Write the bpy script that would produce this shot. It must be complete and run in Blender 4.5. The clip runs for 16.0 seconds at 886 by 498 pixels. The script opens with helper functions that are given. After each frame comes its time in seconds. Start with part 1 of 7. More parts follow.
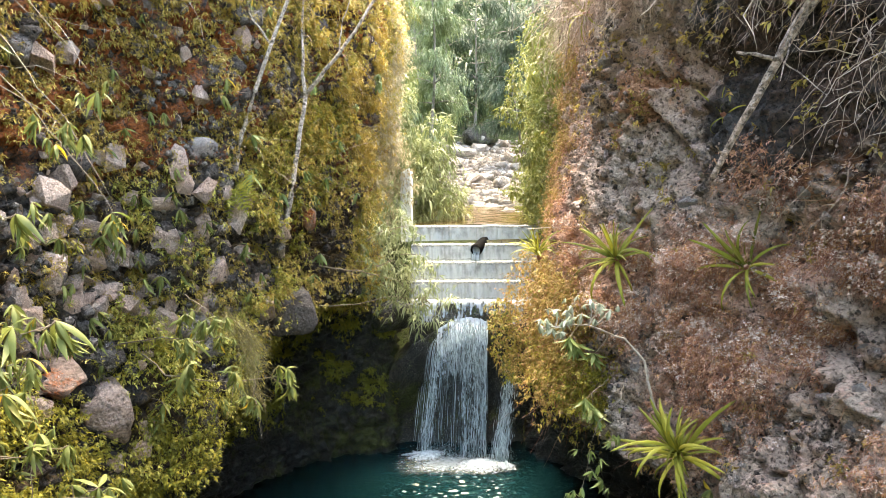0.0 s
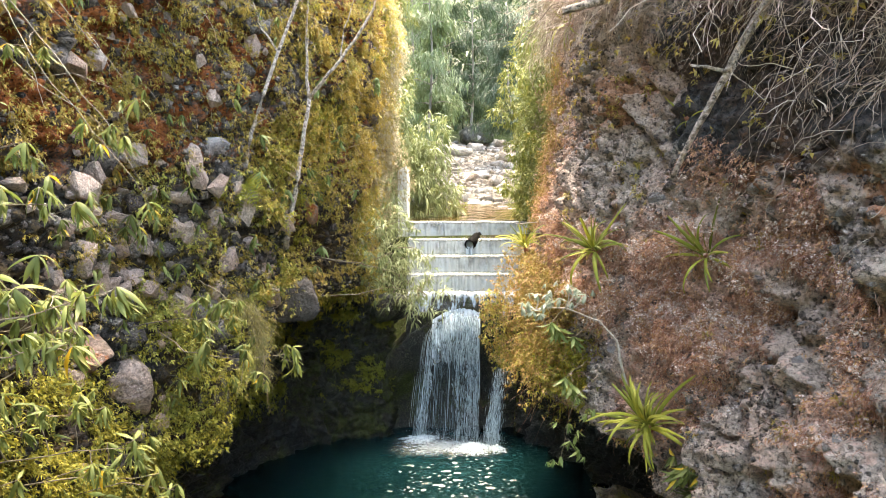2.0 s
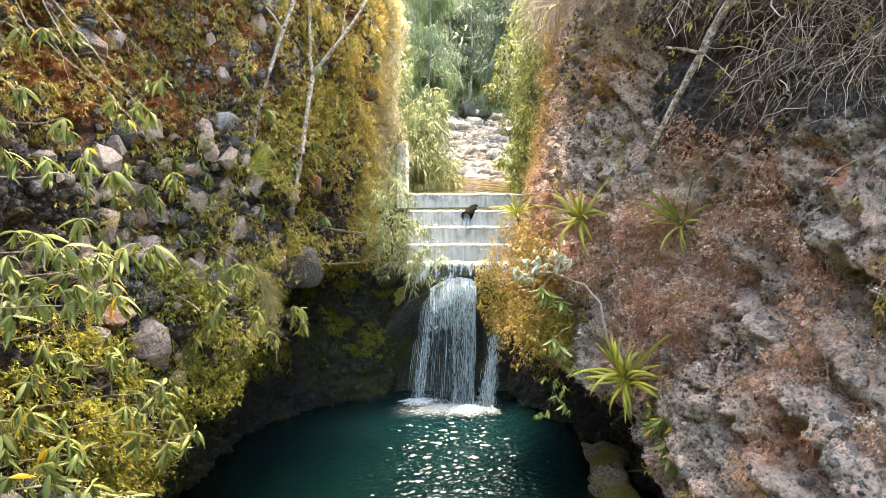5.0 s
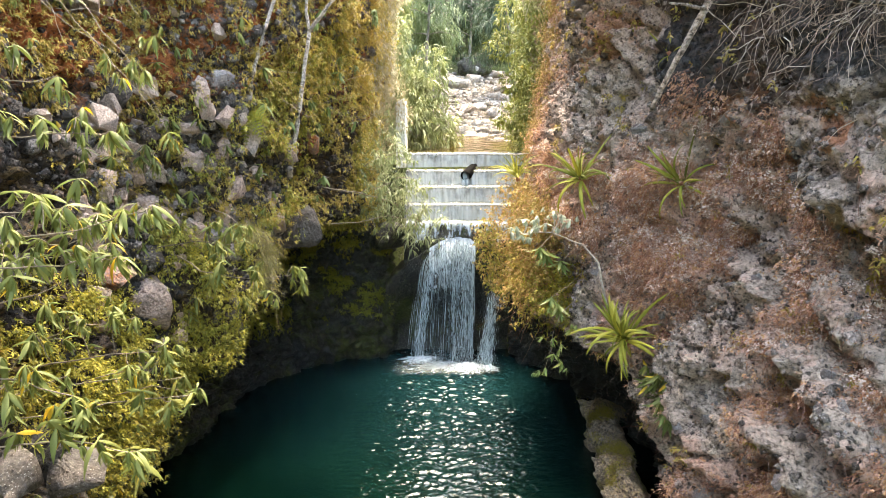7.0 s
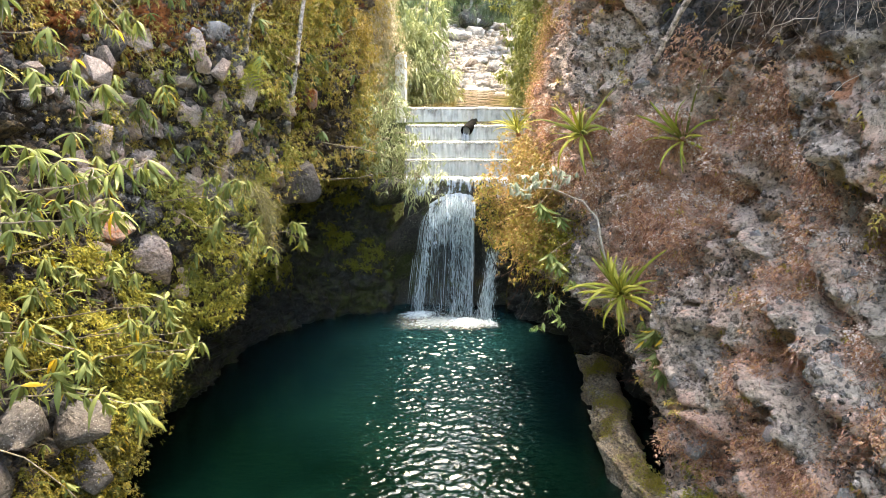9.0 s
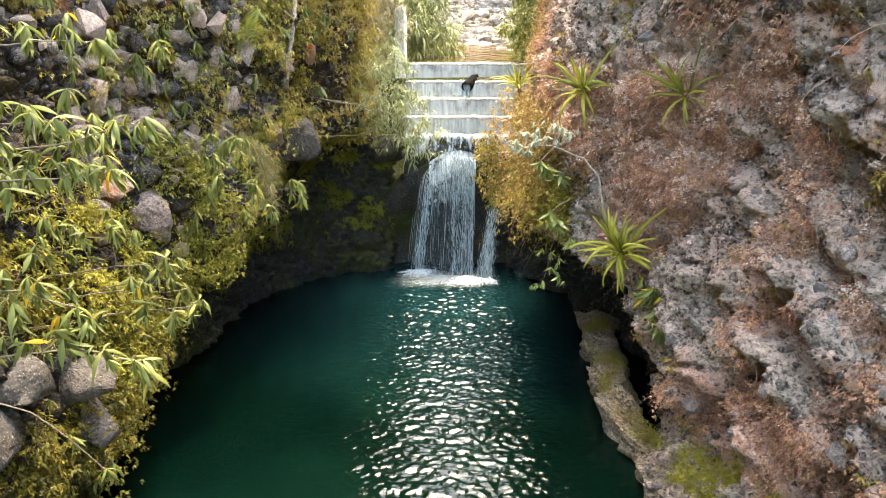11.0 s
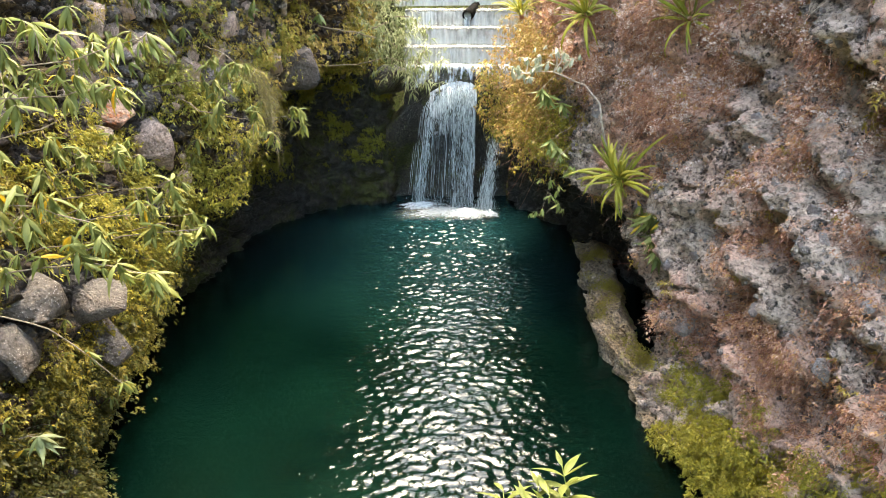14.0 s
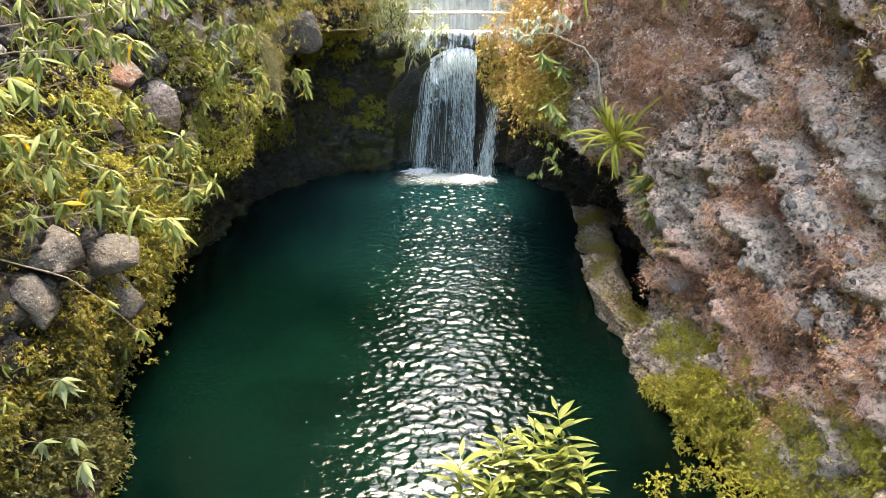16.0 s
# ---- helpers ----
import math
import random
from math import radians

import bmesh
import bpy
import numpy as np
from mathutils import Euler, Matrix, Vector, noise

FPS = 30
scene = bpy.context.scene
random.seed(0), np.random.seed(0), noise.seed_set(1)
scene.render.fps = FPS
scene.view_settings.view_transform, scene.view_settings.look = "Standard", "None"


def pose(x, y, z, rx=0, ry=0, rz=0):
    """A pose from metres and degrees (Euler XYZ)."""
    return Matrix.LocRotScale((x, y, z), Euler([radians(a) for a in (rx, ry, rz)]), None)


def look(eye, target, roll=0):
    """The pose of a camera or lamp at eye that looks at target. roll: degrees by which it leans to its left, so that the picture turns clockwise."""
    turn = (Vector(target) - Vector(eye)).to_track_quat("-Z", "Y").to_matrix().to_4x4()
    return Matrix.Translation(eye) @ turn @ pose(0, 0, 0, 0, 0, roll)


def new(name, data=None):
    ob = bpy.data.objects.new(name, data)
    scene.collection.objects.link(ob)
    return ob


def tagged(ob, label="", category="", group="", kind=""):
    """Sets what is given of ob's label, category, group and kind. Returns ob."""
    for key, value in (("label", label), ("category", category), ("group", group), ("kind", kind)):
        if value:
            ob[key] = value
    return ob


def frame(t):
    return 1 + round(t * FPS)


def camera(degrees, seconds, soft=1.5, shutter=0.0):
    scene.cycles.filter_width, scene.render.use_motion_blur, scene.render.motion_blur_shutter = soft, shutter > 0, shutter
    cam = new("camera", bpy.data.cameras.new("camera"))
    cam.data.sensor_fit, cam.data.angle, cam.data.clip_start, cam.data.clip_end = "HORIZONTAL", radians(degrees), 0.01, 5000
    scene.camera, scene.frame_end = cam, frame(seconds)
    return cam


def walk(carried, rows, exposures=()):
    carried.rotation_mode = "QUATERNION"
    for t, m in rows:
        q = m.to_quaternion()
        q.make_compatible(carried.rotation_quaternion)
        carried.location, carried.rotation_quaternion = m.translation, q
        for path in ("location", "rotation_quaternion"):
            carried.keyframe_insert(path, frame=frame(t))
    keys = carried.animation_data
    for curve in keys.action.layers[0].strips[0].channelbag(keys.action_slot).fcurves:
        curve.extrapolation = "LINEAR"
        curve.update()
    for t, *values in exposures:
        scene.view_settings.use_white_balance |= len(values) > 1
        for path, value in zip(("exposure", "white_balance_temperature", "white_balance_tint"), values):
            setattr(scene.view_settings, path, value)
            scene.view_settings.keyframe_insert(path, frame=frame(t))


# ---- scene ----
cam = camera(68.1, 16.0, soft=0.5)
PATH = [
    (0, (0.277, 0.36, 6.668), (0.265, 2.356, 6.537), -0.3),
    (0.5, (0.305, 0.119, 6.647), (0.297, 2.114, 6.515), -0.2),
    (1, (0.346, -0.107, 6.625), (0.337, 1.889, 6.493), -0.1),
    (1.5, (0.362, -0.336, 6.612), (0.354, 1.659, 6.479), -0.1),
    (2, (0.369, -0.55, 6.599), (0.363, 1.445, 6.465), -0.1),
    (2.5, (0.381, -0.757, 6.595), (0.376, 1.238, 6.457), -0.1),
    (3, (0.402, -0.967, 6.572), (0.397, 1.028, 6.434), -0.1),
    (3.5, (0.413, -1.134, 6.548), (0.408, 0.86, 6.404), -0.0),
    (4, (0.412, -1.228, 6.55), (0.408, 0.766, 6.388), -0.0),
    (6.5, (0.424, -1.287, 6.575), (0.421, 0.69, 6.271), -0.0),
    (7, (0.425, -1.286, 6.571), (0.423, 0.686, 6.236), 0.0),
    (7.5, (0.437, -1.287, 6.574), (0.433, 0.679, 6.207), 0.0),
    (8, (0.442, -1.284, 6.572), (0.438, 0.675, 6.17), 0.0),
    (8.5, (0.441, -1.287, 6.568), (0.438, 0.666, 6.136), 0.1),
    (9, (0.45, -1.285, 6.567), (0.446, 0.66, 6.101), 0.1),
    (11.5, (0.459, -1.275, 6.564), (0.453, 0.627, 5.944), 0.1),
    (12, (0.462, -1.277, 6.543), (0.455, 0.614, 5.892), 0.1),
    (12.5, (0.452, -1.294, 6.523), (0.447, 0.587, 5.842), 0.1),
    (13, (0.45, -1.336, 6.493), (0.445, 0.533, 5.782), 0.1),
    (13.5, (0.444, -1.401, 6.467), (0.44, 0.458, 5.729), 0.1),
    (14, (0.447, -1.481, 6.445), (0.442, 0.366, 5.68), 0.1),
    (14.5, (0.445, -1.585, 6.418), (0.44, 0.253, 5.628), 0.2),
    (15, (0.444, -1.684, 6.396), (0.438, 0.144, 5.585), 0.2),
    (15.5, (0.434, -1.768, 6.376), (0.43, 0.053, 5.551), 0.2),
    (16, (0.425, -1.853, 6.357), (0.422, -0.038, 5.517), 0.2),
]
walk(cam, [(t, look(eye, target, roll)) for t, eye, target, roll in PATH], [(0, 3.88), (7, 3.92), (13, 3.99), (16, 4.02)])

# ---- world, sun, exposure ----
SUN_EL = 70
SUN_DIR = Vector((0.12, 0.95, 0.0)).normalized() * math.cos(radians(SUN_EL)) + Vector((0, 0, math.sin(radians(SUN_EL))))
world = bpy.data.worlds.new("sky")
scene.world = world
world.use_nodes = True
wn = world.node_tree.nodes
sky = wn.new("ShaderNodeTexSky")
sky.sky_type, sky.sun_disc = "NISHITA", False
sky.sun_elevation = radians(SUN_EL)
sky.sun_rotation = math.atan2(SUN_DIR.x, SUN_DIR.y)
sky.air_density, sky.dust_density, sky.ozone_density = 1.0, 3.0, 0.8
wn["Background"].inputs["Strength"].default_value = 0.15
world.node_tree.links.new(sky.outputs[0], wn["Background"].inputs["Color"])
sun = new("sun", bpy.data.lights.new("sun", "SUN"))
sun.data.energy, sun.data.angle, sun.data.color = 1.3, radians(30), (1.0, 0.9, 0.75)
sun.matrix_world = look(SUN_DIR * 60, (0, 0, 0))
scene.view_settings.use_white_balance = True
scene.view_settings.white_balance_temperature = 7450
scene.view_settings.white_balance_tint = 6

# ---- material helpers ----


class Mat:
    """A node material with a Principled shader and short ways to add nodes."""

    def __init__(self, name, rough=0.8, spec=0.3):
        self.m = bpy.data.materials.new(name)
        self.m.use_nodes = True
        self.t = self.m.node_tree
        self.b = self.t.nodes["Principled BSDF"]
        self.b.inputs["Roughness"].default_value = rough
        self.b.inputs["Specular IOR Level"].default_value = spec
        self.co = self.t.nodes.new("ShaderNodeTexCoord").outputs["Object"]

    def link(self, a, b):
        self.t.links.new(a, b)

    def stretch(self, sx, sy, sz):
        n = self.t.nodes.new("ShaderNodeMapping")
        n.inputs["Scale"].default_value = (sx, sy, sz)
        self.link(self.co, n.inputs["Vector"])
        return n.outputs[0]

    def noise(self, scale, detail=6, rough=0.6, vec=None, dist=0.0):
        n = self.t.nodes.new("ShaderNodeTexNoise")
        n.inputs["Scale"].default_value = scale
        n.inputs["Detail"].default_value = detail
        n.inputs["Roughness"].default_value = rough
        n.inputs["Distortion"].default_value = dist
        self.link(vec or self.co, n.inputs["Vector"])
        return n.outputs["Fac"]

    def voronoi(self, scale, feature="F1", vec=None, out="Distance"):
        n = self.t.nodes.new("ShaderNodeTexVoronoi")
        n.feature = feature
        n.inputs["Scale"].default_value = scale
        self.link(vec or self.co, n.inputs["Vector"])
        return n.outputs[out]

    def ramp(self, fac, *stops):
        n = self.t.nodes.new("ShaderNodeValToRGB")
        e = n.color_ramp.elements
        while len(e) < len(stops):
            e.new(0.5)
        for k, (p, c) in zip(e, stops):
            k.position = p
            k.color = (*c, 1) if not isinstance(c, (int, float)) else (c, c, c, 1)
        self.link(fac, n.inputs[0])
        return n.outputs[0]

    def mix(self, fac, a, b, kind="MIX"):
        n = self.t.nodes.new("ShaderNodeMix")
        n.data_type, n.blend_type = "RGBA", kind
        for sock, v in ((n.inputs[0], fac), (n.inputs[6], a), (n.inputs[7], b)):
            if isinstance(v, (int, float)):
                sock.default_value = v
            elif isinstance(v, tuple):
                sock.default_value = (*v, 1)
            else:
                self.link(v, sock)
        return n.outputs[2]

    def math(self, op, a, b=0.5):
        n = self.t.nodes.new("ShaderNodeMath")
        n.operation = op
        for sock, v in ((n.inputs[0], a), (n.inputs[1], b)):
            if isinstance(v, (int, float)):
                sock.default_value = v
            else:
                self.link(v, sock)
        return n.outputs[0]

    def color(self, c):
        if isinstance(c, tuple):
            self.b.inputs["Base Color"].default_value = (*c, 1)
        else:
            self.link(c, self.b.inputs["Base Color"])

    def bump(self, height, strength=0.5, dist=0.02, onto=None):
        n = self.t.nodes.new("ShaderNodeBump")
        n.inputs["Strength"].default_value = strength
        n.inputs["Distance"].default_value = dist
        self.link(height, n.inputs["Height"])
        if onto:
            self.link(onto, n.inputs["Normal"])
        self.link(n.outputs[0], self.b.inputs["Normal"])
        return n.outputs[0]

    def island(self):
        return self.t.nodes.new("ShaderNodeNewGeometry").outputs["Random Per Island"]

    def each(self):
        return self.t.nodes.new("ShaderNodeObjectInfo").outputs["Random"]


def rock_mat(name, stones, earth, rust, rust_at, dark=0.45, vary=False, grains=False, pits=1.0, specks=0.6, grit=1.0):
    """Weathered lava rock: stones, earth between them, rusty stains, pits with their shade painted black, and pale
    specks.
    """
    m = Mat(name, 0.9, 0.2)
    big = m.noise(0.55, 4, 0.6)
    mid = m.noise(3.2, 9, 0.7)
    fine = m.noise(19, 9, 0.78, dist=0.4)
    cell = m.voronoi(8.5, "F1", m.stretch(1, 1, 1.15), "Color")
    tone = m.ramp(m.noise(7, 5, 0.6, cell), (0.3, tuple(c * dark for c in stones)), (0.55, stones), (0.8, tuple(min(1, c * 1.5) for c in stones)))
    body = m.mix(m.ramp(m.math("ADD", m.math("MULTIPLY", big, 0.7), m.math("MULTIPLY", fine, 0.3)), (0.42, 0.0), (0.56, 1.0)), tone, earth)
    stain = m.math("ADD", m.math("MULTIPLY", mid, 0.4), m.math("ADD", m.math("MULTIPLY", big, 0.4), m.math("MULTIPLY", fine, 0.2)))
    body = m.mix(m.ramp(stain, (rust_at, 0.0), (rust_at + 0.06, 0.85)), body, rust)
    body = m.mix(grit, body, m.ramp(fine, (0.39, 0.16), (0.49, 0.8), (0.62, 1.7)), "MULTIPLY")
    if vary:
        body = m.mix(0.6, body, m.ramp(m.each(), (0.0, 0.65), (1.0, 1.1)), "MULTIPLY")
    if grains:
        body = m.mix(0.85, body, m.ramp(m.island(), (0.0, 0.25), (0.6, 0.75), (1.0, 1.3)), "MULTIPLY")
    # the dark inside small pits, painted as near-black earth colour
    pit_shade = m.ramp(m.math("ADD", m.voronoi(15), m.math("MULTIPLY", mid, 0.5)), (0.33, pits), (0.42, 0.0))
    body = m.mix(pit_shade, body, tuple(c * 0.12 for c in earth))
    spots = m.ramp(m.voronoi(34), (0.14, 1.0), (0.26, 0.0))
    body = m.mix(m.mix(1.0, spots, m.ramp(m.noise(2.3, 4), (0.42, 0.0), (0.6, specks)), "MULTIPLY"), body, (0.62, 0.58, 0.52))
    m.color(body)
    h = m.math("ADD", m.math("MULTIPLY", m.ramp(m.voronoi(15), (0.1, 0.0), (0.45, 1.0)), 0.3), m.math("ADD", m.math("MULTIPLY", mid, 0.5), m.math("MULTIPLY", fine, 0.55)))
    m.bump(h, 1.0, 0.07)
    return m


def cliff_mat(name, layers, rust_at, dark=0.35, pits=1.0, specks=0.6, grit=1.0):
    """The rock of a whole wall: layers of stones, earth and rust colour, each but the first laid where its named mask is."""
    m = Mat(name, 0.9, 0.2)
    big, mid, fine = m.noise(0.55, 4, 0.6), m.noise(3.2, 8, 0.7), m.noise(19, 8, 0.78, dist=0.4)
    cell = m.voronoi(8.5, "F1", m.stretch(1, 1, 1.15), "Color")

    def mask(attribute):
        a = m.t.nodes.new("ShaderNodeAttribute")
        a.attribute_name = attribute
        return a.outputs["Fac"]

    ragged = m.math("ADD", m.math("MULTIPLY", m.math("SUBTRACT", fine, 0.5), 0.9), m.math("MULTIPLY", m.math("SUBTRACT", mid, 0.5), 1.2))
    stones, earth, rust = layers[0][1:4]
    gloss = 0.9
    for attribute, s, e, r in layers[1:]:
        k = m.ramp(m.math("ADD", mask(attribute), ragged), (0.42, 0.0), (0.58, 1.0))
        stones, earth, rust = m.mix(k, stones, s), m.mix(k, earth, e), m.mix(k, rust, r)
        if attribute == "wet":
            m.link(m.ramp(k, (0.0, 0.9), (1.0, 0.35)), m.b.inputs["Roughness"])
    body = m.mix(1.0, stones, m.ramp(m.noise(7, 5, 0.6, cell), (0.3, dark), (0.55, 1.0), (0.8, 1.4)), "MULTIPLY")
    body = m.mix(m.ramp(m.math("ADD", m.math("MULTIPLY", big, 0.7), m.math("MULTIPLY", fine, 0.3)), (0.44, 0.0), (0.56, 1.0)), body, earth)
    stain = m.math("ADD", m.math("MULTIPLY", mid, 0.4), m.math("ADD", m.math("MULTIPLY", big, 0.4), m.math("MULTIPLY", fine, 0.2)))
    stain = m.math("ADD", stain, m.math("MULTIPLY", mask("rusty"), 0.16))
    body = m.mix(m.ramp(stain, (rust_at, 0.0), (rust_at + 0.06, 0.85)), body, rust)
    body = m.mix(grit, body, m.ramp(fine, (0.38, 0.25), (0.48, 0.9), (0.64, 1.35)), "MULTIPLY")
    # pits of the wall, their inner shade painted near black
    pit_shade = m.ramp(m.math("ADD", m.math("MULTIPLY", m.voronoi(11), 0.8), m.math("MULTIPLY", m.math("ADD", mid, fine), 0.55)), (0.56, pits), (0.7, 0.0))
    body = m.mix(pit_shade, body, m.mix(1.0, earth, (0.12, 0.12, 0.12), "MULTIPLY"))
    spots = m.ramp(m.voronoi(34), (0.14, 1.0), (0.26, 0.0))
    body = m.mix(m.mix(1.0, spots, m.ramp(m.noise(2.3, 4), (0.42, 0.0), (0.6, specks)), "MULTIPLY"), body, m.mix(1.0, stones, (1.2, 1.2, 1.2), "MULTIPLY"))
    m.color(body)
    h = m.math("ADD", m.math("MULTIPLY", m.ramp(m.voronoi(15), (0.1, 0.0), (0.45, 1.0)), 0.3), m.math("ADD", m.math("MULTIPLY", mid, 0.5), m.math("MULTIPLY", fine, 0.55)))
    m.bump(h, 1.0, 0.07)
    return m


# undercut rock: wet and mossy, with the hollows' shade put into its colours
WET_SHADED_ROCK = ("wet", (0.042, 0.044, 0.04), (0.038, 0.032, 0.023), (0.06, 0.07, 0.016))
# scree layer: dark brown ground, blackened further for the shadowed gaps between stones
M_CLIFF_W = cliff_mat("weathered_scree_rock", [("", (0.13, 0.115, 0.105), (0.1, 0.05, 0.028), (0.29, 0.09, 0.022)), ("scree", (0.075, 0.068, 0.062), (0.05, 0.034, 0.024), (0.12, 0.08, 0.035)), WET_SHADED_ROCK], 0.5, 0.25)
# the charcoal layer paints the shade behind the cliff-top brush
M_CLIFF_E = cliff_mat("grey_lava_conglomerate", [("", (0.475, 0.38, 0.3), (0.47, 0.34, 0.26), (0.42, 0.21, 0.115)), ("soil", (0.55, 0.405, 0.315), (0.49, 0.305, 0.225), (0.44, 0.18, 0.085)), ("brush_shade", (0.085, 0.082, 0.078), (0.095, 0.06, 0.043), (0.16, 0.07, 0.03)), WET_SHADED_ROCK], 0.56, 0.4, pits=0.9, specks=0.5)
M_STONE_W = rock_mat("brown_grey_basalt_stone", (0.58, 0.465, 0.39), (0.47, 0.335, 0.26), (0.22, 0.09, 0.035), 0.6, 0.55, True, pits=0.35, grit=0.6, specks=0.5)
M_STONE_E = rock_mat("pale_grey_lava_stone", (0.42, 0.39, 0.36), (0.3, 0.24, 0.21), (0.2, 0.1, 0.05), 0.62, 0.55, True, pits=0.3, grit=0.4)
M_STONE_D = rock_mat("dull_grey_basalt", (0.16, 0.145, 0.13), (0.14, 0.115, 0.095), (0.15, 0.09, 0.05), 0.62, 0.6, pits=0.25, grit=0.5)
M_STONE_R = rock_mat("rust_stained_basalt", (0.36, 0.26, 0.2), (0.33, 0.21, 0.15), (0.4, 0.11, 0.02), 0.5, 0.7, pits=0.2, grit=0.4)
M_RIVER = rock_mat("sun_bleached_river_stone", (0.5, 0.46, 0.41), (0.28, 0.22, 0.17), (0.3, 0.2, 0.13), 0.66, 0.6, True, pits=0.2, grit=0.4)
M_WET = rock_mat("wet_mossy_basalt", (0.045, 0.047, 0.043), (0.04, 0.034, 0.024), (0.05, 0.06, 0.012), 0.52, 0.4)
M_WET.b.inputs["Roughness"].default_value = 0.35

# ---- meshes ----


def mesh_of(name, verts, faces, material, smooth=True):
    me = bpy.data.meshes.new(name)
    me.from_pydata([tuple(v) for v in verts], [], [tuple(f) for f in faces])
    me.materials.append(material.m)
    if smooth:
        me.polygons.foreach_set("use_smooth", [True] * len(me.polygons))
    me.update()
    return me


def np_mesh(name, verts, quads, material, smooth=True):
    """A mesh from numpy arrays: verts (n, 3) and quads (m, 4) or triangles (m, 3)."""
    me = bpy.data.meshes.new(name)
    n, k = quads.shape
    me.vertices.add(len(verts))
    me.vertices.foreach_set("co", verts.astype(np.float32).ravel())
    me.loops.add(n * k)
    me.loops.foreach_set("vertex_index", quads.astype(np.int32).ravel())
    me.polygons.add(n)
    me.polygons.foreach_set("loop_start", np.arange(0, n * k, k, dtype=np.int32))
    me.materials.append(material.m)
    me.update(calc_edges=True)
    me.validate()
    if smooth:
        me.polygons.foreach_set("use_smooth", np.ones(len(me.polygons), dtype=bool))
    return me


def grid_quads(nu, nv):
    i = np.arange(nu * nv).reshape(nu, nv)
    return np.stack([i[:-1, :-1], i[1:, :-1], i[1:, 1:], i[:-1, 1:]], -1).reshape(-1, 4)


def sstep(a, b, x):
    t = np.clip((x - a) / (b - a), 0, 1)
    return t * t * (3 - 2 * t)


def fbm(p, octaves=4):
    return noise.fractal(p, 1.0, 2.0, octaves)


# ---- the gorge: two cliffs ----
# plan knots from downstream to upstream: upper wall x, y; lower wall x, y; height of the overhang's edge
WEST = [(-7.5, -14, -7.5, -14, 0), (-5.6, -2, -5.2, -2, 0.4), (-4.75, 4.0, -4.0, 4.0, 0.8), (-4.7, 6.0, -4.75, 6.0, 0.6), (-4.7, 8.2, -5.4, 8.0, 1.3),
        (-4.35, 9.3, -5.55, 9.4, 2.1), (-3.6, 10.2, -5.4, 10.4, 2.7), (-3.1, 11.6, -5.1, 12.0, 3.9), (-2.6, 13.4, -4.6, 14.8, 4.2), (-1.95, 15.6, -3.9, 16.5, 4.2),
        (-1.95, 17.2, -2.5, 17.5, 4.0), (-1.75, 18.7, -1.2, 18.0, 3.8), (-1.95, 20.6, -1.6, 20.4, 3.0), (-4.0, 22.5, -4.0, 22.5, 3.0)]
EAST = [(7.5, -14, 7.5, -14, 0), (5.9, -2, 5.9, -2, 0), (4.9, 4.4, 4.6, 4.2, 0.5), (4.62, 5.6, 4.05, 5.5, 0.8), (4.15, 7.1, 3.8, 7.0, 0.6),
        (3.75, 8.4, 4.2, 8.6, 1.75), (3.4, 9.5, 4.7, 9.8, 2.35), (2.95, 10.8, 4.8, 11.5, 2.45), (2.6, 12.6, 4.3, 14.2, 2.5), (2.65, 14.2, 3.2, 16.5, 2.7),
        (2.95, 16.6, 2.5, 17.7, 2.8), (3.2, 18.8, 2.6, 18.6, 2.8), (3.4, 20.6, 3.4, 20.6, 2.6), (5.6, 22.8, 5.6, 22.8, 2.6)]


def spline(rows, s):
    """Catmull-Rom through the knots at s (in knots)."""
    a = np.array(rows, float)
    i = np.clip(s.astype(int), 0, len(a) - 2)
    f = (s - i)[:, None]
    p0, p1, p2, p3 = a[np.maximum(i - 1, 0)], a[i], a[i + 1], a[np.minimum(i + 2, len(a) - 1)]
    return 0.5 * (2 * p1 + (p2 - p0) * f + (2 * p0 - 5 * p1 + 4 * p2 - p3) * f * f + (3 * p1 - p0 - 3 * p2 + p3) * f ** 3)


def chips(q, scale, amount):
    """Broken facets: each cell of rock stands at its own depth and tilt."""
    w = q * scale
    c = noise.voronoi(w)[1][0]
    k = noise.cell_vector(c * 3.7) - Vector((0.5, 0.5, 0.5))
    return amount * (k.x + 0.9 * (w - c).dot(k))


# gullies of the east wall, from their heads down to the water: depth, width, and y, z along them
GULLIES = [(0.38, 0.13, [(7.9, 2.35), (7.3, 1.95), (6.5, 1.75), (5.8, 1.45), (5.1, 0.95), (4.6, 0.35)]),
           (0.34, 0.12, [(7.2, 3.3), (6.7, 2.9), (6.3, 2.75), (5.95, 2.7)]), (0.45, 0.15, [(5.9, 3.7), (5.3, 3.1), (4.85, 2.5), (4.5, 2.2), (4.0, 1.95)]),
           (0.28, 0.08, [(6.3, 4.0), (5.7, 3.5), (5.45, 2.95)]), (0.22, 0.06, [(5.62, 5.75), (5.5, 5.6)]), (0.22, 0.09, [(7.9, 5.3), (7.6, 4.7), (7.7, 4.2)]),
           (0.25, 0.1, [(11.3, 7.4), (11.0, 6.9), (10.9, 6.5)]), (0.25, 0.08, [(9.9, 8.0), (9.4, 7.4), (9.0, 7.0)]), (0.3, 0.12, [(5.1, 1.6), (4.8, 1.0), (4.6, 0.4)])]


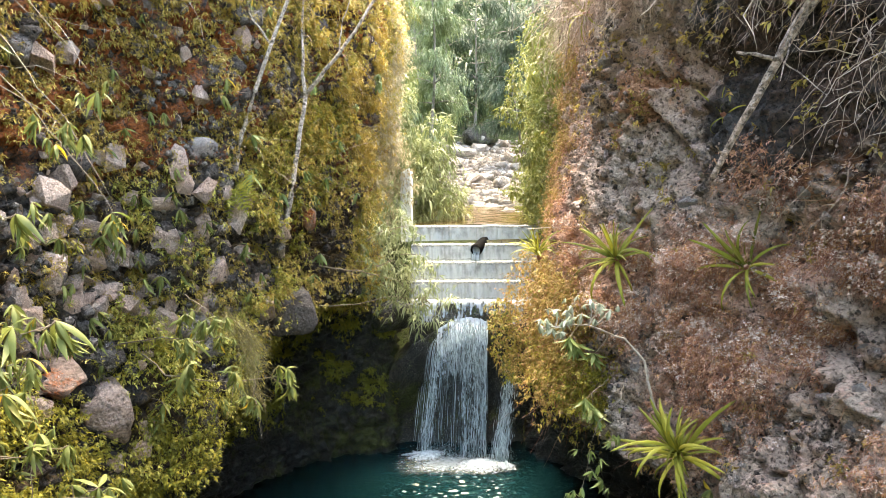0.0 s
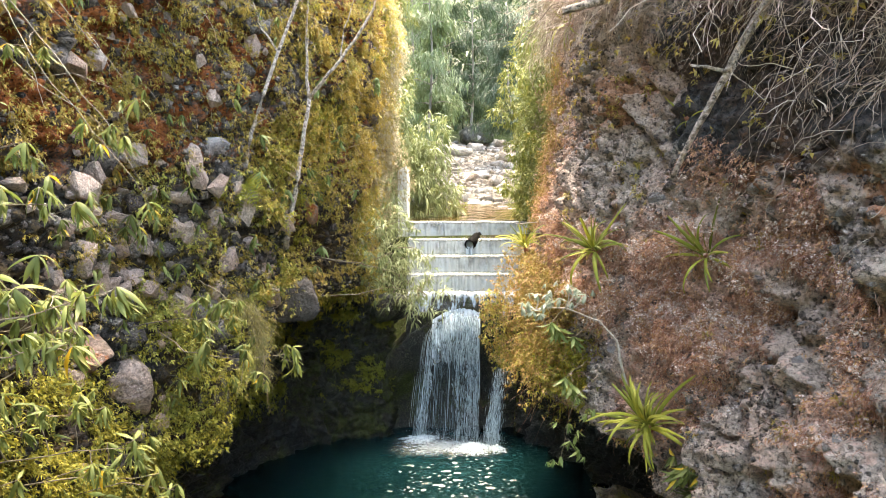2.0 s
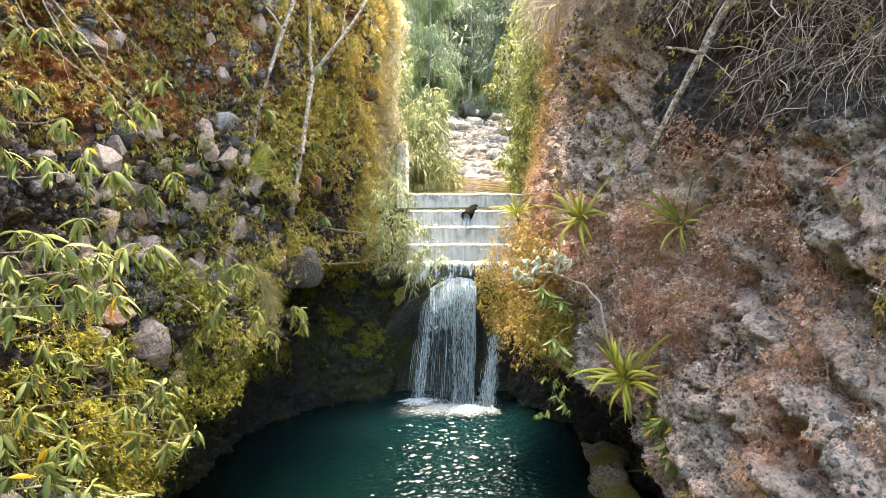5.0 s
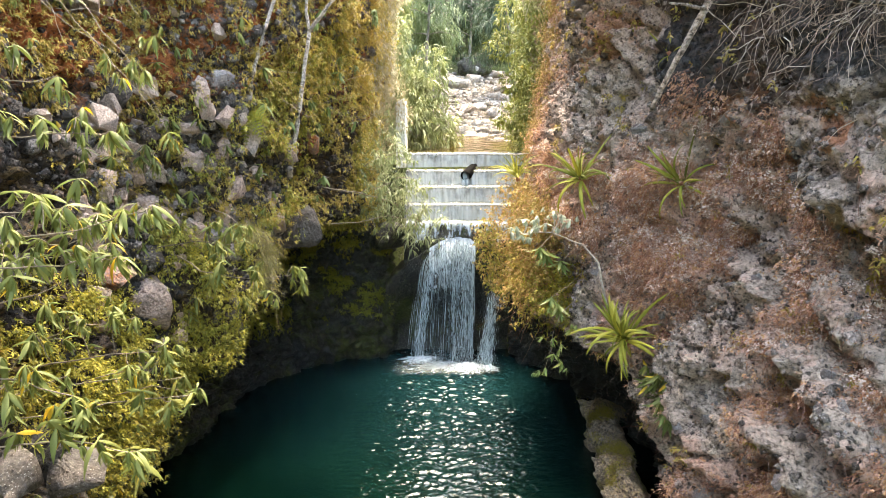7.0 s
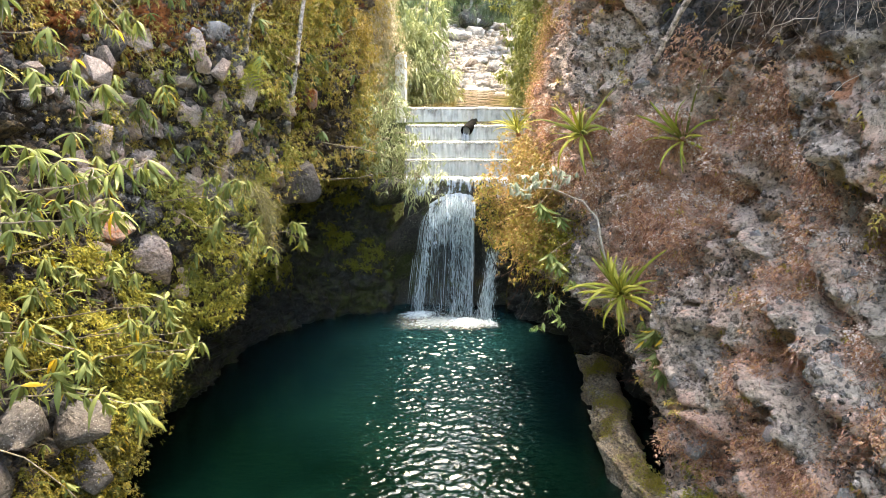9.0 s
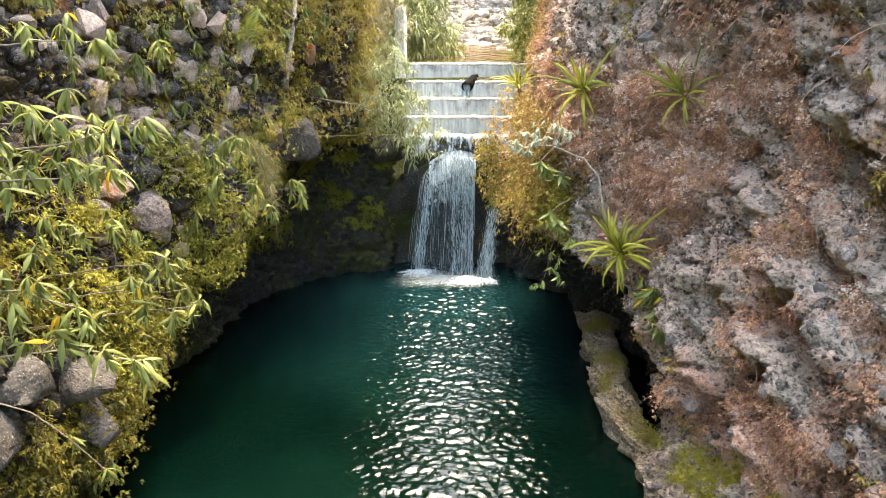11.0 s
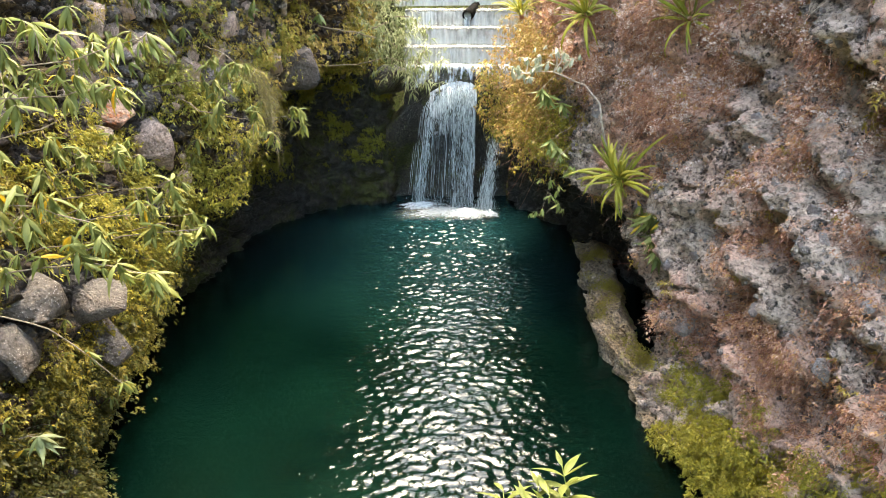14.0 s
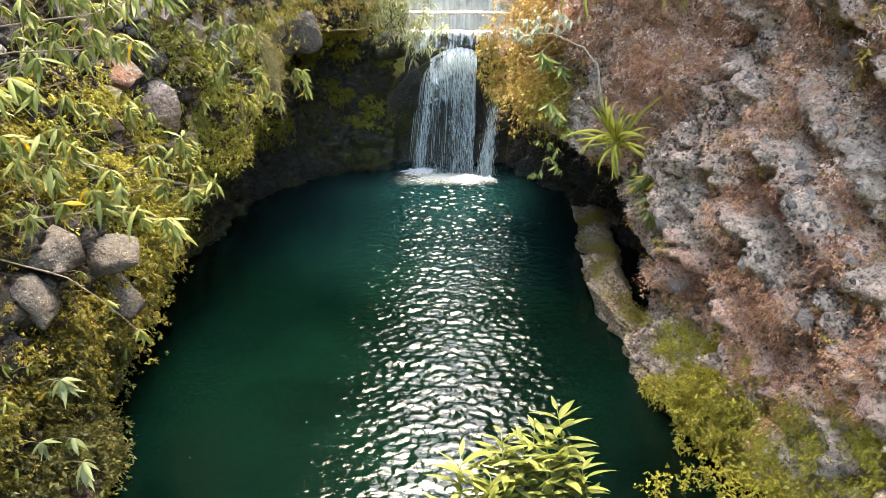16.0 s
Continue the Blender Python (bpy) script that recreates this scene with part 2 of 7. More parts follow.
def near_line(y, z, line):
    """The distance of places on a wall from a line of y, z, and how far below it they lie."""
    best, below = np.full(y.shape, 9.0), np.zeros(y.shape)
    for (ya, za), (yb, zb) in zip(line, line[1:]):
        ly, lz = yb - ya, zb - za
        t = np.clip(((y - ya) * ly + (z - za) * lz) / (ly * ly + lz * lz), 0, 1)
        dy, dz = y - ya - t * ly, z - za - t * lz
        r = np.hypot(dy, dz)
        below = np.where(r < best, -dz, below)
        best = np.minimum(best, r)
    return best, below


class Cliff:
    def __init__(self, rows, side, top):
        # side: +1 where the gorge lies towards +x
        s = np.concatenate([np.linspace(0, 1.6, 16, endpoint=False), np.linspace(1.6, 2, 60, endpoint=False), np.linspace(2, 8, 360, endpoint=False), np.linspace(8, 11.6, 130, endpoint=False), np.linspace(11.6, 13, 26)])
        z = np.concatenate([np.linspace(-1.4, 11.5, 350, endpoint=False), np.linspace(11.5, 12.5, 16)])
        plan = spline(rows, s)
        ux, uy, lx, ly, z0 = (plan[:, k][:, None] for k in range(5))
        crest = np.full((len(s), 1), float(top))
        zz = z[None, :] + np.clip(z[None, :] - 11.5, 0, None) * (crest - 12.5)
        w = sstep(z0 - 0.35, z0 + 0.45, zz)
        x, y = lx + (ux - lx) * w, ly + (uy - ly) * w
        bank = sstep(3, 5, s)[:, None] * (1 - sstep(6, 7, s))[:, None]
        if side > 0:
            lean = np.clip(6 - zz, 0, 6) * 0.09 * (1 - sstep(6, 7, s))[:, None] * w + np.clip(zz - 6, 0, 6) * 0.09
        else:
            lean = np.clip(4 - zz, 0, 4) * 0.07 * (1 - bank) * w + np.clip(zz - 8.3, 0, 3.2) * (0.1 + 0.22 * (sstep(2, 3, s) * (1 - sstep(5, 6.3, s)))[:, None])
            lean = lean - np.clip(zz - 6.6, 0, 5.5) * 0.2 * (sstep(6.6, 7.8, s) * (1 - sstep(10.6, 11.6, s)))[:, None]
        x = x + side * lean
        tx, ty = np.gradient(x, axis=0), np.gradient(y, axis=0)
        ln = np.hypot(tx, ty)
        nx, ny = ty / ln * side, -tx / ln * side
        d = np.zeros_like(x)
        for i in range(len(s)):
            for j in range(len(z)):
                p = Vector((x[i, j], y[i, j], zz[i, j]))
                q = p + Vector((31 * side, 7, 3))
                low = fbm(q * 0.45, 3) * 0.2 + fbm(q * 1.3, 4) * (0.1 if side > 0 else 0.17)
                if z[j] < 11.6:
                    v = noise.voronoi(Vector((q.x * 2.6, q.y * 2.6, q.z * 3.2)))[0]
                    v2 = noise.voronoi(q * 6.5)[0]
                    low += max(0.0, 0.16 - 0.3 * v[0]) * (0.7 + fbm(q * 0.6, 2)) * (1 if side > 0 else 0.3) + (0.09 - 0.13 * v2[0]) * (1.15 if side > 0 else 0.5) + fbm(q * 5, 3) * 0.03
                    crease = abs(noise.noise(Vector((q.x * 0.9, q.y * 0.9 + q.z * 0.5, q.z * 0.75)))) + 0.35 * abs(noise.noise(q * 2.7))
                    low -= (0.3 if side > 0 else 0.42) * max(0.0, 0.17 - crease) / 0.17
                    low += chips(q, 2.1, 0.12) + chips(q, 5.2, 0.1) + chips(q, 11.5, 0.055)
                    if side < 0:
                        bare = float(sstep(2.5, 4, p.y) * (1 - sstep(8.2, 9.6, p.y)) * sstep(0.2, 1.2, p.z) * (1 - sstep(5.5, 7, p.z)))
                        if bare > 0:
                            u, along = (p.z - p.y) * 0.707, (p.z + p.y) * 0.707
                            low += bare * chips(q, 1.5, 0.16)
                            low -= bare * 0.55 * max(0.0, 0.2 - abs(noise.noise(Vector((u * 1.25, along * 0.33, 3.0))))) / 0.2
                d[i, j] = low
        if side < 0:
            warp = np.array([[0.1 * noise.noise(Vector((a * 2.1, b * 2.1, 8))) for a, b in zip(ra, rb)] for ra, rb in zip(y, np.broadcast_to(zz, x.shape))])
            for deep, wide, line in GULLIES:
                r, below = near_line(y + warp, zz + 1.3 * warp, line)
                d -= 1.5 * deep * np.exp(-(r / (1.15 * wide)) ** 2)
                # the rock over a gully juts out
                d += 0.5 * deep * np.exp(-((r - 2.4 * wide) / (1.5 * wide)) ** 2) * (below < 0)
        self.p = np.stack([x + nx * d, y + ny * d, np.broadcast_to(zz, x.shape) + 0.15 * d], -1)
        du, dv = np.gradient(self.p, axis=0), np.gradient(self.p, axis=1)
        n = np.cross(dv, du) * side
        self.n = n / np.maximum(np.linalg.norm(n, axis=-1, keepdims=True), 1e-9)
        self.n *= np.where((self.n[..., :1] * nx[..., None] + self.n[..., 1:2] * ny[..., None]) < 0, -1, 1)
        # a smoother normal, of the wall rather than of its stones
        self.wall_n = np.stack([nx, ny, np.zeros_like(nx)], -1)
        self.s = np.broadcast_to(s[:, None], x.shape)
        self.side = side

    def quads(self):
        q = grid_quads(*self.p.shape[:2])
        return q if self.side > 0 else q[:, ::-1]


west, east = Cliff(WEST, 1, 13), Cliff(EAST, -1, 11.6)
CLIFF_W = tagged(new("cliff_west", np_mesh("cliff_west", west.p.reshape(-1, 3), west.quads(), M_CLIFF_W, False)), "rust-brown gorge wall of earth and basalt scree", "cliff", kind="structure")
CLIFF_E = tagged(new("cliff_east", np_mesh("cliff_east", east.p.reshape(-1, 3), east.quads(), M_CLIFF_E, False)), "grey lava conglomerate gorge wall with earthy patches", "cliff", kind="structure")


# ---- ground: one sheet from the river bed to the hills ----
def ground_z(x, y):
    bed = np.where(y < 19.2, -1.7, 5.7 + 0.26 * np.clip(y - 24, 0, 18) + 0.6 * np.clip(y - 42, 0, 40))
    bed = np.where(y < 3.6, np.clip(-1.7 + (4.6 - y) * 1.6, -1.7, 0.25 + 0.09 * np.clip(4 - y, 0, 20)), bed)
    half = np.where(y < 21, 5.6 + np.clip(-y, 0, 40) * 0.13, 2.3 + 0.12 * np.clip(y - 21, 0, 60))
    mid = np.where(y < 21, 0.0, 1.2 + 0.05 * np.clip(y - 21, 0, 60))
    off = np.abs(x - mid) - half
    steep = np.where(y < 21, 8.0, np.where(x < mid, 0.75, 0.95))
    top = np.where(x < 0, 12.4, 11.2) + 0.1 * np.clip(np.abs(x) - 10, 0, 200)
    up = np.minimum(np.clip(off, 0, None) * steep, np.maximum(top - bed, 1))
    return bed + up


gx = np.concatenate([-np.geomspace(400, 13, 26), np.linspace(-12, 12, 97), np.geomspace(13, 400, 26)])
gy = np.concatenate([-np.geomspace(400, 13, 22), np.linspace(-12, 60, 241), np.geomspace(62, 600, 22)])
GX, GY = np.meshgrid(gx, gy, indexing="ij")
GZ = ground_z(GX, GY)
for i in range(GX.shape[0]):
    for j in range(GX.shape[1]):
        a = fbm(Vector((GX[i, j] * 0.12, GY[i, j] * 0.12, 0)), 4) * (1.4 if abs(GX[i, j]) > 6 or GY[i, j] > 45 else 0.12)
        GZ[i, j] += a
M_SOIL = rock_mat("mossy_brown_soil", (0.13, 0.11, 0.07), (0.07, 0.07, 0.03), (0.05, 0.07, 0.015), 0.45)
ground = tagged(new("ground", np_mesh("ground", np.stack([GX, GY, GZ], -1).reshape(-1, 3), grid_quads(*GX.shape), M_SOIL)), "mossy soil of river bed, bank and forested plateau", "ground", kind="structure")

# ---- water ----
M_POOL = Mat("deep_green_pool_water", 0.04, 0.48)
M_POOL.b.inputs["IOR"].default_value = 1.33
deep = M_POOL.ramp(M_POOL.noise(0.35, 3), (0.35, (0.0003, 0.0027, 0.002)), (0.65, (0.001, 0.0074, 0.0046)))
# fine bubbles about the foot of the fall, with the sky's bluish reflection painted in
dist = M_POOL.t.nodes.new("ShaderNodeVectorMath")
dist.operation = "DISTANCE"
dist.inputs[1].default_value = (0.6, 17.0, 0.0)
M_POOL.link(M_POOL.co, dist.inputs[0])
M_POOL.color(M_POOL.mix(M_POOL.ramp(M_POOL.math("DIVIDE", dist.outputs["Value"], 8.0), (0.1, 0.9), (0.5, 0.35), (1.0, 0.0)), deep, (0.005, 0.027, 0.03)))
M_POOL.bump(M_POOL.noise(13, 3, 0.5, M_POOL.stretch(1, 1.7, 1)), 0.34, 0.02)


def pool_height(x, y):
    r = math.hypot(x - 0.6, (y - 17.2))
    q = Vector((x * 6.4, y * 9.6, 0))
    calm = 1 - 0.82 * sstep(0.9, 2.9, abs(x - 0.4 - 0.03 * (17 - y)))
    calm *= 0.85 + 1.2 * math.exp(-r / 4.5)
    return (fbm(q, 3) * 0.018 + math.sin(r * 15 + 4 * fbm(Vector((x, y, 4)), 2)) * 0.004 + fbm(Vector((x * 1.3, y * 2.4, 7)), 2) * 0.016) * calm


px, py = np.concatenate([np.linspace(-6.2, -1.5, 60, endpoint=False), np.linspace(-1.5, 3.2, 150, endpoint=False), np.linspace(3.2, 5.4, 30)]), np.linspace(3.5, 18.6, 500)
PX, PY = np.meshgrid(px, py, indexing="ij")
PZ = np.array([[pool_height(a, b) for b in py] for a in px])
pool = tagged(new("pool", np_mesh("pool", np.stack([PX, PY, PZ], -1).reshape(-1, 3), grid_quads(*PX.shape), M_POOL)), "deep green rippled plunge pool water", "water", kind="structure")


# ---- helpers for things ----
def part(name, me, parent, label="", kind=""):
    ob = new(name, me)
    ob.parent = parent
    if label or kind:
        tagged(ob, label, kind=kind)
    return ob


def base(name, label, category, at=(0, 0, 0), group=""):
    ob = new(name)
    ob.location = at
    ob.empty_display_size = 0.1
    return tagged(ob, label, category, group)


def rot_to(n, spin=0.0):
    """A turn whose z axis points along n."""
    return Vector(n).to_track_quat("Z", "Y").to_matrix().to_4x4() @ Matrix.Rotation(spin, 4, "Z")


def hull_mesh(name, size, seed, points, material, round_it=False, cuts=2, worn=0.045):
    """An angular stone: the hull of points on a rough block, worn round for the large ones."""
    r = random.Random(seed)
    bm = bmesh.new()
    for _ in range(points):
        v = Vector((r.uniform(-1, 1), r.uniform(-1, 1), r.uniform(-1, 1)))
        v = v / max(abs(v.x), abs(v.y), abs(v.z)) * 0.55 + v.normalized() * 0.45
        bm.verts.new((v.x * size[0] / 2, v.y * size[1] / 2, v.z * size[2] / 2))
    res = bmesh.ops.convex_hull(bm, input=bm.verts)
    bmesh.ops.delete(bm, geom=[g for g in set(res["geom_interior"] + res["geom_unused"]) if isinstance(g, bmesh.types.BMVert)], context="VERTS")
    if round_it:
        bmesh.ops.dissolve_limit(bm, angle_limit=0.25, verts=bm.verts, edges=bm.edges)
        bmesh.ops.bevel(bm, geom=list(bm.edges), offset=min(size) * worn, segments=2, affect="EDGES", clamp_overlap=True)
        bmesh.ops.triangulate(bm, faces=list(bm.faces))
        bmesh.ops.subdivide_edges(bm, edges=[e for e in bm.edges if e.calc_length() > min(size) * (0.2 if cuts == 2 else 0.35)], cuts=cuts, use_grid_fill=True)
        bm.normal_update()
        for v in bm.verts:
            q = v.co * 4 + Vector((seed, seed * 0.7, 0))
            v.co += v.normal * (fbm(q, 3) * 0.035 + fbm(q * 4, 2) * 0.01) * min(size) / 0.5
    bmesh.ops.recalc_face_normals(bm, faces=list(bm.faces))
    me = bpy.data.meshes.new(name)
    bm.to_mesh(me)
    bm.free()
    me.materials.append(material.m)
    if round_it:
        me.polygons.foreach_set("use_smooth", [True] * len(me.polygons))
    return me


class Shape:
    """Gathers tubes, ribbons and blades into one mesh."""

    def __init__(self):
        self.v, self.f = [], []

    def tube(self, pts, radii, sides=6):
        pts = [Vector(p) for p in pts]
        start = len(self.v)
        for i, p in enumerate(pts):
            d = (pts[min(i + 1, len(pts) - 1)] - pts[max(i - 1, 0)]).normalized()
            a = d.orthogonal().normalized() if abs(d.z) > 0.95 else d.cross(Vector((0, 0, 1))).normalized()
            b = d.cross(a)
            for k in range(sides):
                w = 2 * math.pi * k / sides
                self.v.append(p + (a * math.cos(w) + b * math.sin(w)) * radii[i])
        for i in range(len(pts) - 1):
            for k in range(sides):
                j = start + i * sides
                self.f.append((j + k, j + (k + 1) % sides, j + sides + (k + 1) % sides, j + sides + k))
        self.f.append(tuple(start + k for k in range(sides))[::-1])
        self.f.append(tuple(start + (len(pts) - 1) * sides + k for k in range(sides)))
        return self

    def blade(self, pts, widths, side, fold=0.15):
        """A leaf along pts: two halves folded along the middle, with a width at each point."""
        start = len(self.v)
        pts = [Vector(p) for p in pts]
        for i, p in enumerate(pts):
            d = (pts[min(i + 1, len(pts) - 1)] - pts[max(i - 1, 0)]).normalized()
            s = (Vector(side) - d * d.dot(Vector(side))).normalized()
            up = s.cross(d)
            w = widths[i] / 2
            self.v += [p - s * w + up * w * fold * 2, p, p + s * w + up * w * fold * 2]
        for i in range(len(pts) - 1):
            j = start + 3 * i
            self.f += [(j, j + 1, j + 4, j + 3), (j + 1, j + 2, j + 5, j + 4)]
        return self

    def mesh(self, name, material, smooth=True):
        return mesh_of(name, self.v, self.f, material, smooth)


def wander(a, b, n, amount, seed, sag=0.0):
    """Points from a to b that stray by amount and sag in the middle."""
    r = random.Random(seed)
    a, b = Vector(a), Vector(b)
    out, off = [], Vector((0, 0, 0))
    for i in range(n + 1):
        t = i / n
        off = off * 0.7 + Vector((r.gauss(0, 1), r.gauss(0, 1), r.gauss(0, 1))) * amount * 0.6
        out.append(a.lerp(b, t) + off * math.sin(math.pi * min(1, t * 1.15 if t < 0.85 else 1)) + Vector((0, 0, -sag * 4 * t * (1 - t))))
    out[0], out[-1] = a, b
    return out


RNG = np.random.default_rng(7)


def area_of(c):
    return np.linalg.norm(np.cross(np.gradient(c.p, axis=0), np.gradient(c.p, axis=1)), axis=-1)


for c in (west, east):
    c.area = area_of(c)
    flat = c.p.reshape(-1, 3)
    c.f1 = np.array([fbm(Vector(v) * 0.55, 3) for v in flat]).reshape(c.p.shape[:2])
    c.f2 = np.array([fbm(Vector(v) * 1.9 + Vector((9, 4, 2)), 3) for v in flat]).reshape(c.p.shape[:2])


def pick(c, dens, n, rng=RNG):
    """n random places on a cliff, by a density over its grid: indices."""
    w = (np.clip(dens, 0, None) * c.area).ravel()
    return rng.choice(len(w), size=n, p=w / w.sum())


def win(y, z, y0, y1, z0, z1, soft=0.6):
    """One inside a stretch of wall, fading out at its bounds."""
    return sstep(y0 - soft, y0 + soft, y) * (1 - sstep(y1 - soft, y1 + soft, y)) * sstep(z0 - soft, z0 + soft, z) * (1 - sstep(z1 - soft, z1 + soft, z))


WY, WZ = west.p[..., 1], west.p[..., 2]
EY, EZ = east.p[..., 1], east.p[..., 2]

# ---- weir, pipe and falling water ----
M_CONC = rock_mat("stained_wet_concrete", (0.3, 0.33, 0.33), (0.24, 0.26, 0.25), (0.1, 0.1, 0.05), 0.6, 0.5)
M_CONC.b.inputs["Roughness"].default_value = 0.45


def water_mat(name, streak, lo, hi, tone=(0.86, 0.9, 0.92), film=0.0):
    """Aerated falling water: white streaks with clear gaps between them, whiter the more air it holds."""
    m = Mat(name, 0.25, 0.5)
    n = m.math("ADD", m.math("MULTIPLY", m.noise(1.0, 4, 0.6, m.stretch(*streak)), 0.5), m.math("MULTIPLY", m.noise(1.0, 4, 0.6, m.stretch(*(0.3 * k for k in streak))), 0.5))
    air = m.t.nodes.new("ShaderNodeAttribute")
    air.attribute_name = "air"
    n = m.math("ADD", n, m.math("MULTIPLY", m.math("SUBTRACT", air.outputs["Fac"], 0.5), 0.42))
    n = m.math("ADD", n, m.math("MULTIPLY", m.math("SUBTRACT", m.noise(2.6, 4), 0.5), 0.55))
    m.color(m.ramp(n, (lo, tuple(0.75 * c for c in tone)), (hi + 0.1, tone)))
    m.link(m.ramp(n, (lo, film), (hi, 1.0)), m.b.inputs["Alpha"])
    m.bump(n, 0.6, 0.03)
    m.b.inputs["Subsurface Weight"].default_value = 0.0
    return m


M_SHEET = water_mat("white_weir_water", (11, 3, 4.0), 0.26, 0.6, (0.4, 0.415, 0.385), 0.4)
M_VEIL = water_mat("thin_water_veil", (12, 9, 1.6), 0.66, 1.0, (0.6, 0.72, 0.75), 0.03)
M_STREAM = water_mat("dense_white_water", (13, 9, 3.2), 0.4, 0.66, (0.74, 0.82, 0.85))
M_DROP = Mat("white_water_strand", 0.3, 0.5)
M_DROP.color(M_DROP.ramp(M_DROP.island(), (0.0, (0.3, 0.4, 0.42)), (1.0, (0.74, 0.8, 0.8))))
M_DROP.link(M_DROP.ramp(M_DROP.island(), (0.0, 0.35), (1.0, 0.95)), M_DROP.b.inputs["Alpha"])

M_SPLASH = Mat("splashing_white_water", 0.6, 0.3)
M_SPLASH.color(M_SPLASH.ramp(M_SPLASH.noise(14, 6, 0.7), (0.35, (0.1, 0.115, 0.11)), (0.6, (0.2, 0.215, 0.205))))
M_SPLASH.link(M_SPLASH.ramp(M_SPLASH.noise(11, 6, 0.7), (0.44, 0.0), (0.62, 0.75)), M_SPLASH.b.inputs["Alpha"])
STEPS = [(19.5, 6.08), (19.05, 5.57), (18.6, 5.1), (18.15, 4.61), (17.9, 4.12)]
WX0, WX1 = -0.75, 2.95
weir = base("weir", "stepped concrete weir streaming with white water", "weir")
for k, (y0, top) in enumerate(STEPS):
    back = STEPS[k - 1][0] if k else 20.3
    bm = bmesh.new()
    bmesh.ops.create_cube(bm, size=1)
    low = top - 0.62 if k < 4 else 2.6
    for v in bm.verts:
        v.co = (WX0 if v.co.x < 0 else WX1, y0 if v.co.y < 0 else back + 0.02, low if v.co.z < 0 else top)
    bmesh.ops.bevel(bm, geom=[e for e in bm.edges], offset=0.02, segments=2, affect="EDGES")
    me = bpy.data.meshes.new("step")
    bm.to_mesh(me)
    bm.free()
    me.materials.append(M_CONC.m if k < 4 else M_WET.m)
    part("step", me, weir)

M_LIME = rock_mat("white_concrete", (0.84, 0.82, 0.78), (0.78, 0.76, 0.7), (0.7, 0.66, 0.56), 0.66, 0.85, pits=0.05, specks=0.0, grit=0.2)
bm = bmesh.new()
bmesh.ops.create_cube(bm, size=1)
for v in bm.verts:
    v.co = (-1.05 if v.co.x < 0 else -0.76, 19.2 if v.co.y < 0 else 20.6, 4.0 if v.co.z < 0 else 7.7 + 0.15 * v.co.x)
bmesh.ops.bevel(bm, geom=list(bm.edges), offset=0.03, segments=2, affect="EDGES")
me = bpy.data.meshes.new("abutment")
bm.to_mesh(me)
bm.free()
me.materials.append(M_LIME.m)
part("abutment", me, weir, "white concrete side wall")

fall = base("waterfall", "white waterfall dropping over a weir into the green pool", "waterfall", (0.55, 17.65, 0))


def drop_sheet(name, x0, x1, prof, material, wob=0.04, n=110, seed=0, air=None):
    """A sheet of water that follows a profile of (y, z), rippled across its width."""
    xs = np.linspace(x0, x1, n)
    m = len(prof)
    v = np.zeros((n, m, 3))
    for i, a in enumerate(xs):
        for j, (y, z) in enumerate(prof):
            o = fbm(Vector((a * 9 + seed, z * 0.6, seed)), 3) * wob + fbm(Vector((a * 2.2, seed, z * 0.3)), 2) * wob
            v[i, j] = (a + 0.02 * fbm(Vector((a * 5, z, seed)), 2), y - abs(o) - 0.004, z + 0.35 * o)
    v -= np.array(fall.location)
    me = np_mesh(name, v.reshape(-1, 3), grid_quads(n, m), material)
    me.attributes.new("air", "FLOAT", "POINT").data.foreach_set("value", np.tile(air if air is not None else np.full(m, 0.5), n).astype(np.float32))
    return part(name, me, fall)


for k, (y0, top) in enumerate(STEPS):
    back = STEPS[k - 1][0] if k else 19.75
    land = STEPS[k + 1][1] if k < 4 else 3.5
    h = top - land
    prof = [(back - 0.05, top + 0.035), (y0 + 0.15, top + 0.035), (y0 + 0.03, top + 0.03), (y0 - 0.03, top - 0.02)]
    prof += [(y0 - 0.05 - 0.13 * t, top - 0.04 - h * t * 0.97) for t in (0.08, 0.2, 0.35, 0.5, 0.65, 0.8, 0.95)]
    # broken white water where each sheet lands on the step below
    if k:
        xs = np.linspace(WX0 + 0.1, WX1 - 0.1, 120)
        rows = []
        for a in xs:
            h = 0.05 + 0.09 * abs(fbm(Vector((a * 6, k * 3.1, 0)), 3)) + 0.03 * abs(fbm(Vector((a * 21, k, 2)), 2))
            w = 0.16 + 0.12 * fbm(Vector((a * 3, k * 5.0, 1)), 3)
            rows.append([(a, back - 0.02, top + h * 0.6), (a, back - 0.1, top + h), (a, back - 0.1 - w * 0.5, top + 0.5 * h + 0.03), (a, back - 0.12 - w, top + 0.035)])
        part("splash", np_mesh("splash", np.array(rows).reshape(-1, 3) - np.array(fall.location), grid_quads(120, 4), M_SPLASH), fall)
    if k < 4:
        drop_sheet("weir_sheet", WX0 + 0.05, WX1 - 0.05, prof, M_SHEET, 0.05, 150, 3.3 * k, [-0.9, -0.9, -0.8, -0.2, 0.5, 0.62, 0.7, 0.74, 0.8, 0.85, 0.9])
    else:
        drop_sheet("weir_sheet", WX0 + 0.05, WX1 - 0.05, prof, M_STREAM, 0.05, 150, 3.3 * k, [0.6, 0.6, 0.6, 0.65, 0.6, 0.5, 0.45, 0.4, 0.36, 0.3, 0.25])

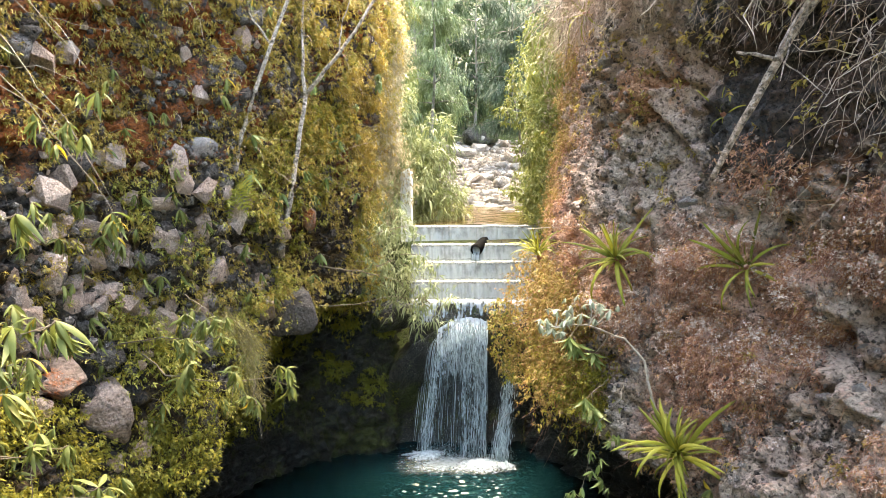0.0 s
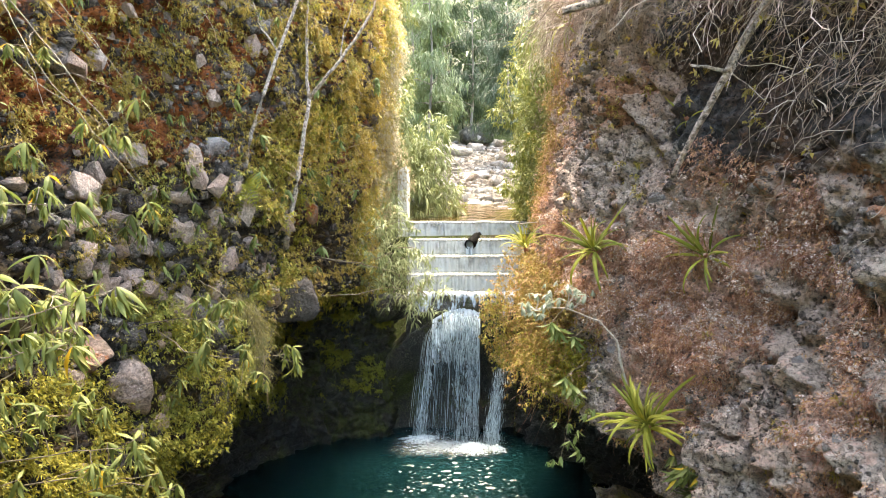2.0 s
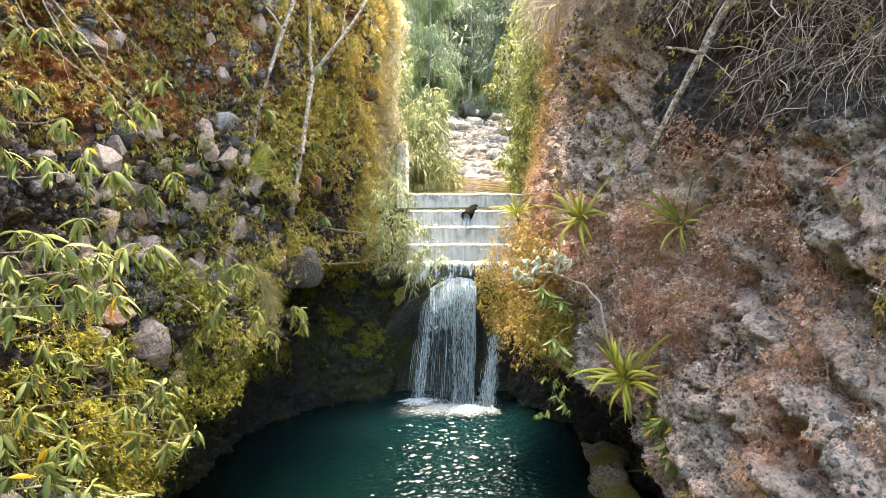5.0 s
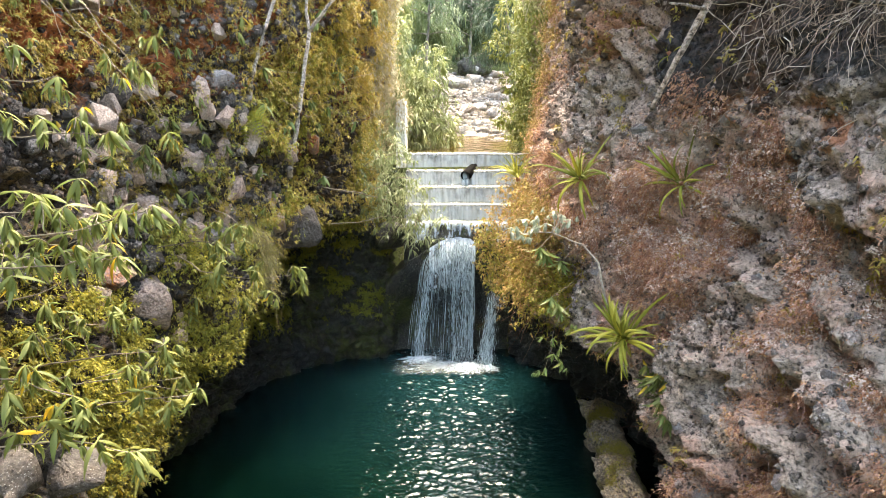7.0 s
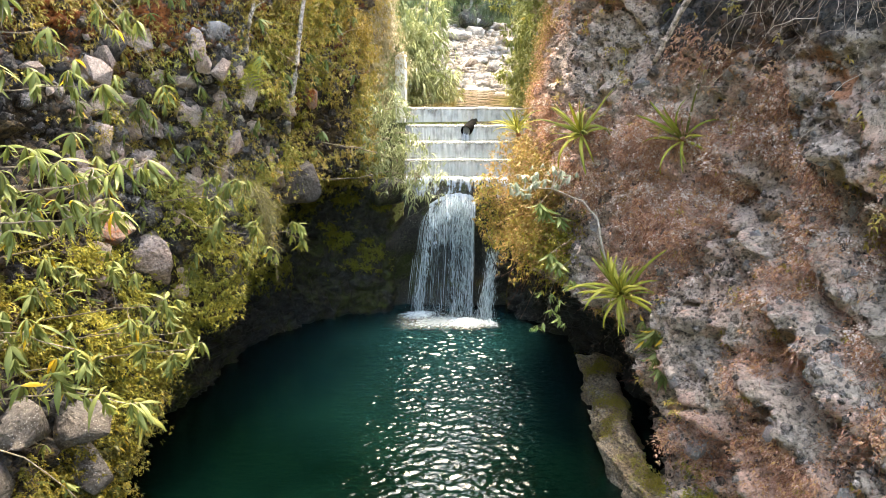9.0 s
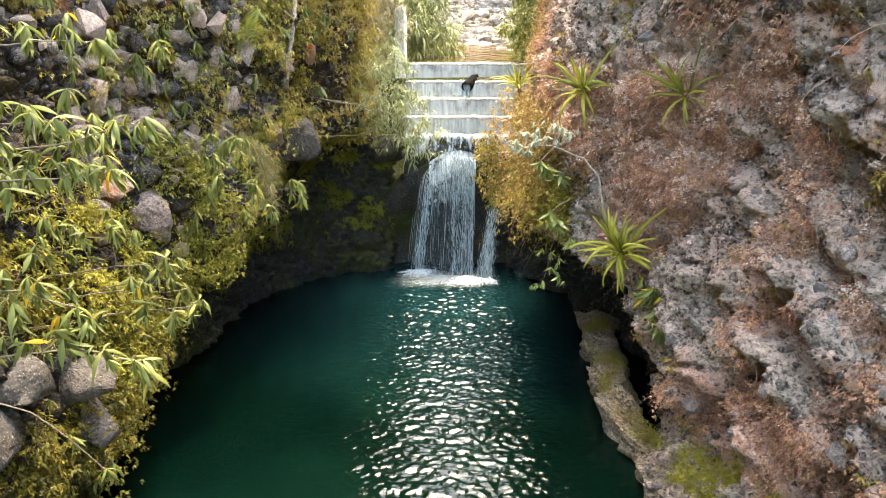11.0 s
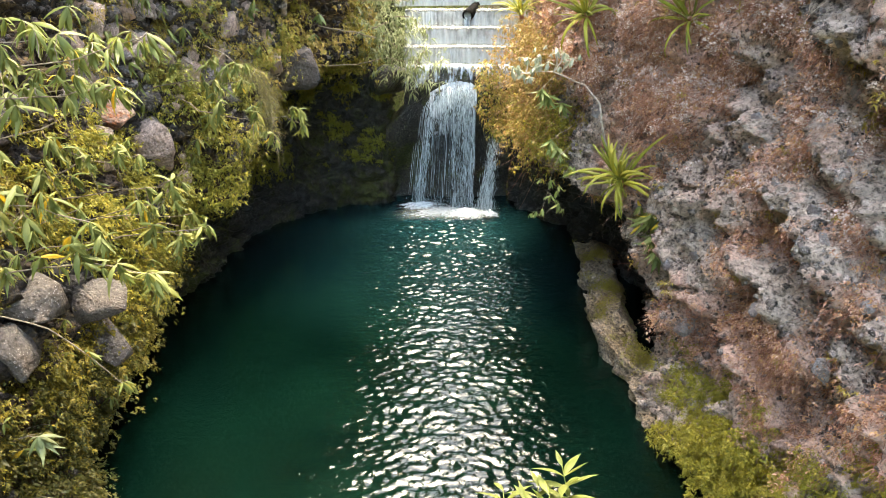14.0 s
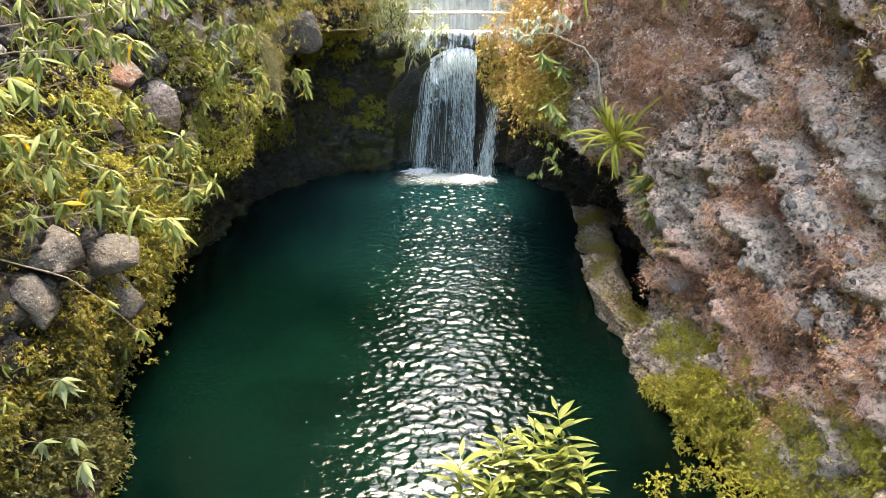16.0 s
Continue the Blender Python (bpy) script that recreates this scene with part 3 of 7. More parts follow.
# wet rock shelf under the last step
sh = Shape()
nx, ny = 70, 30
sv = np.zeros((nx, ny, 3))
for i in range(nx):
    for j in range(ny):
        a, t = -1.3 + 3.7 * i / (nx - 1), j / (ny - 1)
        crown = 3.5 - 0.35 * ((a - 0.75) / 1.1) ** 2 if a < 1.6 else 3.25 - 1.6 * sstep(1.5, 2.0, a)
        crown = max(crown, 1.6)
        if t < 0.35:
            y, z = 18.45 - 0.6 * t / 0.35, crown + 0.1 - 0.2 * (t / 0.35) ** 2
        else:
            u = (t - 0.35) / 0.65
            y, z = 17.85 + 0.75 * sstep(0.05, 0.6, u), crown - 0.1 - (crown + 0.7) * u
        q = Vector((a * 1.8, y * 1.8, z * 1.8))
        sv[i, j] = (a, y - fbm(q, 4) * 0.12 - 0.15 * noise.voronoi(q * 1.4)[0][0], z + fbm(q * 1.3, 3) * 0.1)
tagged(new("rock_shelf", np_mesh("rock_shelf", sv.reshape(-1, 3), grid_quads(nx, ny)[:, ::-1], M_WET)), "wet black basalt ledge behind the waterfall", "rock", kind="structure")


def crest_z(x):
    """How high the water leaves the rounded rock lip."""
    return 3.5 - 0.62 * ((x - 0.85) / 1.2) ** 2


def cascade(x0, x1, lip, foot, material, name, seed, slant=0.0, wob=0.09, top=None, air=(0.5, 0.5)):
    prof = [(lip + 0.3, 1.03), (lip + 0.1, 1.015), (lip, 0.99)]
    for t in np.linspace(0.04, 1, 16):
        prof.append((lip - (lip - foot) * math.sqrt(t), 0.99 - 0.99 * t))
    ob = drop_sheet(name, x0, x1, prof, material, wob, 90, seed, np.linspace(air[0], air[1], len(prof)))
    for v in ob.data.vertices:
        h = top or crest_z(v.co.x + 0.55)
        fallen = 1 - v.co.z
        v.co.z = max(0.0, v.co.z * h)
        v.co.x += slant * fallen
    return ob


cascade(-0.1, 1.36, 17.7, 17.45, M_VEIL, "veil", 5.2, -0.14, air=(0.62, 0.4))
cascade(0.7, 1.28, 17.66, 17.43, M_STREAM, "stream", 4.9, -0.04, 0.08, air=(0.5, -0.45))
# the head of the cascade, white where it leaves the last step
head = drop_sheet("cascade_head", 0.0, 1.36, [(18.0, 3.72), (17.9, 3.64), (17.77, 3.5), (17.67, 3.3), (17.61, 3.05), (17.57, 2.75), (17.55, 2.4), (17.53, 2.05), (17.51, 1.6)], water_mat("broken_white_water", (8, 7, 4.0), 0.42, 0.6, (0.62, 0.68, 0.7)), 0.1, 130, 7.7, [1.0, 0.95, 0.85, 0.7, 0.52, 0.36, 0.2, 0.05, -0.2])
for v in head.data.vertices:
    v.co.z *= crest_z(v.co.x + 0.55) / 3.5


def torrent(name, n, top, foot, spread, thin, seed, lip=17.66):
    """A stream of falling water: many short filaments about a line from its head (x, z) to its foot, thinning out on the way."""
    rng = np.random.default_rng(seed)
    t = rng.random(n) ** thin
    side = rng.normal(0, 0.5, n) if spread[0] < 0.3 else rng.uniform(-1, 1, n)
    wide = spread[0] + (spread[1] - spread[0]) * t
    x = top[0] + (foot[0] - top[0]) * t ** 0.8 + side * wide
    high = np.minimum(top[1], np.vectorize(crest_z)(np.clip(x, -0.4, 1.6)) if top[1] > 3 else top[1])
    z = np.maximum(0.02, high + (foot[1] - high) * t + rng.normal(0, 0.05, n))
    y = lip - 0.25 * np.sqrt(np.clip(t, 0, 1)) + rng.normal(0, 0.05, n)
    long = rng.uniform(0.06, 0.3, n) * (0.5 + 0.8 * t)
    lean = (foot[0] - top[0]) / max(0.5, top[1] - foot[1]) + rng.normal(0, 0.05, n)
    w = rng.uniform(0.002, 0.008, n) * (1.1 - 0.5 * t)
    rows = []
    for u, k in ((0.0, 0.25), (0.35, 1.0), (0.75, 0.8), (1.0, 0.15)):
        zz = np.maximum(0.0, z - long * u)
        xx = x + lean * (z - zz) + 0.005 * np.sin(zz * 14 + x * 40)
        rows.append(np.stack([np.stack([xx - w * k, y, zz], -1), np.stack([xx + w * k, y - 0.004, zz], -1)], 1))
    v = np.stack(rows, 1).reshape(-1, 3) - np.array(fall.location)
    i = 8 * np.arange(n)[:, None, None] + np.array([(0, 1, 3, 2), (2, 3, 5, 4), (4, 5, 7, 6)])[None]
    part(name, np_mesh(name, v, i.reshape(-1, 4), M_DROP), fall, kind="stuff")


def strands(name, n, heads, foot, fan, seed, lip=17.62, top=None):
    """Long threads of water gathered about a few heads on the lip, fanning out as they fall."""
    rng = np.random.default_rng(seed)
    c = rng.integers(0, len(heads), n)
    x0 = np.array(heads)[c] + rng.normal(0, 0.035, n)
    z0 = np.vectorize(crest_z)(np.clip(x0, -0.4, 1.6)) if top is None else np.full(n, top)
    start = rng.random(n) ** 1.4 * 0.85
    stop = np.minimum(1.0, start + rng.uniform(0.08, 0.5, n))
    drift = (x0 - 1.25) * fan + rng.normal(0, 0.05, n)
    w = rng.uniform(0.0015, 0.005, n) * (1 + (rng.random(n) > 0.85))
    arc = rng.uniform(0.12, 0.3, n)
    rows = []
    for u in np.linspace(0, 1, 9):
        t = start + (stop - start) * u
        z = np.maximum(0.02, z0 * (1 - t) + 0.12 * np.sin(math.pi * np.clip(t * 3, 0, 1)) * (t < 0.34) + foot * t)
        x = x0 + drift * np.sqrt(t) + 0.004 * np.sin(z * 9 + x0 * 50)
        y = lip - arc * np.sqrt(t)
        k = w * (0.2 + 0.8 * math.sin(math.pi * min(1, 0.12 + 0.86 * u)))
        rows.append(np.stack([np.stack([x - k, y, z], -1), np.stack([x + k, y - 0.004, z], -1)], 1))
    v = np.stack(rows, 1).reshape(-1, 3) - np.array(fall.location)
    quad = np.array([(2 * i, 2 * i + 1, 2 * i + 3, 2 * i + 2) for i in range(8)])
    part(name, np_mesh(name, v, (18 * np.arange(n)[:, None, None] + quad[None]).reshape(-1, 4), M_DROP), fall, kind="stuff")


strands("white_water", 190, (0.0, 0.06, 0.13, 0.74, 0.9, 1.08, 1.2, 1.27), 0.0, 0.38, 61)
strands("white_water", 36, (0.3, 0.48, 0.6), 0.0, 0.38, 62)
strands("white_water", 40, (1.76, 1.86, 1.94), 0.0, -0.3, 63, 17.25, 2.1)
torrent("falling_water", 1400, (0.72, 3.55), (0.78, 2.4), (0.6, 0.5), 1.6, 21, 17.6)
torrent("falling_water", 800, (0.12, 3.35), (-0.36, 0.0), (0.1, 0.2), 0.85, 22)
for k, (x, wide) in enumerate(((0.72, 0.05), (0.86, 0.08), (1.0, 0.05), (1.12, 0.09), (1.27, 0.06))):
    torrent("falling_water", 260, (x, 3.3), (x - 0.03, 0.0), (wide, 1.3 * wide), 1.1 + 0.25 * (k % 3), 30 + k)
torrent("falling_water", 140, (0.5, 3.0), (0.42, 0.0), (0.6, 0.75), 1.0, 24)
torrent("falling_water", 1200, (1.9, 2.15), (1.62, 0.0), (0.15, 0.24), 0.9, 25, 17.2)
r = random.Random(4)


def foam_patch(cx, cy, rx, ry, h, seed, material):
    """Churned water: a low mound, thinning out to broken foam at its rim."""
    n, m = 120, 40
    v, thick = np.zeros((n, m, 3)), np.zeros((n, m))
    for i in range(n):
        for j in range(m):
            w, t = 2 * math.pi * i / (n - 1), j / (m - 1)
            rr = t * (1 + 0.3 * fbm(Vector((math.cos(w) * 2, math.sin(w) * 2, seed)), 3))
            x, y = cx + rx * rr * math.cos(w), cy + ry * rr * math.sin(w)
            z = h * (1 - t) ** 1.5 * (1 + 0.6 * fbm(Vector((x * 7, y * 7, seed)), 3)) + 0.035 + 0.008 * fbm(Vector((x * 14, y * 14, seed)), 2)
            v[i, j], thick[i, j] = (x - 0.55, y - 17.65, z), 1 - t
    me = np_mesh("foam", v.reshape(-1, 3), grid_quads(n, m)[:, ::-1], material)
    me.attributes.new("thick", "FLOAT", "POINT").data.foreach_set("value", thick.astype(np.float32).ravel())
    return part("foam", me, fall)


def foam_mat(name, at, most):
    """Foam that is whole where it is thick and breaks into lace where it is thin."""
    m = Mat(name, 0.8, 0.2)
    fn = m.noise(13, 8, 0.72)
    a = m.t.nodes.new("ShaderNodeAttribute")
    a.attribute_name = "thick"
    k = m.math("ADD", m.math("MULTIPLY", a.outputs["Fac"], 0.75), fn)
    m.color(m.ramp(fn, (0.3, (0.36, 0.44, 0.46)), (0.6, (0.62, 0.67, 0.69))))
    m.link(m.ramp(m.math("MULTIPLY", k, 0.6), (at, 0.0), (at + 0.28, most)), m.b.inputs["Alpha"])
    m.bump(fn, 0.3, 0.02)
    return m


M_CHURN, M_LACE = foam_mat("churned_foam", 0.34, 1.0), foam_mat("lacy_foam", 0.37, 0.55)
foam_patch(-0.3, 17.4, 0.75, 0.5, 0.13, 1.0, M_CHURN)
foam_patch(1.1, 16.75, 0.85, 0.62, 0.15, 3.0, M_CHURN)
foam_patch(0.45, 16.9, 1.9, 0.9, 0.02, 5.0, M_LACE)
foam_patch(1.75, 16.6, 0.35, 0.3, 0.16, 7.0, M_CHURN)
spray = Shape()
for k in range(2200):
    cx, cy, s = r.choice([(-0.05, 17.0, 0.4), (1.1, 16.7, 0.5), (0.5, 16.85, 0.7), (1.7, 16.6, 0.3)])
    x, y = r.gauss(cx, s * 0.6), r.gauss(cy, s * 0.5)
    z = abs(r.gauss(0.02, 0.2))
    q = r.uniform(0.002, 0.007)
    spray.tube([(x - 0.6, y - 17.2, z), (x - 0.6 + r.gauss(0, q), y - 17.2, z + q * 2.4)], [q, q * 0.5], 4)
part("spray", spray.mesh("spray", M_DROP), fall, kind="stuff")

# black drain pipe through the weir
M_PIPE = Mat("black_corrugated_plastic", 0.8, 0.03)
M_PIPE.color(M_PIPE.ramp(M_PIPE.noise(9), (0.35, (0.002, 0.002, 0.002)), (0.7, (0.006, 0.0055, 0.005))))
pipe = base("drain_pipe", "black corrugated drain pipe jutting from the weir", "pipe", (1.2, 19.05, 5.5))
d = Vector((0.42, 0.85, 0.3)).normalized()
ps = Shape()
ring = []
for i in range(17):
    ring.append((d * (-0.28 + 0.055 * i), 0.155 + (0.012 if i % 2 else 0.0)))
ps.tube([q for q, _ in ring], [w for _, w in ring], 18)
ps.f = [f for f in ps.f if len(f) == 4]
inner = Shape().tube([d * -0.28, d * 0.6], [0.14, 0.14], 18)
inner.f = [f[::-1] for f in inner.f[:-2]] + [inner.f[-1][::-1]]
part("shell", ps.mesh("shell", M_PIPE), pipe)
part("bore", inner.mesh("bore", M_PIPE), pipe)
spout = Shape()
for k in range(16):
    o = r.uniform(-0.09, 0.09)
    pts = [(d * -0.2) + Vector((o * 0.9, -0.02, -0.1 + abs(o) * 0.4))]
    pts += [Vector((d.x * -0.28 + o * 0.9, d.y * -0.28 - 0.16 * t, -0.2 - 0.95 * t * t)) for t in (0.15, 0.4, 0.7, 1.0)]
    spout.tube(pts, [0.012, 0.014, 0.014, 0.012, 0.008], 4)
part("water_jet", spout.mesh("water_jet", M_DROP), pipe, "white jet of water")

# ---- above the weir: shallow water, boulders ----
M_SHALLOW = Mat("brown_shallow_water", 0.05, 0.5)
M_SHALLOW.b.inputs["IOR"].default_value = 1.33
M_SHALLOW.color(M_SHALLOW.ramp(M_SHALLOW.noise(1.1, 4), (0.4, (0.05, 0.028, 0.008)), (0.65, (0.09, 0.065, 0.025))))
M_SHALLOW.bump(M_SHALLOW.noise(7, 3), 0.25, 0.02)
ux, uy = np.linspace(-1.6, 4.2, 60), np.linspace(19.6, 25.5, 60)
UX, UY = np.meshgrid(ux, uy, indexing="ij")
UZ = np.array([[6.13 + 0.1 * max(0.0, b - 20.4) + 0.012 * fbm(Vector((a * 4, b * 4, 0)), 2) for b in uy] for a in ux])
tagged(new("stream", np_mesh("stream", np.stack([UX, UY, UZ], -1).reshape(-1, 3), grid_quads(60, 60), M_SHALLOW)), "shallow brown stream water above the weir", "water", kind="structure")
RIVER_STONES = [hull_mesh("boulder", (1, 1.1, 0.75), 100 + k, 14, M_RIVER, True, 1) for k in range(5)]
r = random.Random(11)
boulders = 0
for k in range(340):
    y = 24.3 + 18 * r.random() ** 1.15
    x = r.gauss(2.0 + 0.05 * (y - 24), 0.75 + 0.05 * (y - 23))
    if y < 25.5 and 0.6 < x < 2.2:
        continue
    s = min(1.9, r.lognormvariate(-1.3, 0.65)) * (0.7 + 0.02 * (y - 23))
    z = float(ground_z(np.array(x), np.array(y))) + s * 0.2
    ob = tagged(new("boulder", RIVER_STONES[k % 5]), "sun-bleached grey boulder in the stream bed", "boulder", "boulders of the stream bed")
    ob.matrix_world = Matrix.Translation((x, y, max(z, 6.0 + 0.1 * (y - 20.4) + s * 0.2))) @ Euler((r.uniform(-0.4, 0.4), r.uniform(-0.4, 0.4), r.uniform(0, 6.3))).to_matrix().to_4x4() @ Matrix.Scale(s, 4)
rng = np.random.default_rng(12)
n = 3600
cy = 23.6 + 19 * rng.random(n) ** 1.2
cx = 1.9 + 0.05 * (cy - 24) + rng.normal(0, 1, n) * (0.75 + 0.05 * (cy - 23))
wade = (cy < 25.3) & (np.abs(cx - 1.4) < 0.9)
cx, cy = cx[~wade], cy[~wade]
n = len(cx)
p = np.stack([cx, cy, np.maximum(ground_z(cx, cy), 6.0 + 0.1 * (cy - 20.4)) + 0.04], -1)
cube = np.array([(x, y, z) for x in (-1, 1) for y in (-1, 1) for z in (-1, 1)], float) * 0.4
spin = rng.uniform(0, 6.3, n)
turned = np.stack([np.stack([np.cos(spin), np.sin(spin), 0 * spin], -1), np.stack([-np.sin(spin), np.cos(spin), 0 * spin], -1), np.tile([0, 0, 0.7], (n, 1))], 1)
v = np.einsum("nij,njk->nik", cube[None] * rng.uniform(0.5, 1.2, (n, 8, 3)) * (0.16 * rng.lognormal(0, 0.5, n) + 0.004 * (cy - 23))[:, None, None], turned) + p[:, None]
M_COBBLE = rock_mat("pale_stream_cobble", (0.5, 0.46, 0.41), (0.38, 0.31, 0.25), (0.3, 0.2, 0.13), 0.66, 0.6, False, True, pits=0.2, grit=0.4)
boxes = np.array([(0, 1, 3, 2), (4, 6, 7, 5), (0, 4, 5, 1), (2, 3, 7, 6), (0, 2, 6, 4), (1, 5, 7, 3)])
tagged(new("cobbles", np_mesh("cobbles", v.reshape(-1, 3), (boxes[None] + 8 * np.arange(n)[:, None, None]).reshape(-1, 4), M_COBBLE, False)), "pale cobbles filling the stream bed between boulders", "stones", kind="stuff")
big = tagged(new("boulder", hull_mesh("boulder", (2.2, 1.9, 1.4), 131, 30, M_WET, True)), "large shaded grey-brown boulder under trees", "boulder", "boulders of the stream bed")
big.matrix_world = pose(2.4, 41.5, 10.9, 8, 5, 30)

# what the walls are made of: wet, shade-darkened rock in the hollows, earth, soil, rust, and shade painted under the
# brush


def blobs(c, spots):
    """Soft patches on a wall: y, z, half length, half height, weight."""
    y, z = c.p[..., 1] + 0.3 * c.f2, c.p[..., 2] + 0.3 * c.f1
    out = np.zeros(y.shape)
    for a, b, ry, rz, k in spots:
        out = np.maximum(out, k * np.clip(1.5 - ((y - a) / ry) ** 2 - ((z - b) / rz) ** 2, 0, 1))
    return out


def mask(ob, name, values):
    ob.data.attributes.new(name, "FLOAT", "POINT").data.foreach_set("value", np.clip(values, -1, 2).astype(np.float32).ravel())


HERBS = [(8.7, 5.2, 1.25, 1.2, 1.0), (10.6, 5.5, 1.0, 0.95, 1.0), (7.0, 6.2, 0.7, 0.5, 0.7), (6.2, 5.0, 0.3, 0.9, 0.8), (5.8, 2.25, 0.9, 0.34, 1.2), (6.4, 3.2, 0.3, 0.5, 0.8),
         (8.8, 3.7, 0.4, 0.45, 0.8), (4.9, 1.25, 0.3, 0.5, 0.9), (7.2, 1.35, 0.4, 0.5, 0.6), (5.2, 3.75, 0.3, 0.35, 0.8), (5.5, 4.6, 0.25, 0.5, 0.6), (4.6, 3.3, 0.25, 0.4, 0.7), (8.0, 7.0, 0.7, 0.3, 0.5), (12.2, 5.9, 0.8, 0.6, 0.7),
         (5.4, 1.5, 0.4, 0.35, 0.8), (4.4, 1.6, 0.3, 0.5, 0.8), (6.6, 1.5, 0.3, 0.3, 0.6), (7.6, 1.7, 0.3, 0.4, 0.6), (5.0, 2.0, 0.4, 0.25, 0.9), (3.9, 2.4, 0.3, 0.6, 0.7)]
bare = 1 - sum(np.exp(-(near_line(EY, EZ, line)[0] / 0.2) ** 2) for _, _, line in (GULLIES[0], GULLIES[2], GULLIES[8])).clip(0, 1)
herb_ground = blobs(east, HERBS) * bare
# wetness and painted shade both begin below the overhang's edge
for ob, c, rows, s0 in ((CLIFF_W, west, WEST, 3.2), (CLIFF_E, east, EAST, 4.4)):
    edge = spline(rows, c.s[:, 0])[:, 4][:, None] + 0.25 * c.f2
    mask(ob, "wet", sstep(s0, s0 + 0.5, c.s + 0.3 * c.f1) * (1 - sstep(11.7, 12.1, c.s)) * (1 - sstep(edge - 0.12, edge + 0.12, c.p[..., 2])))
# lower wall, where the gaps' shadow is painted into brown ground
mask(CLIFF_W, "scree", 1 - sstep(6.3, 7.1, WZ + 0.8 * west.f2 + 0.6 * west.f1))
mask(CLIFF_W, "rusty", 0.25 * win(WY, WZ, 6, 11.5, 7.3, 11.5, 0.6))
mask(CLIFF_E, "soil", 0.35 * (1 - sstep(2.2, 3.0, EZ)) + np.maximum(0.85 * sstep(0.15, 0.8, herb_ground), 0.75 * sstep(0.0, 0.35, 0.6 * east.f1 + east.f2) * (1 - win(EY, EZ, 8.8, 13.0, 6.7, 10.0, 0.5))))
# dark colour stands in for shade on the rock behind the brush
mask(CLIFF_E, "brush_shade", win(EY, EZ, 2.0, 8.9, 6.95, 10.5, 0.6) + 0.5 * east.f2 + 0.2 * east.f1)
mask(CLIFF_E, "rusty", blobs(east, [(10.2, 8.3, 0.5, 0.35, 1.0), (10.9, 7.7, 0.25, 0.2, 1.0), (5.9, 6.7, 0.15, 0.3, 1.2), (7.2, 6.9, 0.4, 0.25, 0.7), (8.9, 4.3, 0.2, 0.2, 0.8)]))

# ---- leaves ----


def leaf_mat(name, *tones, per_object=False, trans=0.35, rough=0.5):
    """A leaf: its colour drawn from tones leaf by leaf, light shining through it, paler along the vein."""
    m = Mat(name, rough, 0.35)
    pickf = m.each() if per_object else m.island()
    stops = [(k / max(1, len(tones) - 1), c) for k, c in enumerate(tones)]
    col = m.ramp(pickf, *stops)
    col = m.mix(m.ramp(m.noise(1.3, 3), (0.35, 0.0), (0.7, 0.45)), col, tones[0])
    col = m.mix(m.ramp(m.noise(45, 3), (0.5, 0.0), (0.75, 0.25)), col, tuple(0.5 * c for c in tones[-1]))
    m.color(col)
    tr = m.t.nodes.new("ShaderNodeBsdfTranslucent")
    m.link(col, tr.inputs["Color"])
    mixn = m.t.nodes.new("ShaderNodeMixShader")
    mixn.inputs[0].default_value = trans
    m.link(m.b.outputs[0], mixn.inputs[1])
    m.link(tr.outputs[0], mixn.inputs[2])
    m.link(mixn.outputs[0], m.t.nodes["Material Output"].inputs["Surface"])
    return m


def unit(v):
    return v / np.maximum(np.linalg.norm(v, axis=-1, keepdims=True), 1e-9)


def leaves(b, d, length, width, droop, rng, small=False):
    """Leaf quads from bases b along directions d (n, 3): vertices and faces."""
    n = len(b)
    up = np.tile([0.0, 0.0, 1.0], (n, 1)) + rng.normal(0, 0.45, (n, 3))
    s = unit(np.cross(d, up))
    nn = unit(np.cross(s, d))
    L, W = length[:, None], width[:, None]
    mid = b + d * L * 0.45 + nn * L * 0.05
    tip = b + d * L - np.array([0, 0, 1.0]) * L * droop[:, None]
    if small:
        return np.stack([b, mid + s * W * 0.6, tip], 1).reshape(-1, 3), np.arange(3 * n).reshape(n, 3)
    fold = nn * W * 0.18
    v = np.stack([b, mid + s * W / 2 + fold, tip, mid - s * W / 2 + fold], 1).reshape(-1, 3)
    return v, np.arange(4 * n).reshape(n, 4)


def sprigs(origin, out, per, size, slim, spread, rng, droop=0.25, hang=-0.25, small=False):
    """Whorls of narrow leaves at origins, facing out."""
    n = len(origin)
    d = out[:, None, :] * 0.55 + rng.normal(0, spread, (n, per, 3)) + np.array([0, 0, hang])
    d = unit(d).reshape(-1, 3)
    b = np.repeat(origin, per, 0) + rng.normal(0, 0.012, (n * per, 3))
    L = np.repeat(size, per) * rng.uniform(0.6, 1.2, n * per)
    return leaves(b, d, L, L * slim * rng.uniform(0.75, 1.25, n * per), rng.uniform(0, droop * 2, n * per), rng, small)


def clump_points(c, dens, n, stems, reach, rng, sag=0.5):
    """Clumps on a wall: each sends out stems; points along them and the way they face."""
    i = pick(c, dens, n, rng)
    p, nrm = c.p.reshape(-1, 3)[i], unit(c.wall_n.reshape(-1, 3)[i] + c.n.reshape(-1, 3)[i] * 0.5 + np.array([0, 0, 0.3]))
    o = np.repeat(p, stems, 0)
    w = np.repeat(nrm, stems, 0)
    side = unit(rng.normal(0, 1, o.shape) * np.array([1, 1, 0.6]) + w * 1.2)
    t = rng.uniform(0.05, 1, (len(o), 1)) * reach * np.repeat(rng.uniform(0.4, 1.3, (n, 1)), stems, 0)
    q = o + side * t + np.array([0, 0, -1.0]) * t ** 2 * sag
    return q, unit(w + side * 0.6)


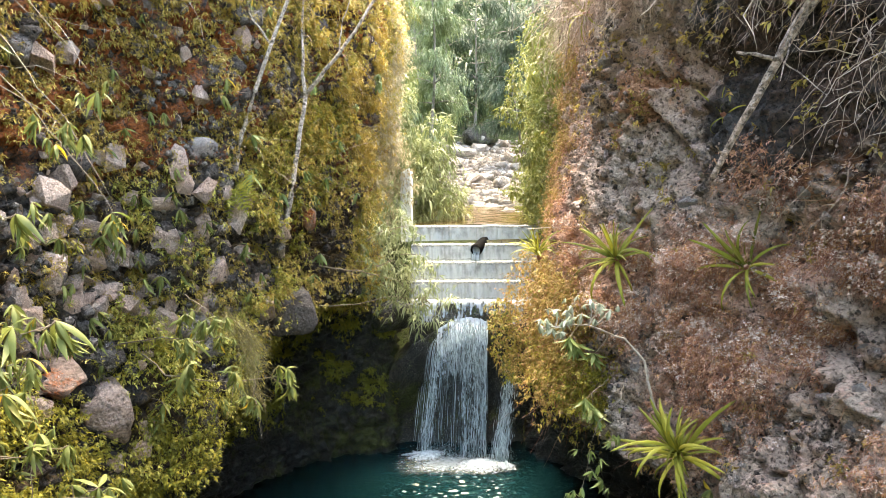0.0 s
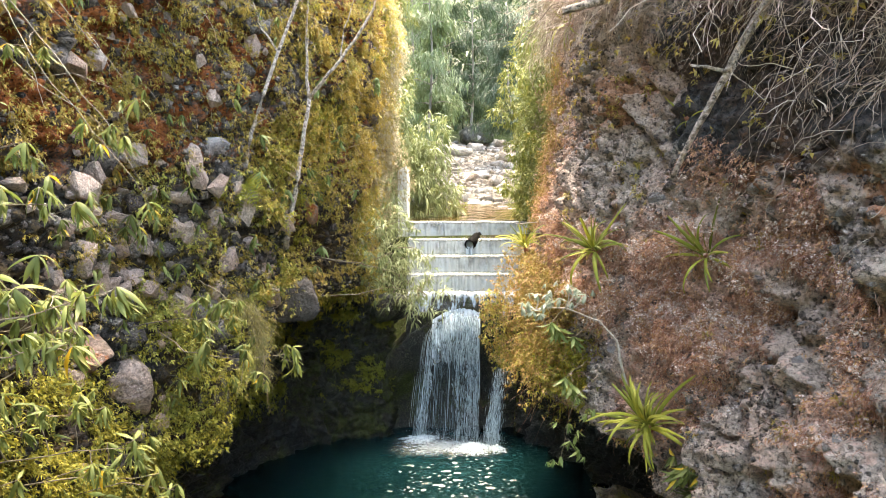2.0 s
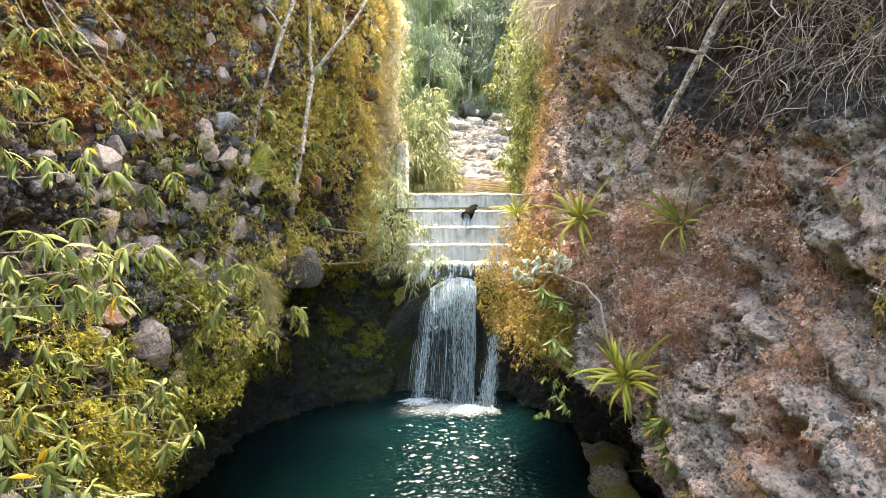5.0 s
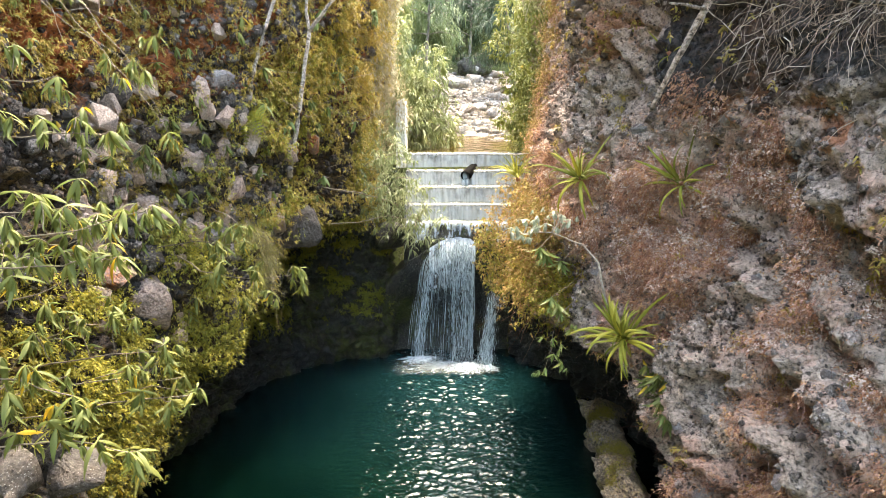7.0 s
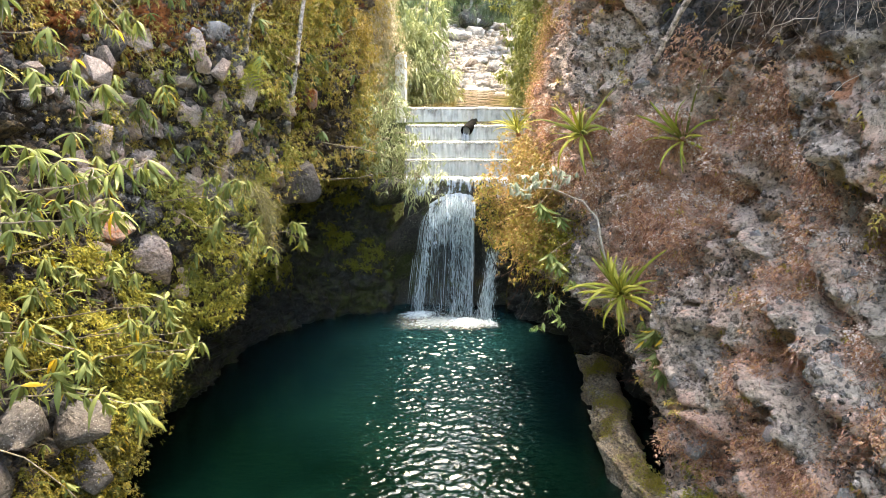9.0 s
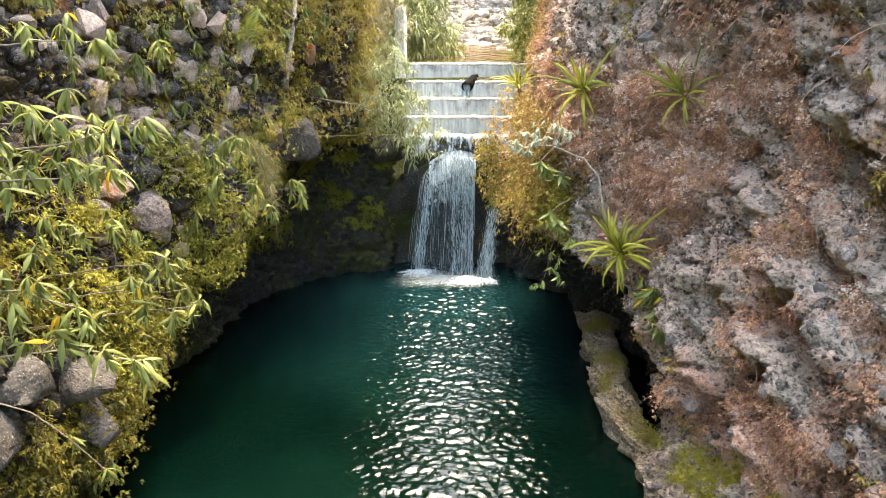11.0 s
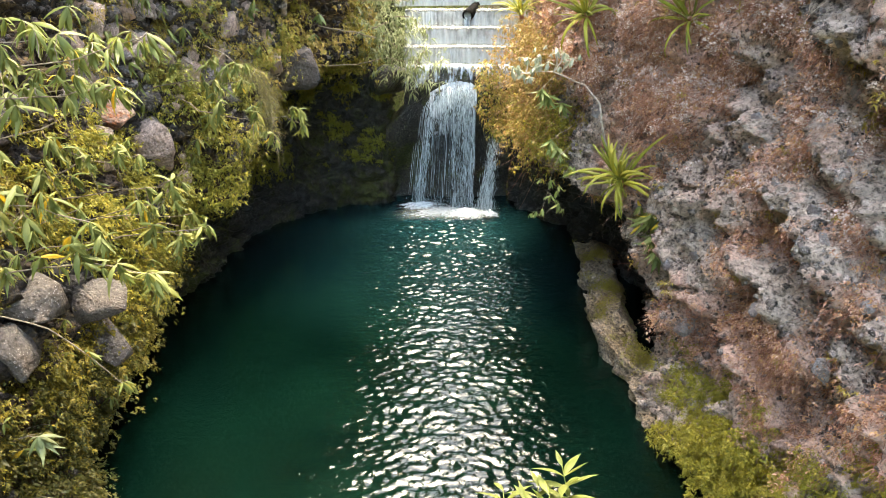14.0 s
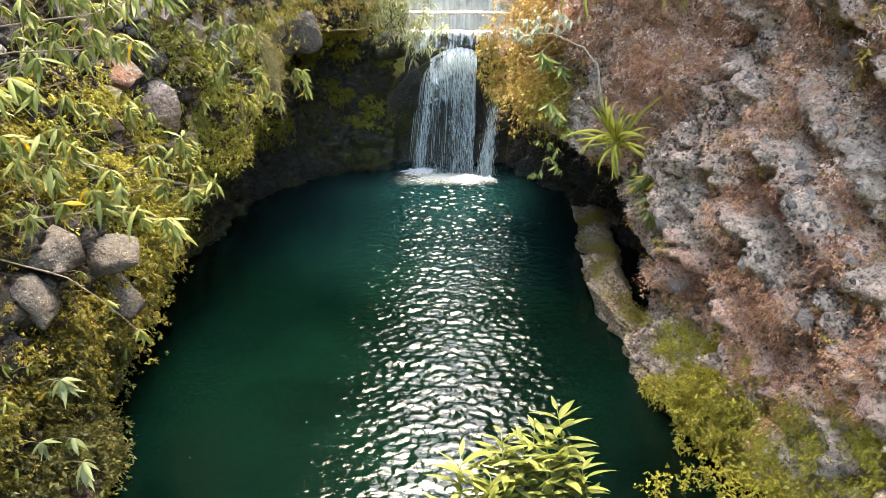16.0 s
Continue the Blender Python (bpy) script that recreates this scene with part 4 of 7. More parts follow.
def creeper(name, label, c, dens, n, stems, per, size, slim, reach, material, seed, category="creeper", sag=0.5, hang=-0.08):
    rng = np.random.default_rng(seed)
    q, w = clump_points(c, dens, n, stems, reach, rng, sag)
    v, f = sprigs(q, w, per, rng.uniform(size[0], size[1], len(q)), slim, 0.5, rng, 0.25, hang, size[1] < 0.06)
    return tagged(new(name, np_mesh(name, v, f, material, False)), label, category, kind="stuff")


L_OLIVE = leaf_mat("olive_creeper_leaf", (0.4, 0.33, 0.042), (0.2, 0.205, 0.034), (0.54, 0.43, 0.06), (0.26, 0.27, 0.05), (0.1, 0.12, 0.028))
L_GOLD = leaf_mat("golden_creeper_leaf", (0.48, 0.35, 0.075), (0.3, 0.25, 0.055), (0.58, 0.44, 0.12), (0.42, 0.25, 0.06), (0.28, 0.27, 0.065))
L_OCHRE = leaf_mat("ochre_shrub_leaf", (0.37, 0.25, 0.062), (0.24, 0.19, 0.042), (0.45, 0.3, 0.1), (0.38, 0.175, 0.075), (0.2, 0.18, 0.036), (0.43, 0.32, 0.075))
L_PINK = leaf_mat("dry_pink_brown_leaf", (0.55, 0.29, 0.185), (0.74, 0.49, 0.345), (0.22, 0.085, 0.05), (0.62, 0.38, 0.14), (0.4, 0.175, 0.105), rough=0.8, trans=0.2)
L_BRIGHT = leaf_mat("sunlit_green_leaf", (0.16, 0.175, 0.04), (0.23, 0.235, 0.055), (0.1, 0.125, 0.028))
L_LIME = leaf_mat("yellow_green_creeper_leaf", (0.35, 0.29, 0.03), (0.2, 0.2, 0.025), (0.44, 0.35, 0.04), (0.25, 0.24, 0.04), (0.12, 0.13, 0.02))
L_GREYGREEN = leaf_mat("grey_green_leaf", (0.25, 0.28, 0.13), (0.34, 0.36, 0.18), (0.17, 0.21, 0.075))
L_MOSS = leaf_mat("dark_moss_leaf", (0.26, 0.26, 0.04), (0.36, 0.33, 0.05), (0.16, 0.19, 0.035), trans=0.3)

f1, f2 = west.f1, west.f2
def clear_of(c, spots):
    keep = np.ones(c.p.shape[:2])
    for x, y, z, rr in spots:
        keep *= 1 - np.exp(-(((c.p[..., 1] - y) ** 2 + (c.p[..., 2] - z) ** 2 + 0.5 * (c.p[..., 0] - x) ** 2) / rr ** 2) ** 2)
    return keep


free_w = clear_of(west, [(-4.38, 9.02, 3.95, 0.7), (-4.6, 8.25, 4.7, 0.7), (-4.1, 6.1, 2.3, 0.85), (-4.3, 5.15, 3.1, 0.75), (-4.3, 4.7, 2.66, 0.65), (-4.1, 6.0, 3.0, 0.5), (-4.0, 5.6, 2.7, 0.4), (-2.5, 13.2, 6.5, 0.5), (-2.85, 12.8, 4.7, 0.6), (-2.7, 12.3, 6.2, 0.55), (-2.55, 12.1, 6.9, 0.4), (-3.45, 10.5, 5.6, 0.8), (-3.3, 11.2, 6.0, 0.6), (-3.5, 10.4, 6.5, 0.5)])
stony = win(WY, WZ, 7.3, 12.2, 4.7, 7.0, 0.5)
w_low = free_w * win(WY, WZ, 5.6, 10.3, 1.5, 4.6, 0.5) * sstep(-0.25, 0.15, f2 + 0.12) * np.where(WZ < spline(WEST, west.s[:, 0])[:, 4][:, None] + 0.1, 0, 1)
w_up = win(WY, WZ, 3.0, 11.8, 6.9, 11.0, 0.5) * (0.25 + sstep(-0.15, 0.3, f2 + 0.6 * f1))
w_far = free_w * win(WY, WZ, 11.2, 18.9, 4.2, 12.5, 0.5) * sstep(-0.15, 0.2, f2 + 0.25 * f1)
L_FRESH = leaf_mat("light_yellow_green_creeper_leaf", (0.5, 0.46, 0.1), (0.32, 0.34, 0.08), (0.6, 0.52, 0.14), (0.4, 0.36, 0.07), (0.2, 0.22, 0.05))
L_RUSSET = leaf_mat("ochre_and_dark_green_creeper_leaf", (0.26, 0.19, 0.022), (0.09, 0.1, 0.02), (0.34, 0.25, 0.03), (0.055, 0.07, 0.015), (0.2, 0.17, 0.022))
creeper("creeper", "olive-yellow creeper matting the lower rock wall", west, w_low, 1700, 7, 6, (0.038, 0.078), 0.34, 0.3, L_OLIVE, 1, hang=-0.05)
creeper("creeper", "ochre and dark green creeper round grey boulders", west, free_w * win(WY, WZ, 2.0, 5.9, 1.2, 4.8, 0.5) * sstep(-0.2, 0.1, f2 + 0.1), 2200, 7, 6, (0.028, 0.06), 0.36, 0.28, L_RUSSET, 42, hang=-0.05)
# leaf tones lowered to hold the shade of the bank above the water
L_SHADE = leaf_mat("shade_darkened_creeper_leaf", (0.085, 0.075, 0.013), (0.045, 0.052, 0.01), (0.14, 0.115, 0.015), (0.06, 0.07, 0.015), (0.03, 0.038, 0.01))
creeper("creeper", "olive creeper hanging in a fringe over the undercut", west, win(WY, WZ, 5.0, 9.9, 0.9, 2.4, 0.25) * sstep(-0.35, 0.0, f2), 500, 12, 6, (0.036, 0.075), 0.36, 0.4, L_RUSSET, 49, sag=1.1, hang=-0.2)
creeper("creeper", "green creeper hanging to the waterline, coloured dark as in shade", west, win(WY, WZ, 1.5, 10.2, 0.05, 1.9, 0.35) * sstep(-0.5, -0.1, f2), 2200, 8, 6, (0.038, 0.08), 0.42, 0.26, L_SHADE, 46)
creeper("creeper", "golden small-leaved creeper over rusty earth", west, w_up, 4800, 4, 8, (0.04, 0.075), 0.27, 0.2, L_GOLD, 2, hang=-0.22)
creeper("creeper", "dense golden-olive foliage on the far rock wall", west, w_far, 2300, 6, 7, (0.055, 0.1), 0.27, 0.4, L_GOLD, 3, hang=-0.2)
creeper("creeper", "olive-green foliage among golden creeper", west, w_far * sstep(0, 0.3, f1) + 0.12 * stony * sstep(0.1, 0.4, f2), 900, 6, 8, (0.055, 0.1), 0.27, 0.4, L_OLIVE, 4, hang=-0.2)
creeper("creeper", "light green creeper spilling between stones", west, free_w * (win(WY, WZ, 8.6, 11.6, 3.3, 5.2, 0.3) + 0.5 * win(WY, WZ, 9.5, 12.5, 4.8, 7.2, 0.4)) * sstep(-0.1, 0.15, f2 + 0.3 * f1), 650, 8, 6, (0.04, 0.085), 0.36, 0.32, L_FRESH, 71, hang=-0.1)
creeper("creeper", "small yellow sprigs between scree stones", west, stony * sstep(-0.1, 0.2, f2 + 0.5 * f1), 800, 4, 7, (0.04, 0.08), 0.28, 0.22, L_GOLD, 47)
creeper("creeper", "olive ferns and creeper fringing the dark hollow", west, win(WY, WZ, 10.5, 17.6, 3.1, 4.8, 0.35) * sstep(-0.15, 0.15, f2), 420, 8, 6, (0.05, 0.1), 0.3, 0.4, L_OLIVE, 48, sag=0.9, hang=-0.3)
creeper("moss", "dark green moss and ferns on wet rock", west, win(WY, WZ, 12.5, 18.5, 1.6, 4.3, 0.5) * sstep(0.05, 0.35, f2 + f1), 1300, 6, 5, (0.05, 0.1), 0.35, 0.2, L_MOSS, 5, "moss")

f1, f2 = east.f1, east.f2
e_edge = np.where(EZ < spline(EAST, east.s[:, 0])[:, 4][:, None] - 0.1, 0, 1)
ochre = win(EY, EZ, 11.4, 16.6, 3.0, 5.3, 0.4) * e_edge
creeper("shrub", "dense ochre shrub hanging over the pool's edge", east, ochre * sstep(-0.2, 0.1, f2), 750, 12, 6, (0.05, 0.092), 0.36, 0.8, L_OCHRE, 6, "shrub", 0.12)
creeper("shrub", "olive shrub tips hanging below an ochre bush", east, win(EY, EZ, 10.9, 15.0, 2.85, 3.9, 0.25) * e_edge * sstep(-0.2, 0.1, f2), 380, 11, 6, (0.05, 0.09), 0.36, 0.55, L_OLIVE, 7, "shrub", 0.25)
pink = herb_ground * sstep(-0.45, 0.05, f2) + 0.1 * win(EY, EZ, 4.0, 11.0, 1.2, 7.0, 0.5) * sstep(0.1, 0.35, f2) + 0.3 * win(EY, EZ, 12.4, 18.5, 5.8, 12, 0.5) * sstep(-0.1, 0.25, f2)
creeper("dry_herbs", "dry pink-brown herbs clinging to the rock", east, pink, 3400, 8, 6, (0.022, 0.055), 0.5, 0.28, L_PINK, 8, "herbs")
LOW_GREEN = blobs(east, [(5.6, 0.45, 0.75, 0.45, 1.2), (6.4, 1.4, 0.22, 0.13, 0.7), (6.9, 1.72, 0.25, 0.14, 0.7), (5.65, 1.45, 0.3, 0.2, 0.7), (4.25, 0.95, 0.45, 0.5, 0.9), (4.75, 0.7, 0.3, 0.35, 0.6), (7.4, 0.9, 0.2, 0.2, 0.4), (4.9, 0.3, 0.8, 0.3, 0.8), (6.7, 0.7, 0.4, 0.35, 0.7), (6.2, 1.1, 0.3, 0.25, 0.8), (4.0, 1.2, 0.45, 0.55, 0.9), (3.6, 0.8, 0.5, 0.5, 0.9)]) * bare
creeper("creeper", "yellow-green creeper at the foot of the wall", east, LOW_GREEN * sstep(-0.3, 0.0, f2 + 0.3 * f1), 1700, 9, 6, (0.026, 0.055), 0.45, 0.24, L_LIME, 9)
creeper("creeper", "sparse yellow sprigs on grey rock", east, e_edge * win(EY, EZ, 3.5, 12, 1.5, 9, 0.5) * sstep(0.28, 0.4, f2), 200, 5, 6, (0.05, 0.09), 0.3, 0.16, L_GOLD, 10)
creeper("shrub", "bright green sunlit foliage beside the weir", east, win(EY, EZ, 17.3, 21.5, 6.2, 12.5, 0.5), 600, 9, 6, (0.075, 0.14), 0.32, 0.7, L_BRIGHT, 11, "shrub")
creeper("dry_herbs", "orange-brown dry foliage on the sunny cliff edge", east, win(EY, EZ, 13.6, 17.8, 6.0, 12.5, 0.4) * sstep(-0.15, 0.2, f2), 700, 8, 6, (0.045, 0.08), 0.34, 0.35, L_OCHRE, 12, "herbs")

# pale flower heads over the dry herbs
rng = np.random.default_rng(21)
q, w = clump_points(east, pink * win(EY, EZ, 4.5, 12.3, 3.9, 6.9, 0.4), 380, 15, 0.2, rng)
v, f = sprigs(q + w * 0.08, w, 4, rng.uniform(0.016, 0.034, len(q)), 0.95, 0.9, rng, 0.0, 0.2)
L_FLOWER = leaf_mat("pale_dry_flower", (0.68, 0.53, 0.43), (0.8, 0.7, 0.6), (0.52, 0.37, 0.28), rough=0.9, trans=0.2)
L_PALEGREEN = leaf_mat("pale_sunlit_leaf", (0.2, 0.23, 0.085), (0.29, 0.31, 0.14), (0.14, 0.17, 0.055))
tagged(new("flower_heads", np_mesh("flower_heads", v, f, L_FLOWER, False)), "tiny pale dry flower heads on brown herbs", "flowers", kind="stuff")

# hanging dry stems
M_TWIG = Mat("grey_brown_twig", 0.85, 0.2)
M_TWIG.color(M_TWIG.ramp(M_TWIG.island(), (0.0, (0.13, 0.088, 0.062)), (0.5, (0.36, 0.26, 0.19)), (1.0, (0.62, 0.5, 0.39))))


def hair(name, label, roots, outs, length, width, segs, curl, material, seed, category, sag=1.0):
    """Many thin curved stems, each a narrow strip."""
    rng = np.random.default_rng(seed)
    n = len(roots)
    d = unit(outs + rng.normal(0, 0.55, (n, 3)))
    pos, pts = roots.copy(), [roots.copy()]
    step = (length / segs)[:, None]
    for k in range(segs):
        d = unit(d + rng.normal(0, curl, (n, 3)) + np.array([0, 0, -0.22 * sag]))
        pos = pos + d * step
        pts.append(pos.copy())
    pts = np.stack(pts, 1)
    s = unit(np.cross(d, rng.normal(0, 1, (n, 3))))
    W = width[:, None, None] * np.linspace(1, 0.35, segs + 1)[None, :, None] / 2
    v = np.stack([pts + s[:, None] * W, pts - s[:, None] * W], 2).reshape(-1, 3)
    i = np.arange(n * (segs + 1)).reshape(n, segs + 1) * 2
    i0, i1 = i[:, :-1].ravel(), i[:, 1:].ravel()
    f = np.stack([i0, i0 + 1, i1 + 1, i1], -1)
    return tagged(new(name, np_mesh(name, v, f, material, True)), label, category, kind="stuff")


def wall_spots(c, dens, n, seed):
    rng = np.random.default_rng(seed)
    i = pick(c, dens, n, rng)
    return c.p.reshape(-1, 3)[i], c.wall_n.reshape(-1, 3)[i]


M_DRY = Mat("dry_red_brown_stem", 0.9, 0.15)
M_DRY.color(M_DRY.ramp(M_DRY.island(), (0.0, (0.16, 0.06, 0.038)), (0.6, (0.34, 0.15, 0.09)), (1.0, (0.56, 0.36, 0.26))))
p, n = wall_spots(east, pink, 28000, 30)
hair("dry_grass", "red-brown dry grass hanging down the wall", p, n + np.array([0, 0, -0.5]), np.random.default_rng(1).uniform(0.1, 0.4, 28000), np.full(28000, 0.006), 4, 0.34, M_DRY, 31, "grass")
p, n = wall_spots(east, ochre, 900, 32)
hair("dry_grass", "brown stems inside a hanging ochre shrub", p, n, np.random.default_rng(2).uniform(0.3, 0.8, 900), np.full(900, 0.008), 4, 0.3, M_DRY, 33, "stems", 0.5)
brush = win(EY, EZ, 7.4, 11.6, 9.4, 11.0, 0.2) + win(EY, EZ, 3.0, 7.8, 8.8, 10.8, 0.25) + 0.6 * win(EY, EZ, 3.0, 6.6, 7.6, 9.2, 0.3) + 0.5 * win(EY, EZ, 11.0, 12.8, 9.8, 11.4, 0.3)
p, n = wall_spots(east, brush, 6500, 34)
reach = np.random.default_rng(15).uniform(0.05, 0.75, (6500, 1)) * sstep(7.9, 9.2, p[:, 2:])
hair("dry_brush", "tangled grey-brown dead brush hanging from the cliff top", p + n * (0.08 + reach), n * 0.6 + np.array([0, 0.15, 0.15]), np.random.default_rng(3).uniform(0.4, 1.3, 6500), np.random.default_rng(4).uniform(0.005, 0.011, 6500) + 0.01 * (np.random.default_rng(14).random(6500) > 0.95), 11, 0.3, M_TWIG, 35, "dead brush", 0.7)
p, n = wall_spots(east, win(EY, EZ, 4.0, 7.0, 6.6, 9.2, 0.3), 90, 36)
hair("dry_brush", "pale bare twigs arching out from the wall", p + n * 0.1, n * 1.0 + np.array([0, 0.2, 0.0]), np.random.default_rng(5).uniform(0.4, 1.2, 90), np.random.default_rng(6).uniform(0.004, 0.011, 90), 9, 0.3, M_TWIG, 37, "dead brush", 0.6)
p, n = wall_spots(west, w_far + 0.5 * w_up, 700, 38)
hair("dry_stems", "thin dry stems hanging over foliage", p + n * 0.1, n + np.array([0, 0, 0.1]), np.random.default_rng(7).uniform(0.3, 1.1, 700), np.random.default_rng(8).uniform(0.005, 0.01, 700), 7, 0.25, M_TWIG, 39, "stems", 0.8)
p, n = wall_spots(east, win(EY, EZ, 12.5, 17.5, 10.0, 12.5, 0.3), 1500, 40)
hair("dry_brush", "pale dry twigs at the sunny cliff edge", p + n * 0.1, n * 0.9 + np.array([-0.1, 0.0, 0.1]), np.random.default_rng(9).uniform(0.4, 1.2, 1500), np.random.default_rng(10).uniform(0.004, 0.009, 1500), 7, 0.3, M_TWIG, 41, "dead brush", 0.7)
p, n = wall_spots(east, win(EY, EZ, 5.0, 9.5, 2.5, 7.0, 0.4), 120, 50)
hair("dry_stems", "long pale dry stems trailing down the wall", p + n * 0.12, n * 0.4 + np.array([0, 0, -0.6]), np.random.default_rng(51).uniform(0.3, 1.0, 120), np.random.default_rng(52).uniform(0.004, 0.008, 120), 9, 0.22, M_TWIG, 53, "stems", 0.9)
creeper("creeper", "scattered yellow leaves in the dead brush", east, win(EY, EZ, 3.5, 12, 8.3, 11, 0.4), 90, 5, 6, (0.05, 0.09), 0.4, 0.9, L_GOLD, 43)
L_MUSTARD = leaf_mat("mustard_yellow_leaf", (0.5, 0.33, 0.05), (0.56, 0.4, 0.08), (0.42, 0.27, 0.05))
creeper("creeper", "mustard-yellow leaf patches on the far wall", west, win(WY, WZ, 12.6, 16.5, 7.6, 10.8, 0.4) * sstep(0.05, 0.3, west.f2), 420, 5, 9, (0.07, 0.12), 0.26, 0.35, L_MUSTARD, 44, hang=-0.2)
# dry leaves whose cream tones carry the glare of full sun
L_CREAM = leaf_mat("sun_glare_cream_leaf", (0.44, 0.37, 0.22), (0.56, 0.48, 0.31), (0.33, 0.3, 0.14), (0.4, 0.3, 0.16))
creeper("creeper", "dry foliage at the wall's corner, coloured cream as in sun glare", west, win(WY, WZ, 17.2, 20.6, 6.0, 12.5, 0.4), 900, 7, 8, (0.06, 0.12), 0.24, 0.4, L_CREAM, 45, hang=-0.2)


# ---- boulders held in the west wall: place, width, depth, height, material, label ----
def boulder(at, size, seed, material, label, spin=0.0, tilt=0.0, points=12):
    ob = tagged(new("boulder", hull_mesh("boulder", size, seed, points, material, True, 2, 0.022)), label, "boulder", "boulders in the wall")
    ob.matrix_world = pose(*at, tilt, tilt * 0.6, spin)
    return ob


boulder((-4.32, 9.0, 3.93), (0.74, 0.66, 0.9), 301, M_STONE_W, "large brown-grey boulder bedded in creeper", 20, 8, 26)
boulder((-4.6, 8.2, 4.68), (0.95, 0.66, 0.76), 202, M_STONE_R, "rust-stained broken boulder with an orange face", -15, -10)
# the scree's larger stones: place, size, spin, tilt
for k, (at, size, spin, tilt) in enumerate((
        ((-4.48, 8.96, 5.98), (0.5, 0.46, 0.42), 35, 4), ((-4.5, 8.0, 6.06), (0.56, 0.46, 0.4), 10, 12), ((-4.62, 7.5, 5.8), (0.3, 0.3, 0.28), 0, 5),
        ((-4.37, 9.1, 5.58), (0.52, 0.4, 0.32), 5, 5), ((-3.38, 10.55, 5.63), (0.62, 0.5, 0.54), 80, -8), ((-3.56, 10.33, 5.2), (0.48, 0.46, 0.56), 50, 15),
        ((-3.86, 9.72, 4.92), (0.46, 0.42, 0.42), 25, 20), ((-4.33, 9.46, 5.0), (0.3, 0.3, 0.34), 0, 0), ((-4.08, 9.63, 5.2), (0.38, 0.3, 0.26), 70, 10),
        ((-3.58, 10.05, 5.82), (0.26, 0.3, 0.38), 40, 0), ((-3.5, 10.38, 6.45), (0.44, 0.42, 0.6), 15, 6), ((-3.36, 10.24, 7.5), (0.46, 0.36, 0.44), 55, 20),
        ((-3.58, 9.84, 7.3), (0.34, 0.34, 0.58), 15, -12), ((-4.05, 9.76, 7.27), (0.42, 0.36, 0.36), 65, 8), ((-4.46, 8.9, 6.4), (0.44, 0.36, 0.4), 60, 0),
        ((-4.53, 8.45, 6.48), (0.36, 0.3, 0.26), 20, 15), ((-3.82, 9.78, 6.7), (0.4, 0.36, 0.3), 0, 10), ((-4.55, 8.83, 6.95), (0.36, 0.34, 0.28), 45, 10),
        ((-4.36, 9.38, 6.3), (0.4, 0.3, 0.3), 15, 0), ((-3.28, 11.3, 5.88), (0.46, 0.4, 0.4), 30, 14), ((-4.12, 9.68, 5.5), (0.42, 0.36, 0.34), 85, 6),
        ((-3.78, 9.84, 6.24), (0.44, 0.36, 0.4), 28, 25), ((-4.52, 7.7, 4.36), (0.5, 0.44, 0.34), 12, 8), ((-4.48, 7.84, 3.96), (0.4, 0.4, 0.3), 33, 5))):
    boulder(at, size, 501 + k, M_STONE_E if k % 9 == 2 else M_STONE_W, "pale grey broken stone in the scree" if k % 9 == 2 else "angular brown-grey stone in the scree", spin, tilt)
boulder((-4.0, 9.45, 3.5), (0.3, 0.3, 0.42), 209, M_STONE_W, "dark stone wedged beside a boulder", 0, 10)
boulder((-4.0, 6.09, 2.6), (0.74, 0.8, 0.6), 212, M_STONE_D, "grey-brown boulder with pale lichen above the pool", 30, 5, 11)
boulder((-4.02, 6.15, 1.95), (0.6, 0.62, 0.8), 227, M_STONE_D, "upright grey boulder under another above the pool", 12, 8, 10)
boulder((-4.2, 5.15, 3.1), (0.8, 0.8, 0.44), 213, M_STONE_D, "broad flat boulder in creeper above the pool", 70, 6)
boulder((-4.22, 4.68, 2.66), (0.56, 0.6, 0.62), 214, M_STONE_D, "rounded grey boulder in creeper above the pool", 40, 0)
boulder((-4.42, 8.6, 8.62), (0.34, 0.3, 0.38), 215, M_STONE_W, "grey stone set in rusty earth", 0, 25)
boulder((-4.15, 9.36, 9.15), (0.36, 0.3, 0.24), 216, M_STONE_E, "flat grey stone set in rusty earth", 20, 15)
boulder((-4.0, 9.56, 8.95), (0.28, 0.28, 0.26), 217, M_STONE_W, "angular stone set in rusty earth", 45, 0)
boulder((-3.62, 9.98, 9.12), (0.26, 0.26, 0.34), 218, M_STONE_W, "blue-grey stone set in rusty earth", 10, 10)
boulder((-3.93, 9.62, 9.45), (0.5, 0.36, 0.36), 219, M_STONE_E, "pale broken stone set in rusty earth", 15, 20)
boulder((-2.85, 12.85, 4.75), (1.15, 1.1, 1.0), 220, M_STONE_D, "dark grey overhanging rock above the hollow", 35, 12, 30)
boulder((-3.52, 10.1, 3.35), (0.7, 0.7, 1.05), 221, M_STONE_D, "grey rock face under the overhang", 20, -6)
boulder((-2.45, 13.3, 6.55), (0.3, 0.35, 0.75), 222, M_STONE_R, "orange-brown upright stone beside a sapling", 0, 5)

boulder((-1.15, 17.75, 3.75), (1.0, 0.9, 0.9), 225, M_WET, "wet black rock beside the last weir step", 15, 8)

# ledge at the water's edge below the east wall
def ledge_edge(y):
    return float(np.interp(y, (5.2, 5.6, 6.2, 7.3, 8.0, 8.5, 9.1, 10.0, 11.3, 12.2), (3.85, 3.66, 3.54, 3.45, 3.4, 3.28, 3.22, 3.28, 3.36, 3.45))) + 0.06 * fbm(Vector((0, y * 1.6, 5)), 3)


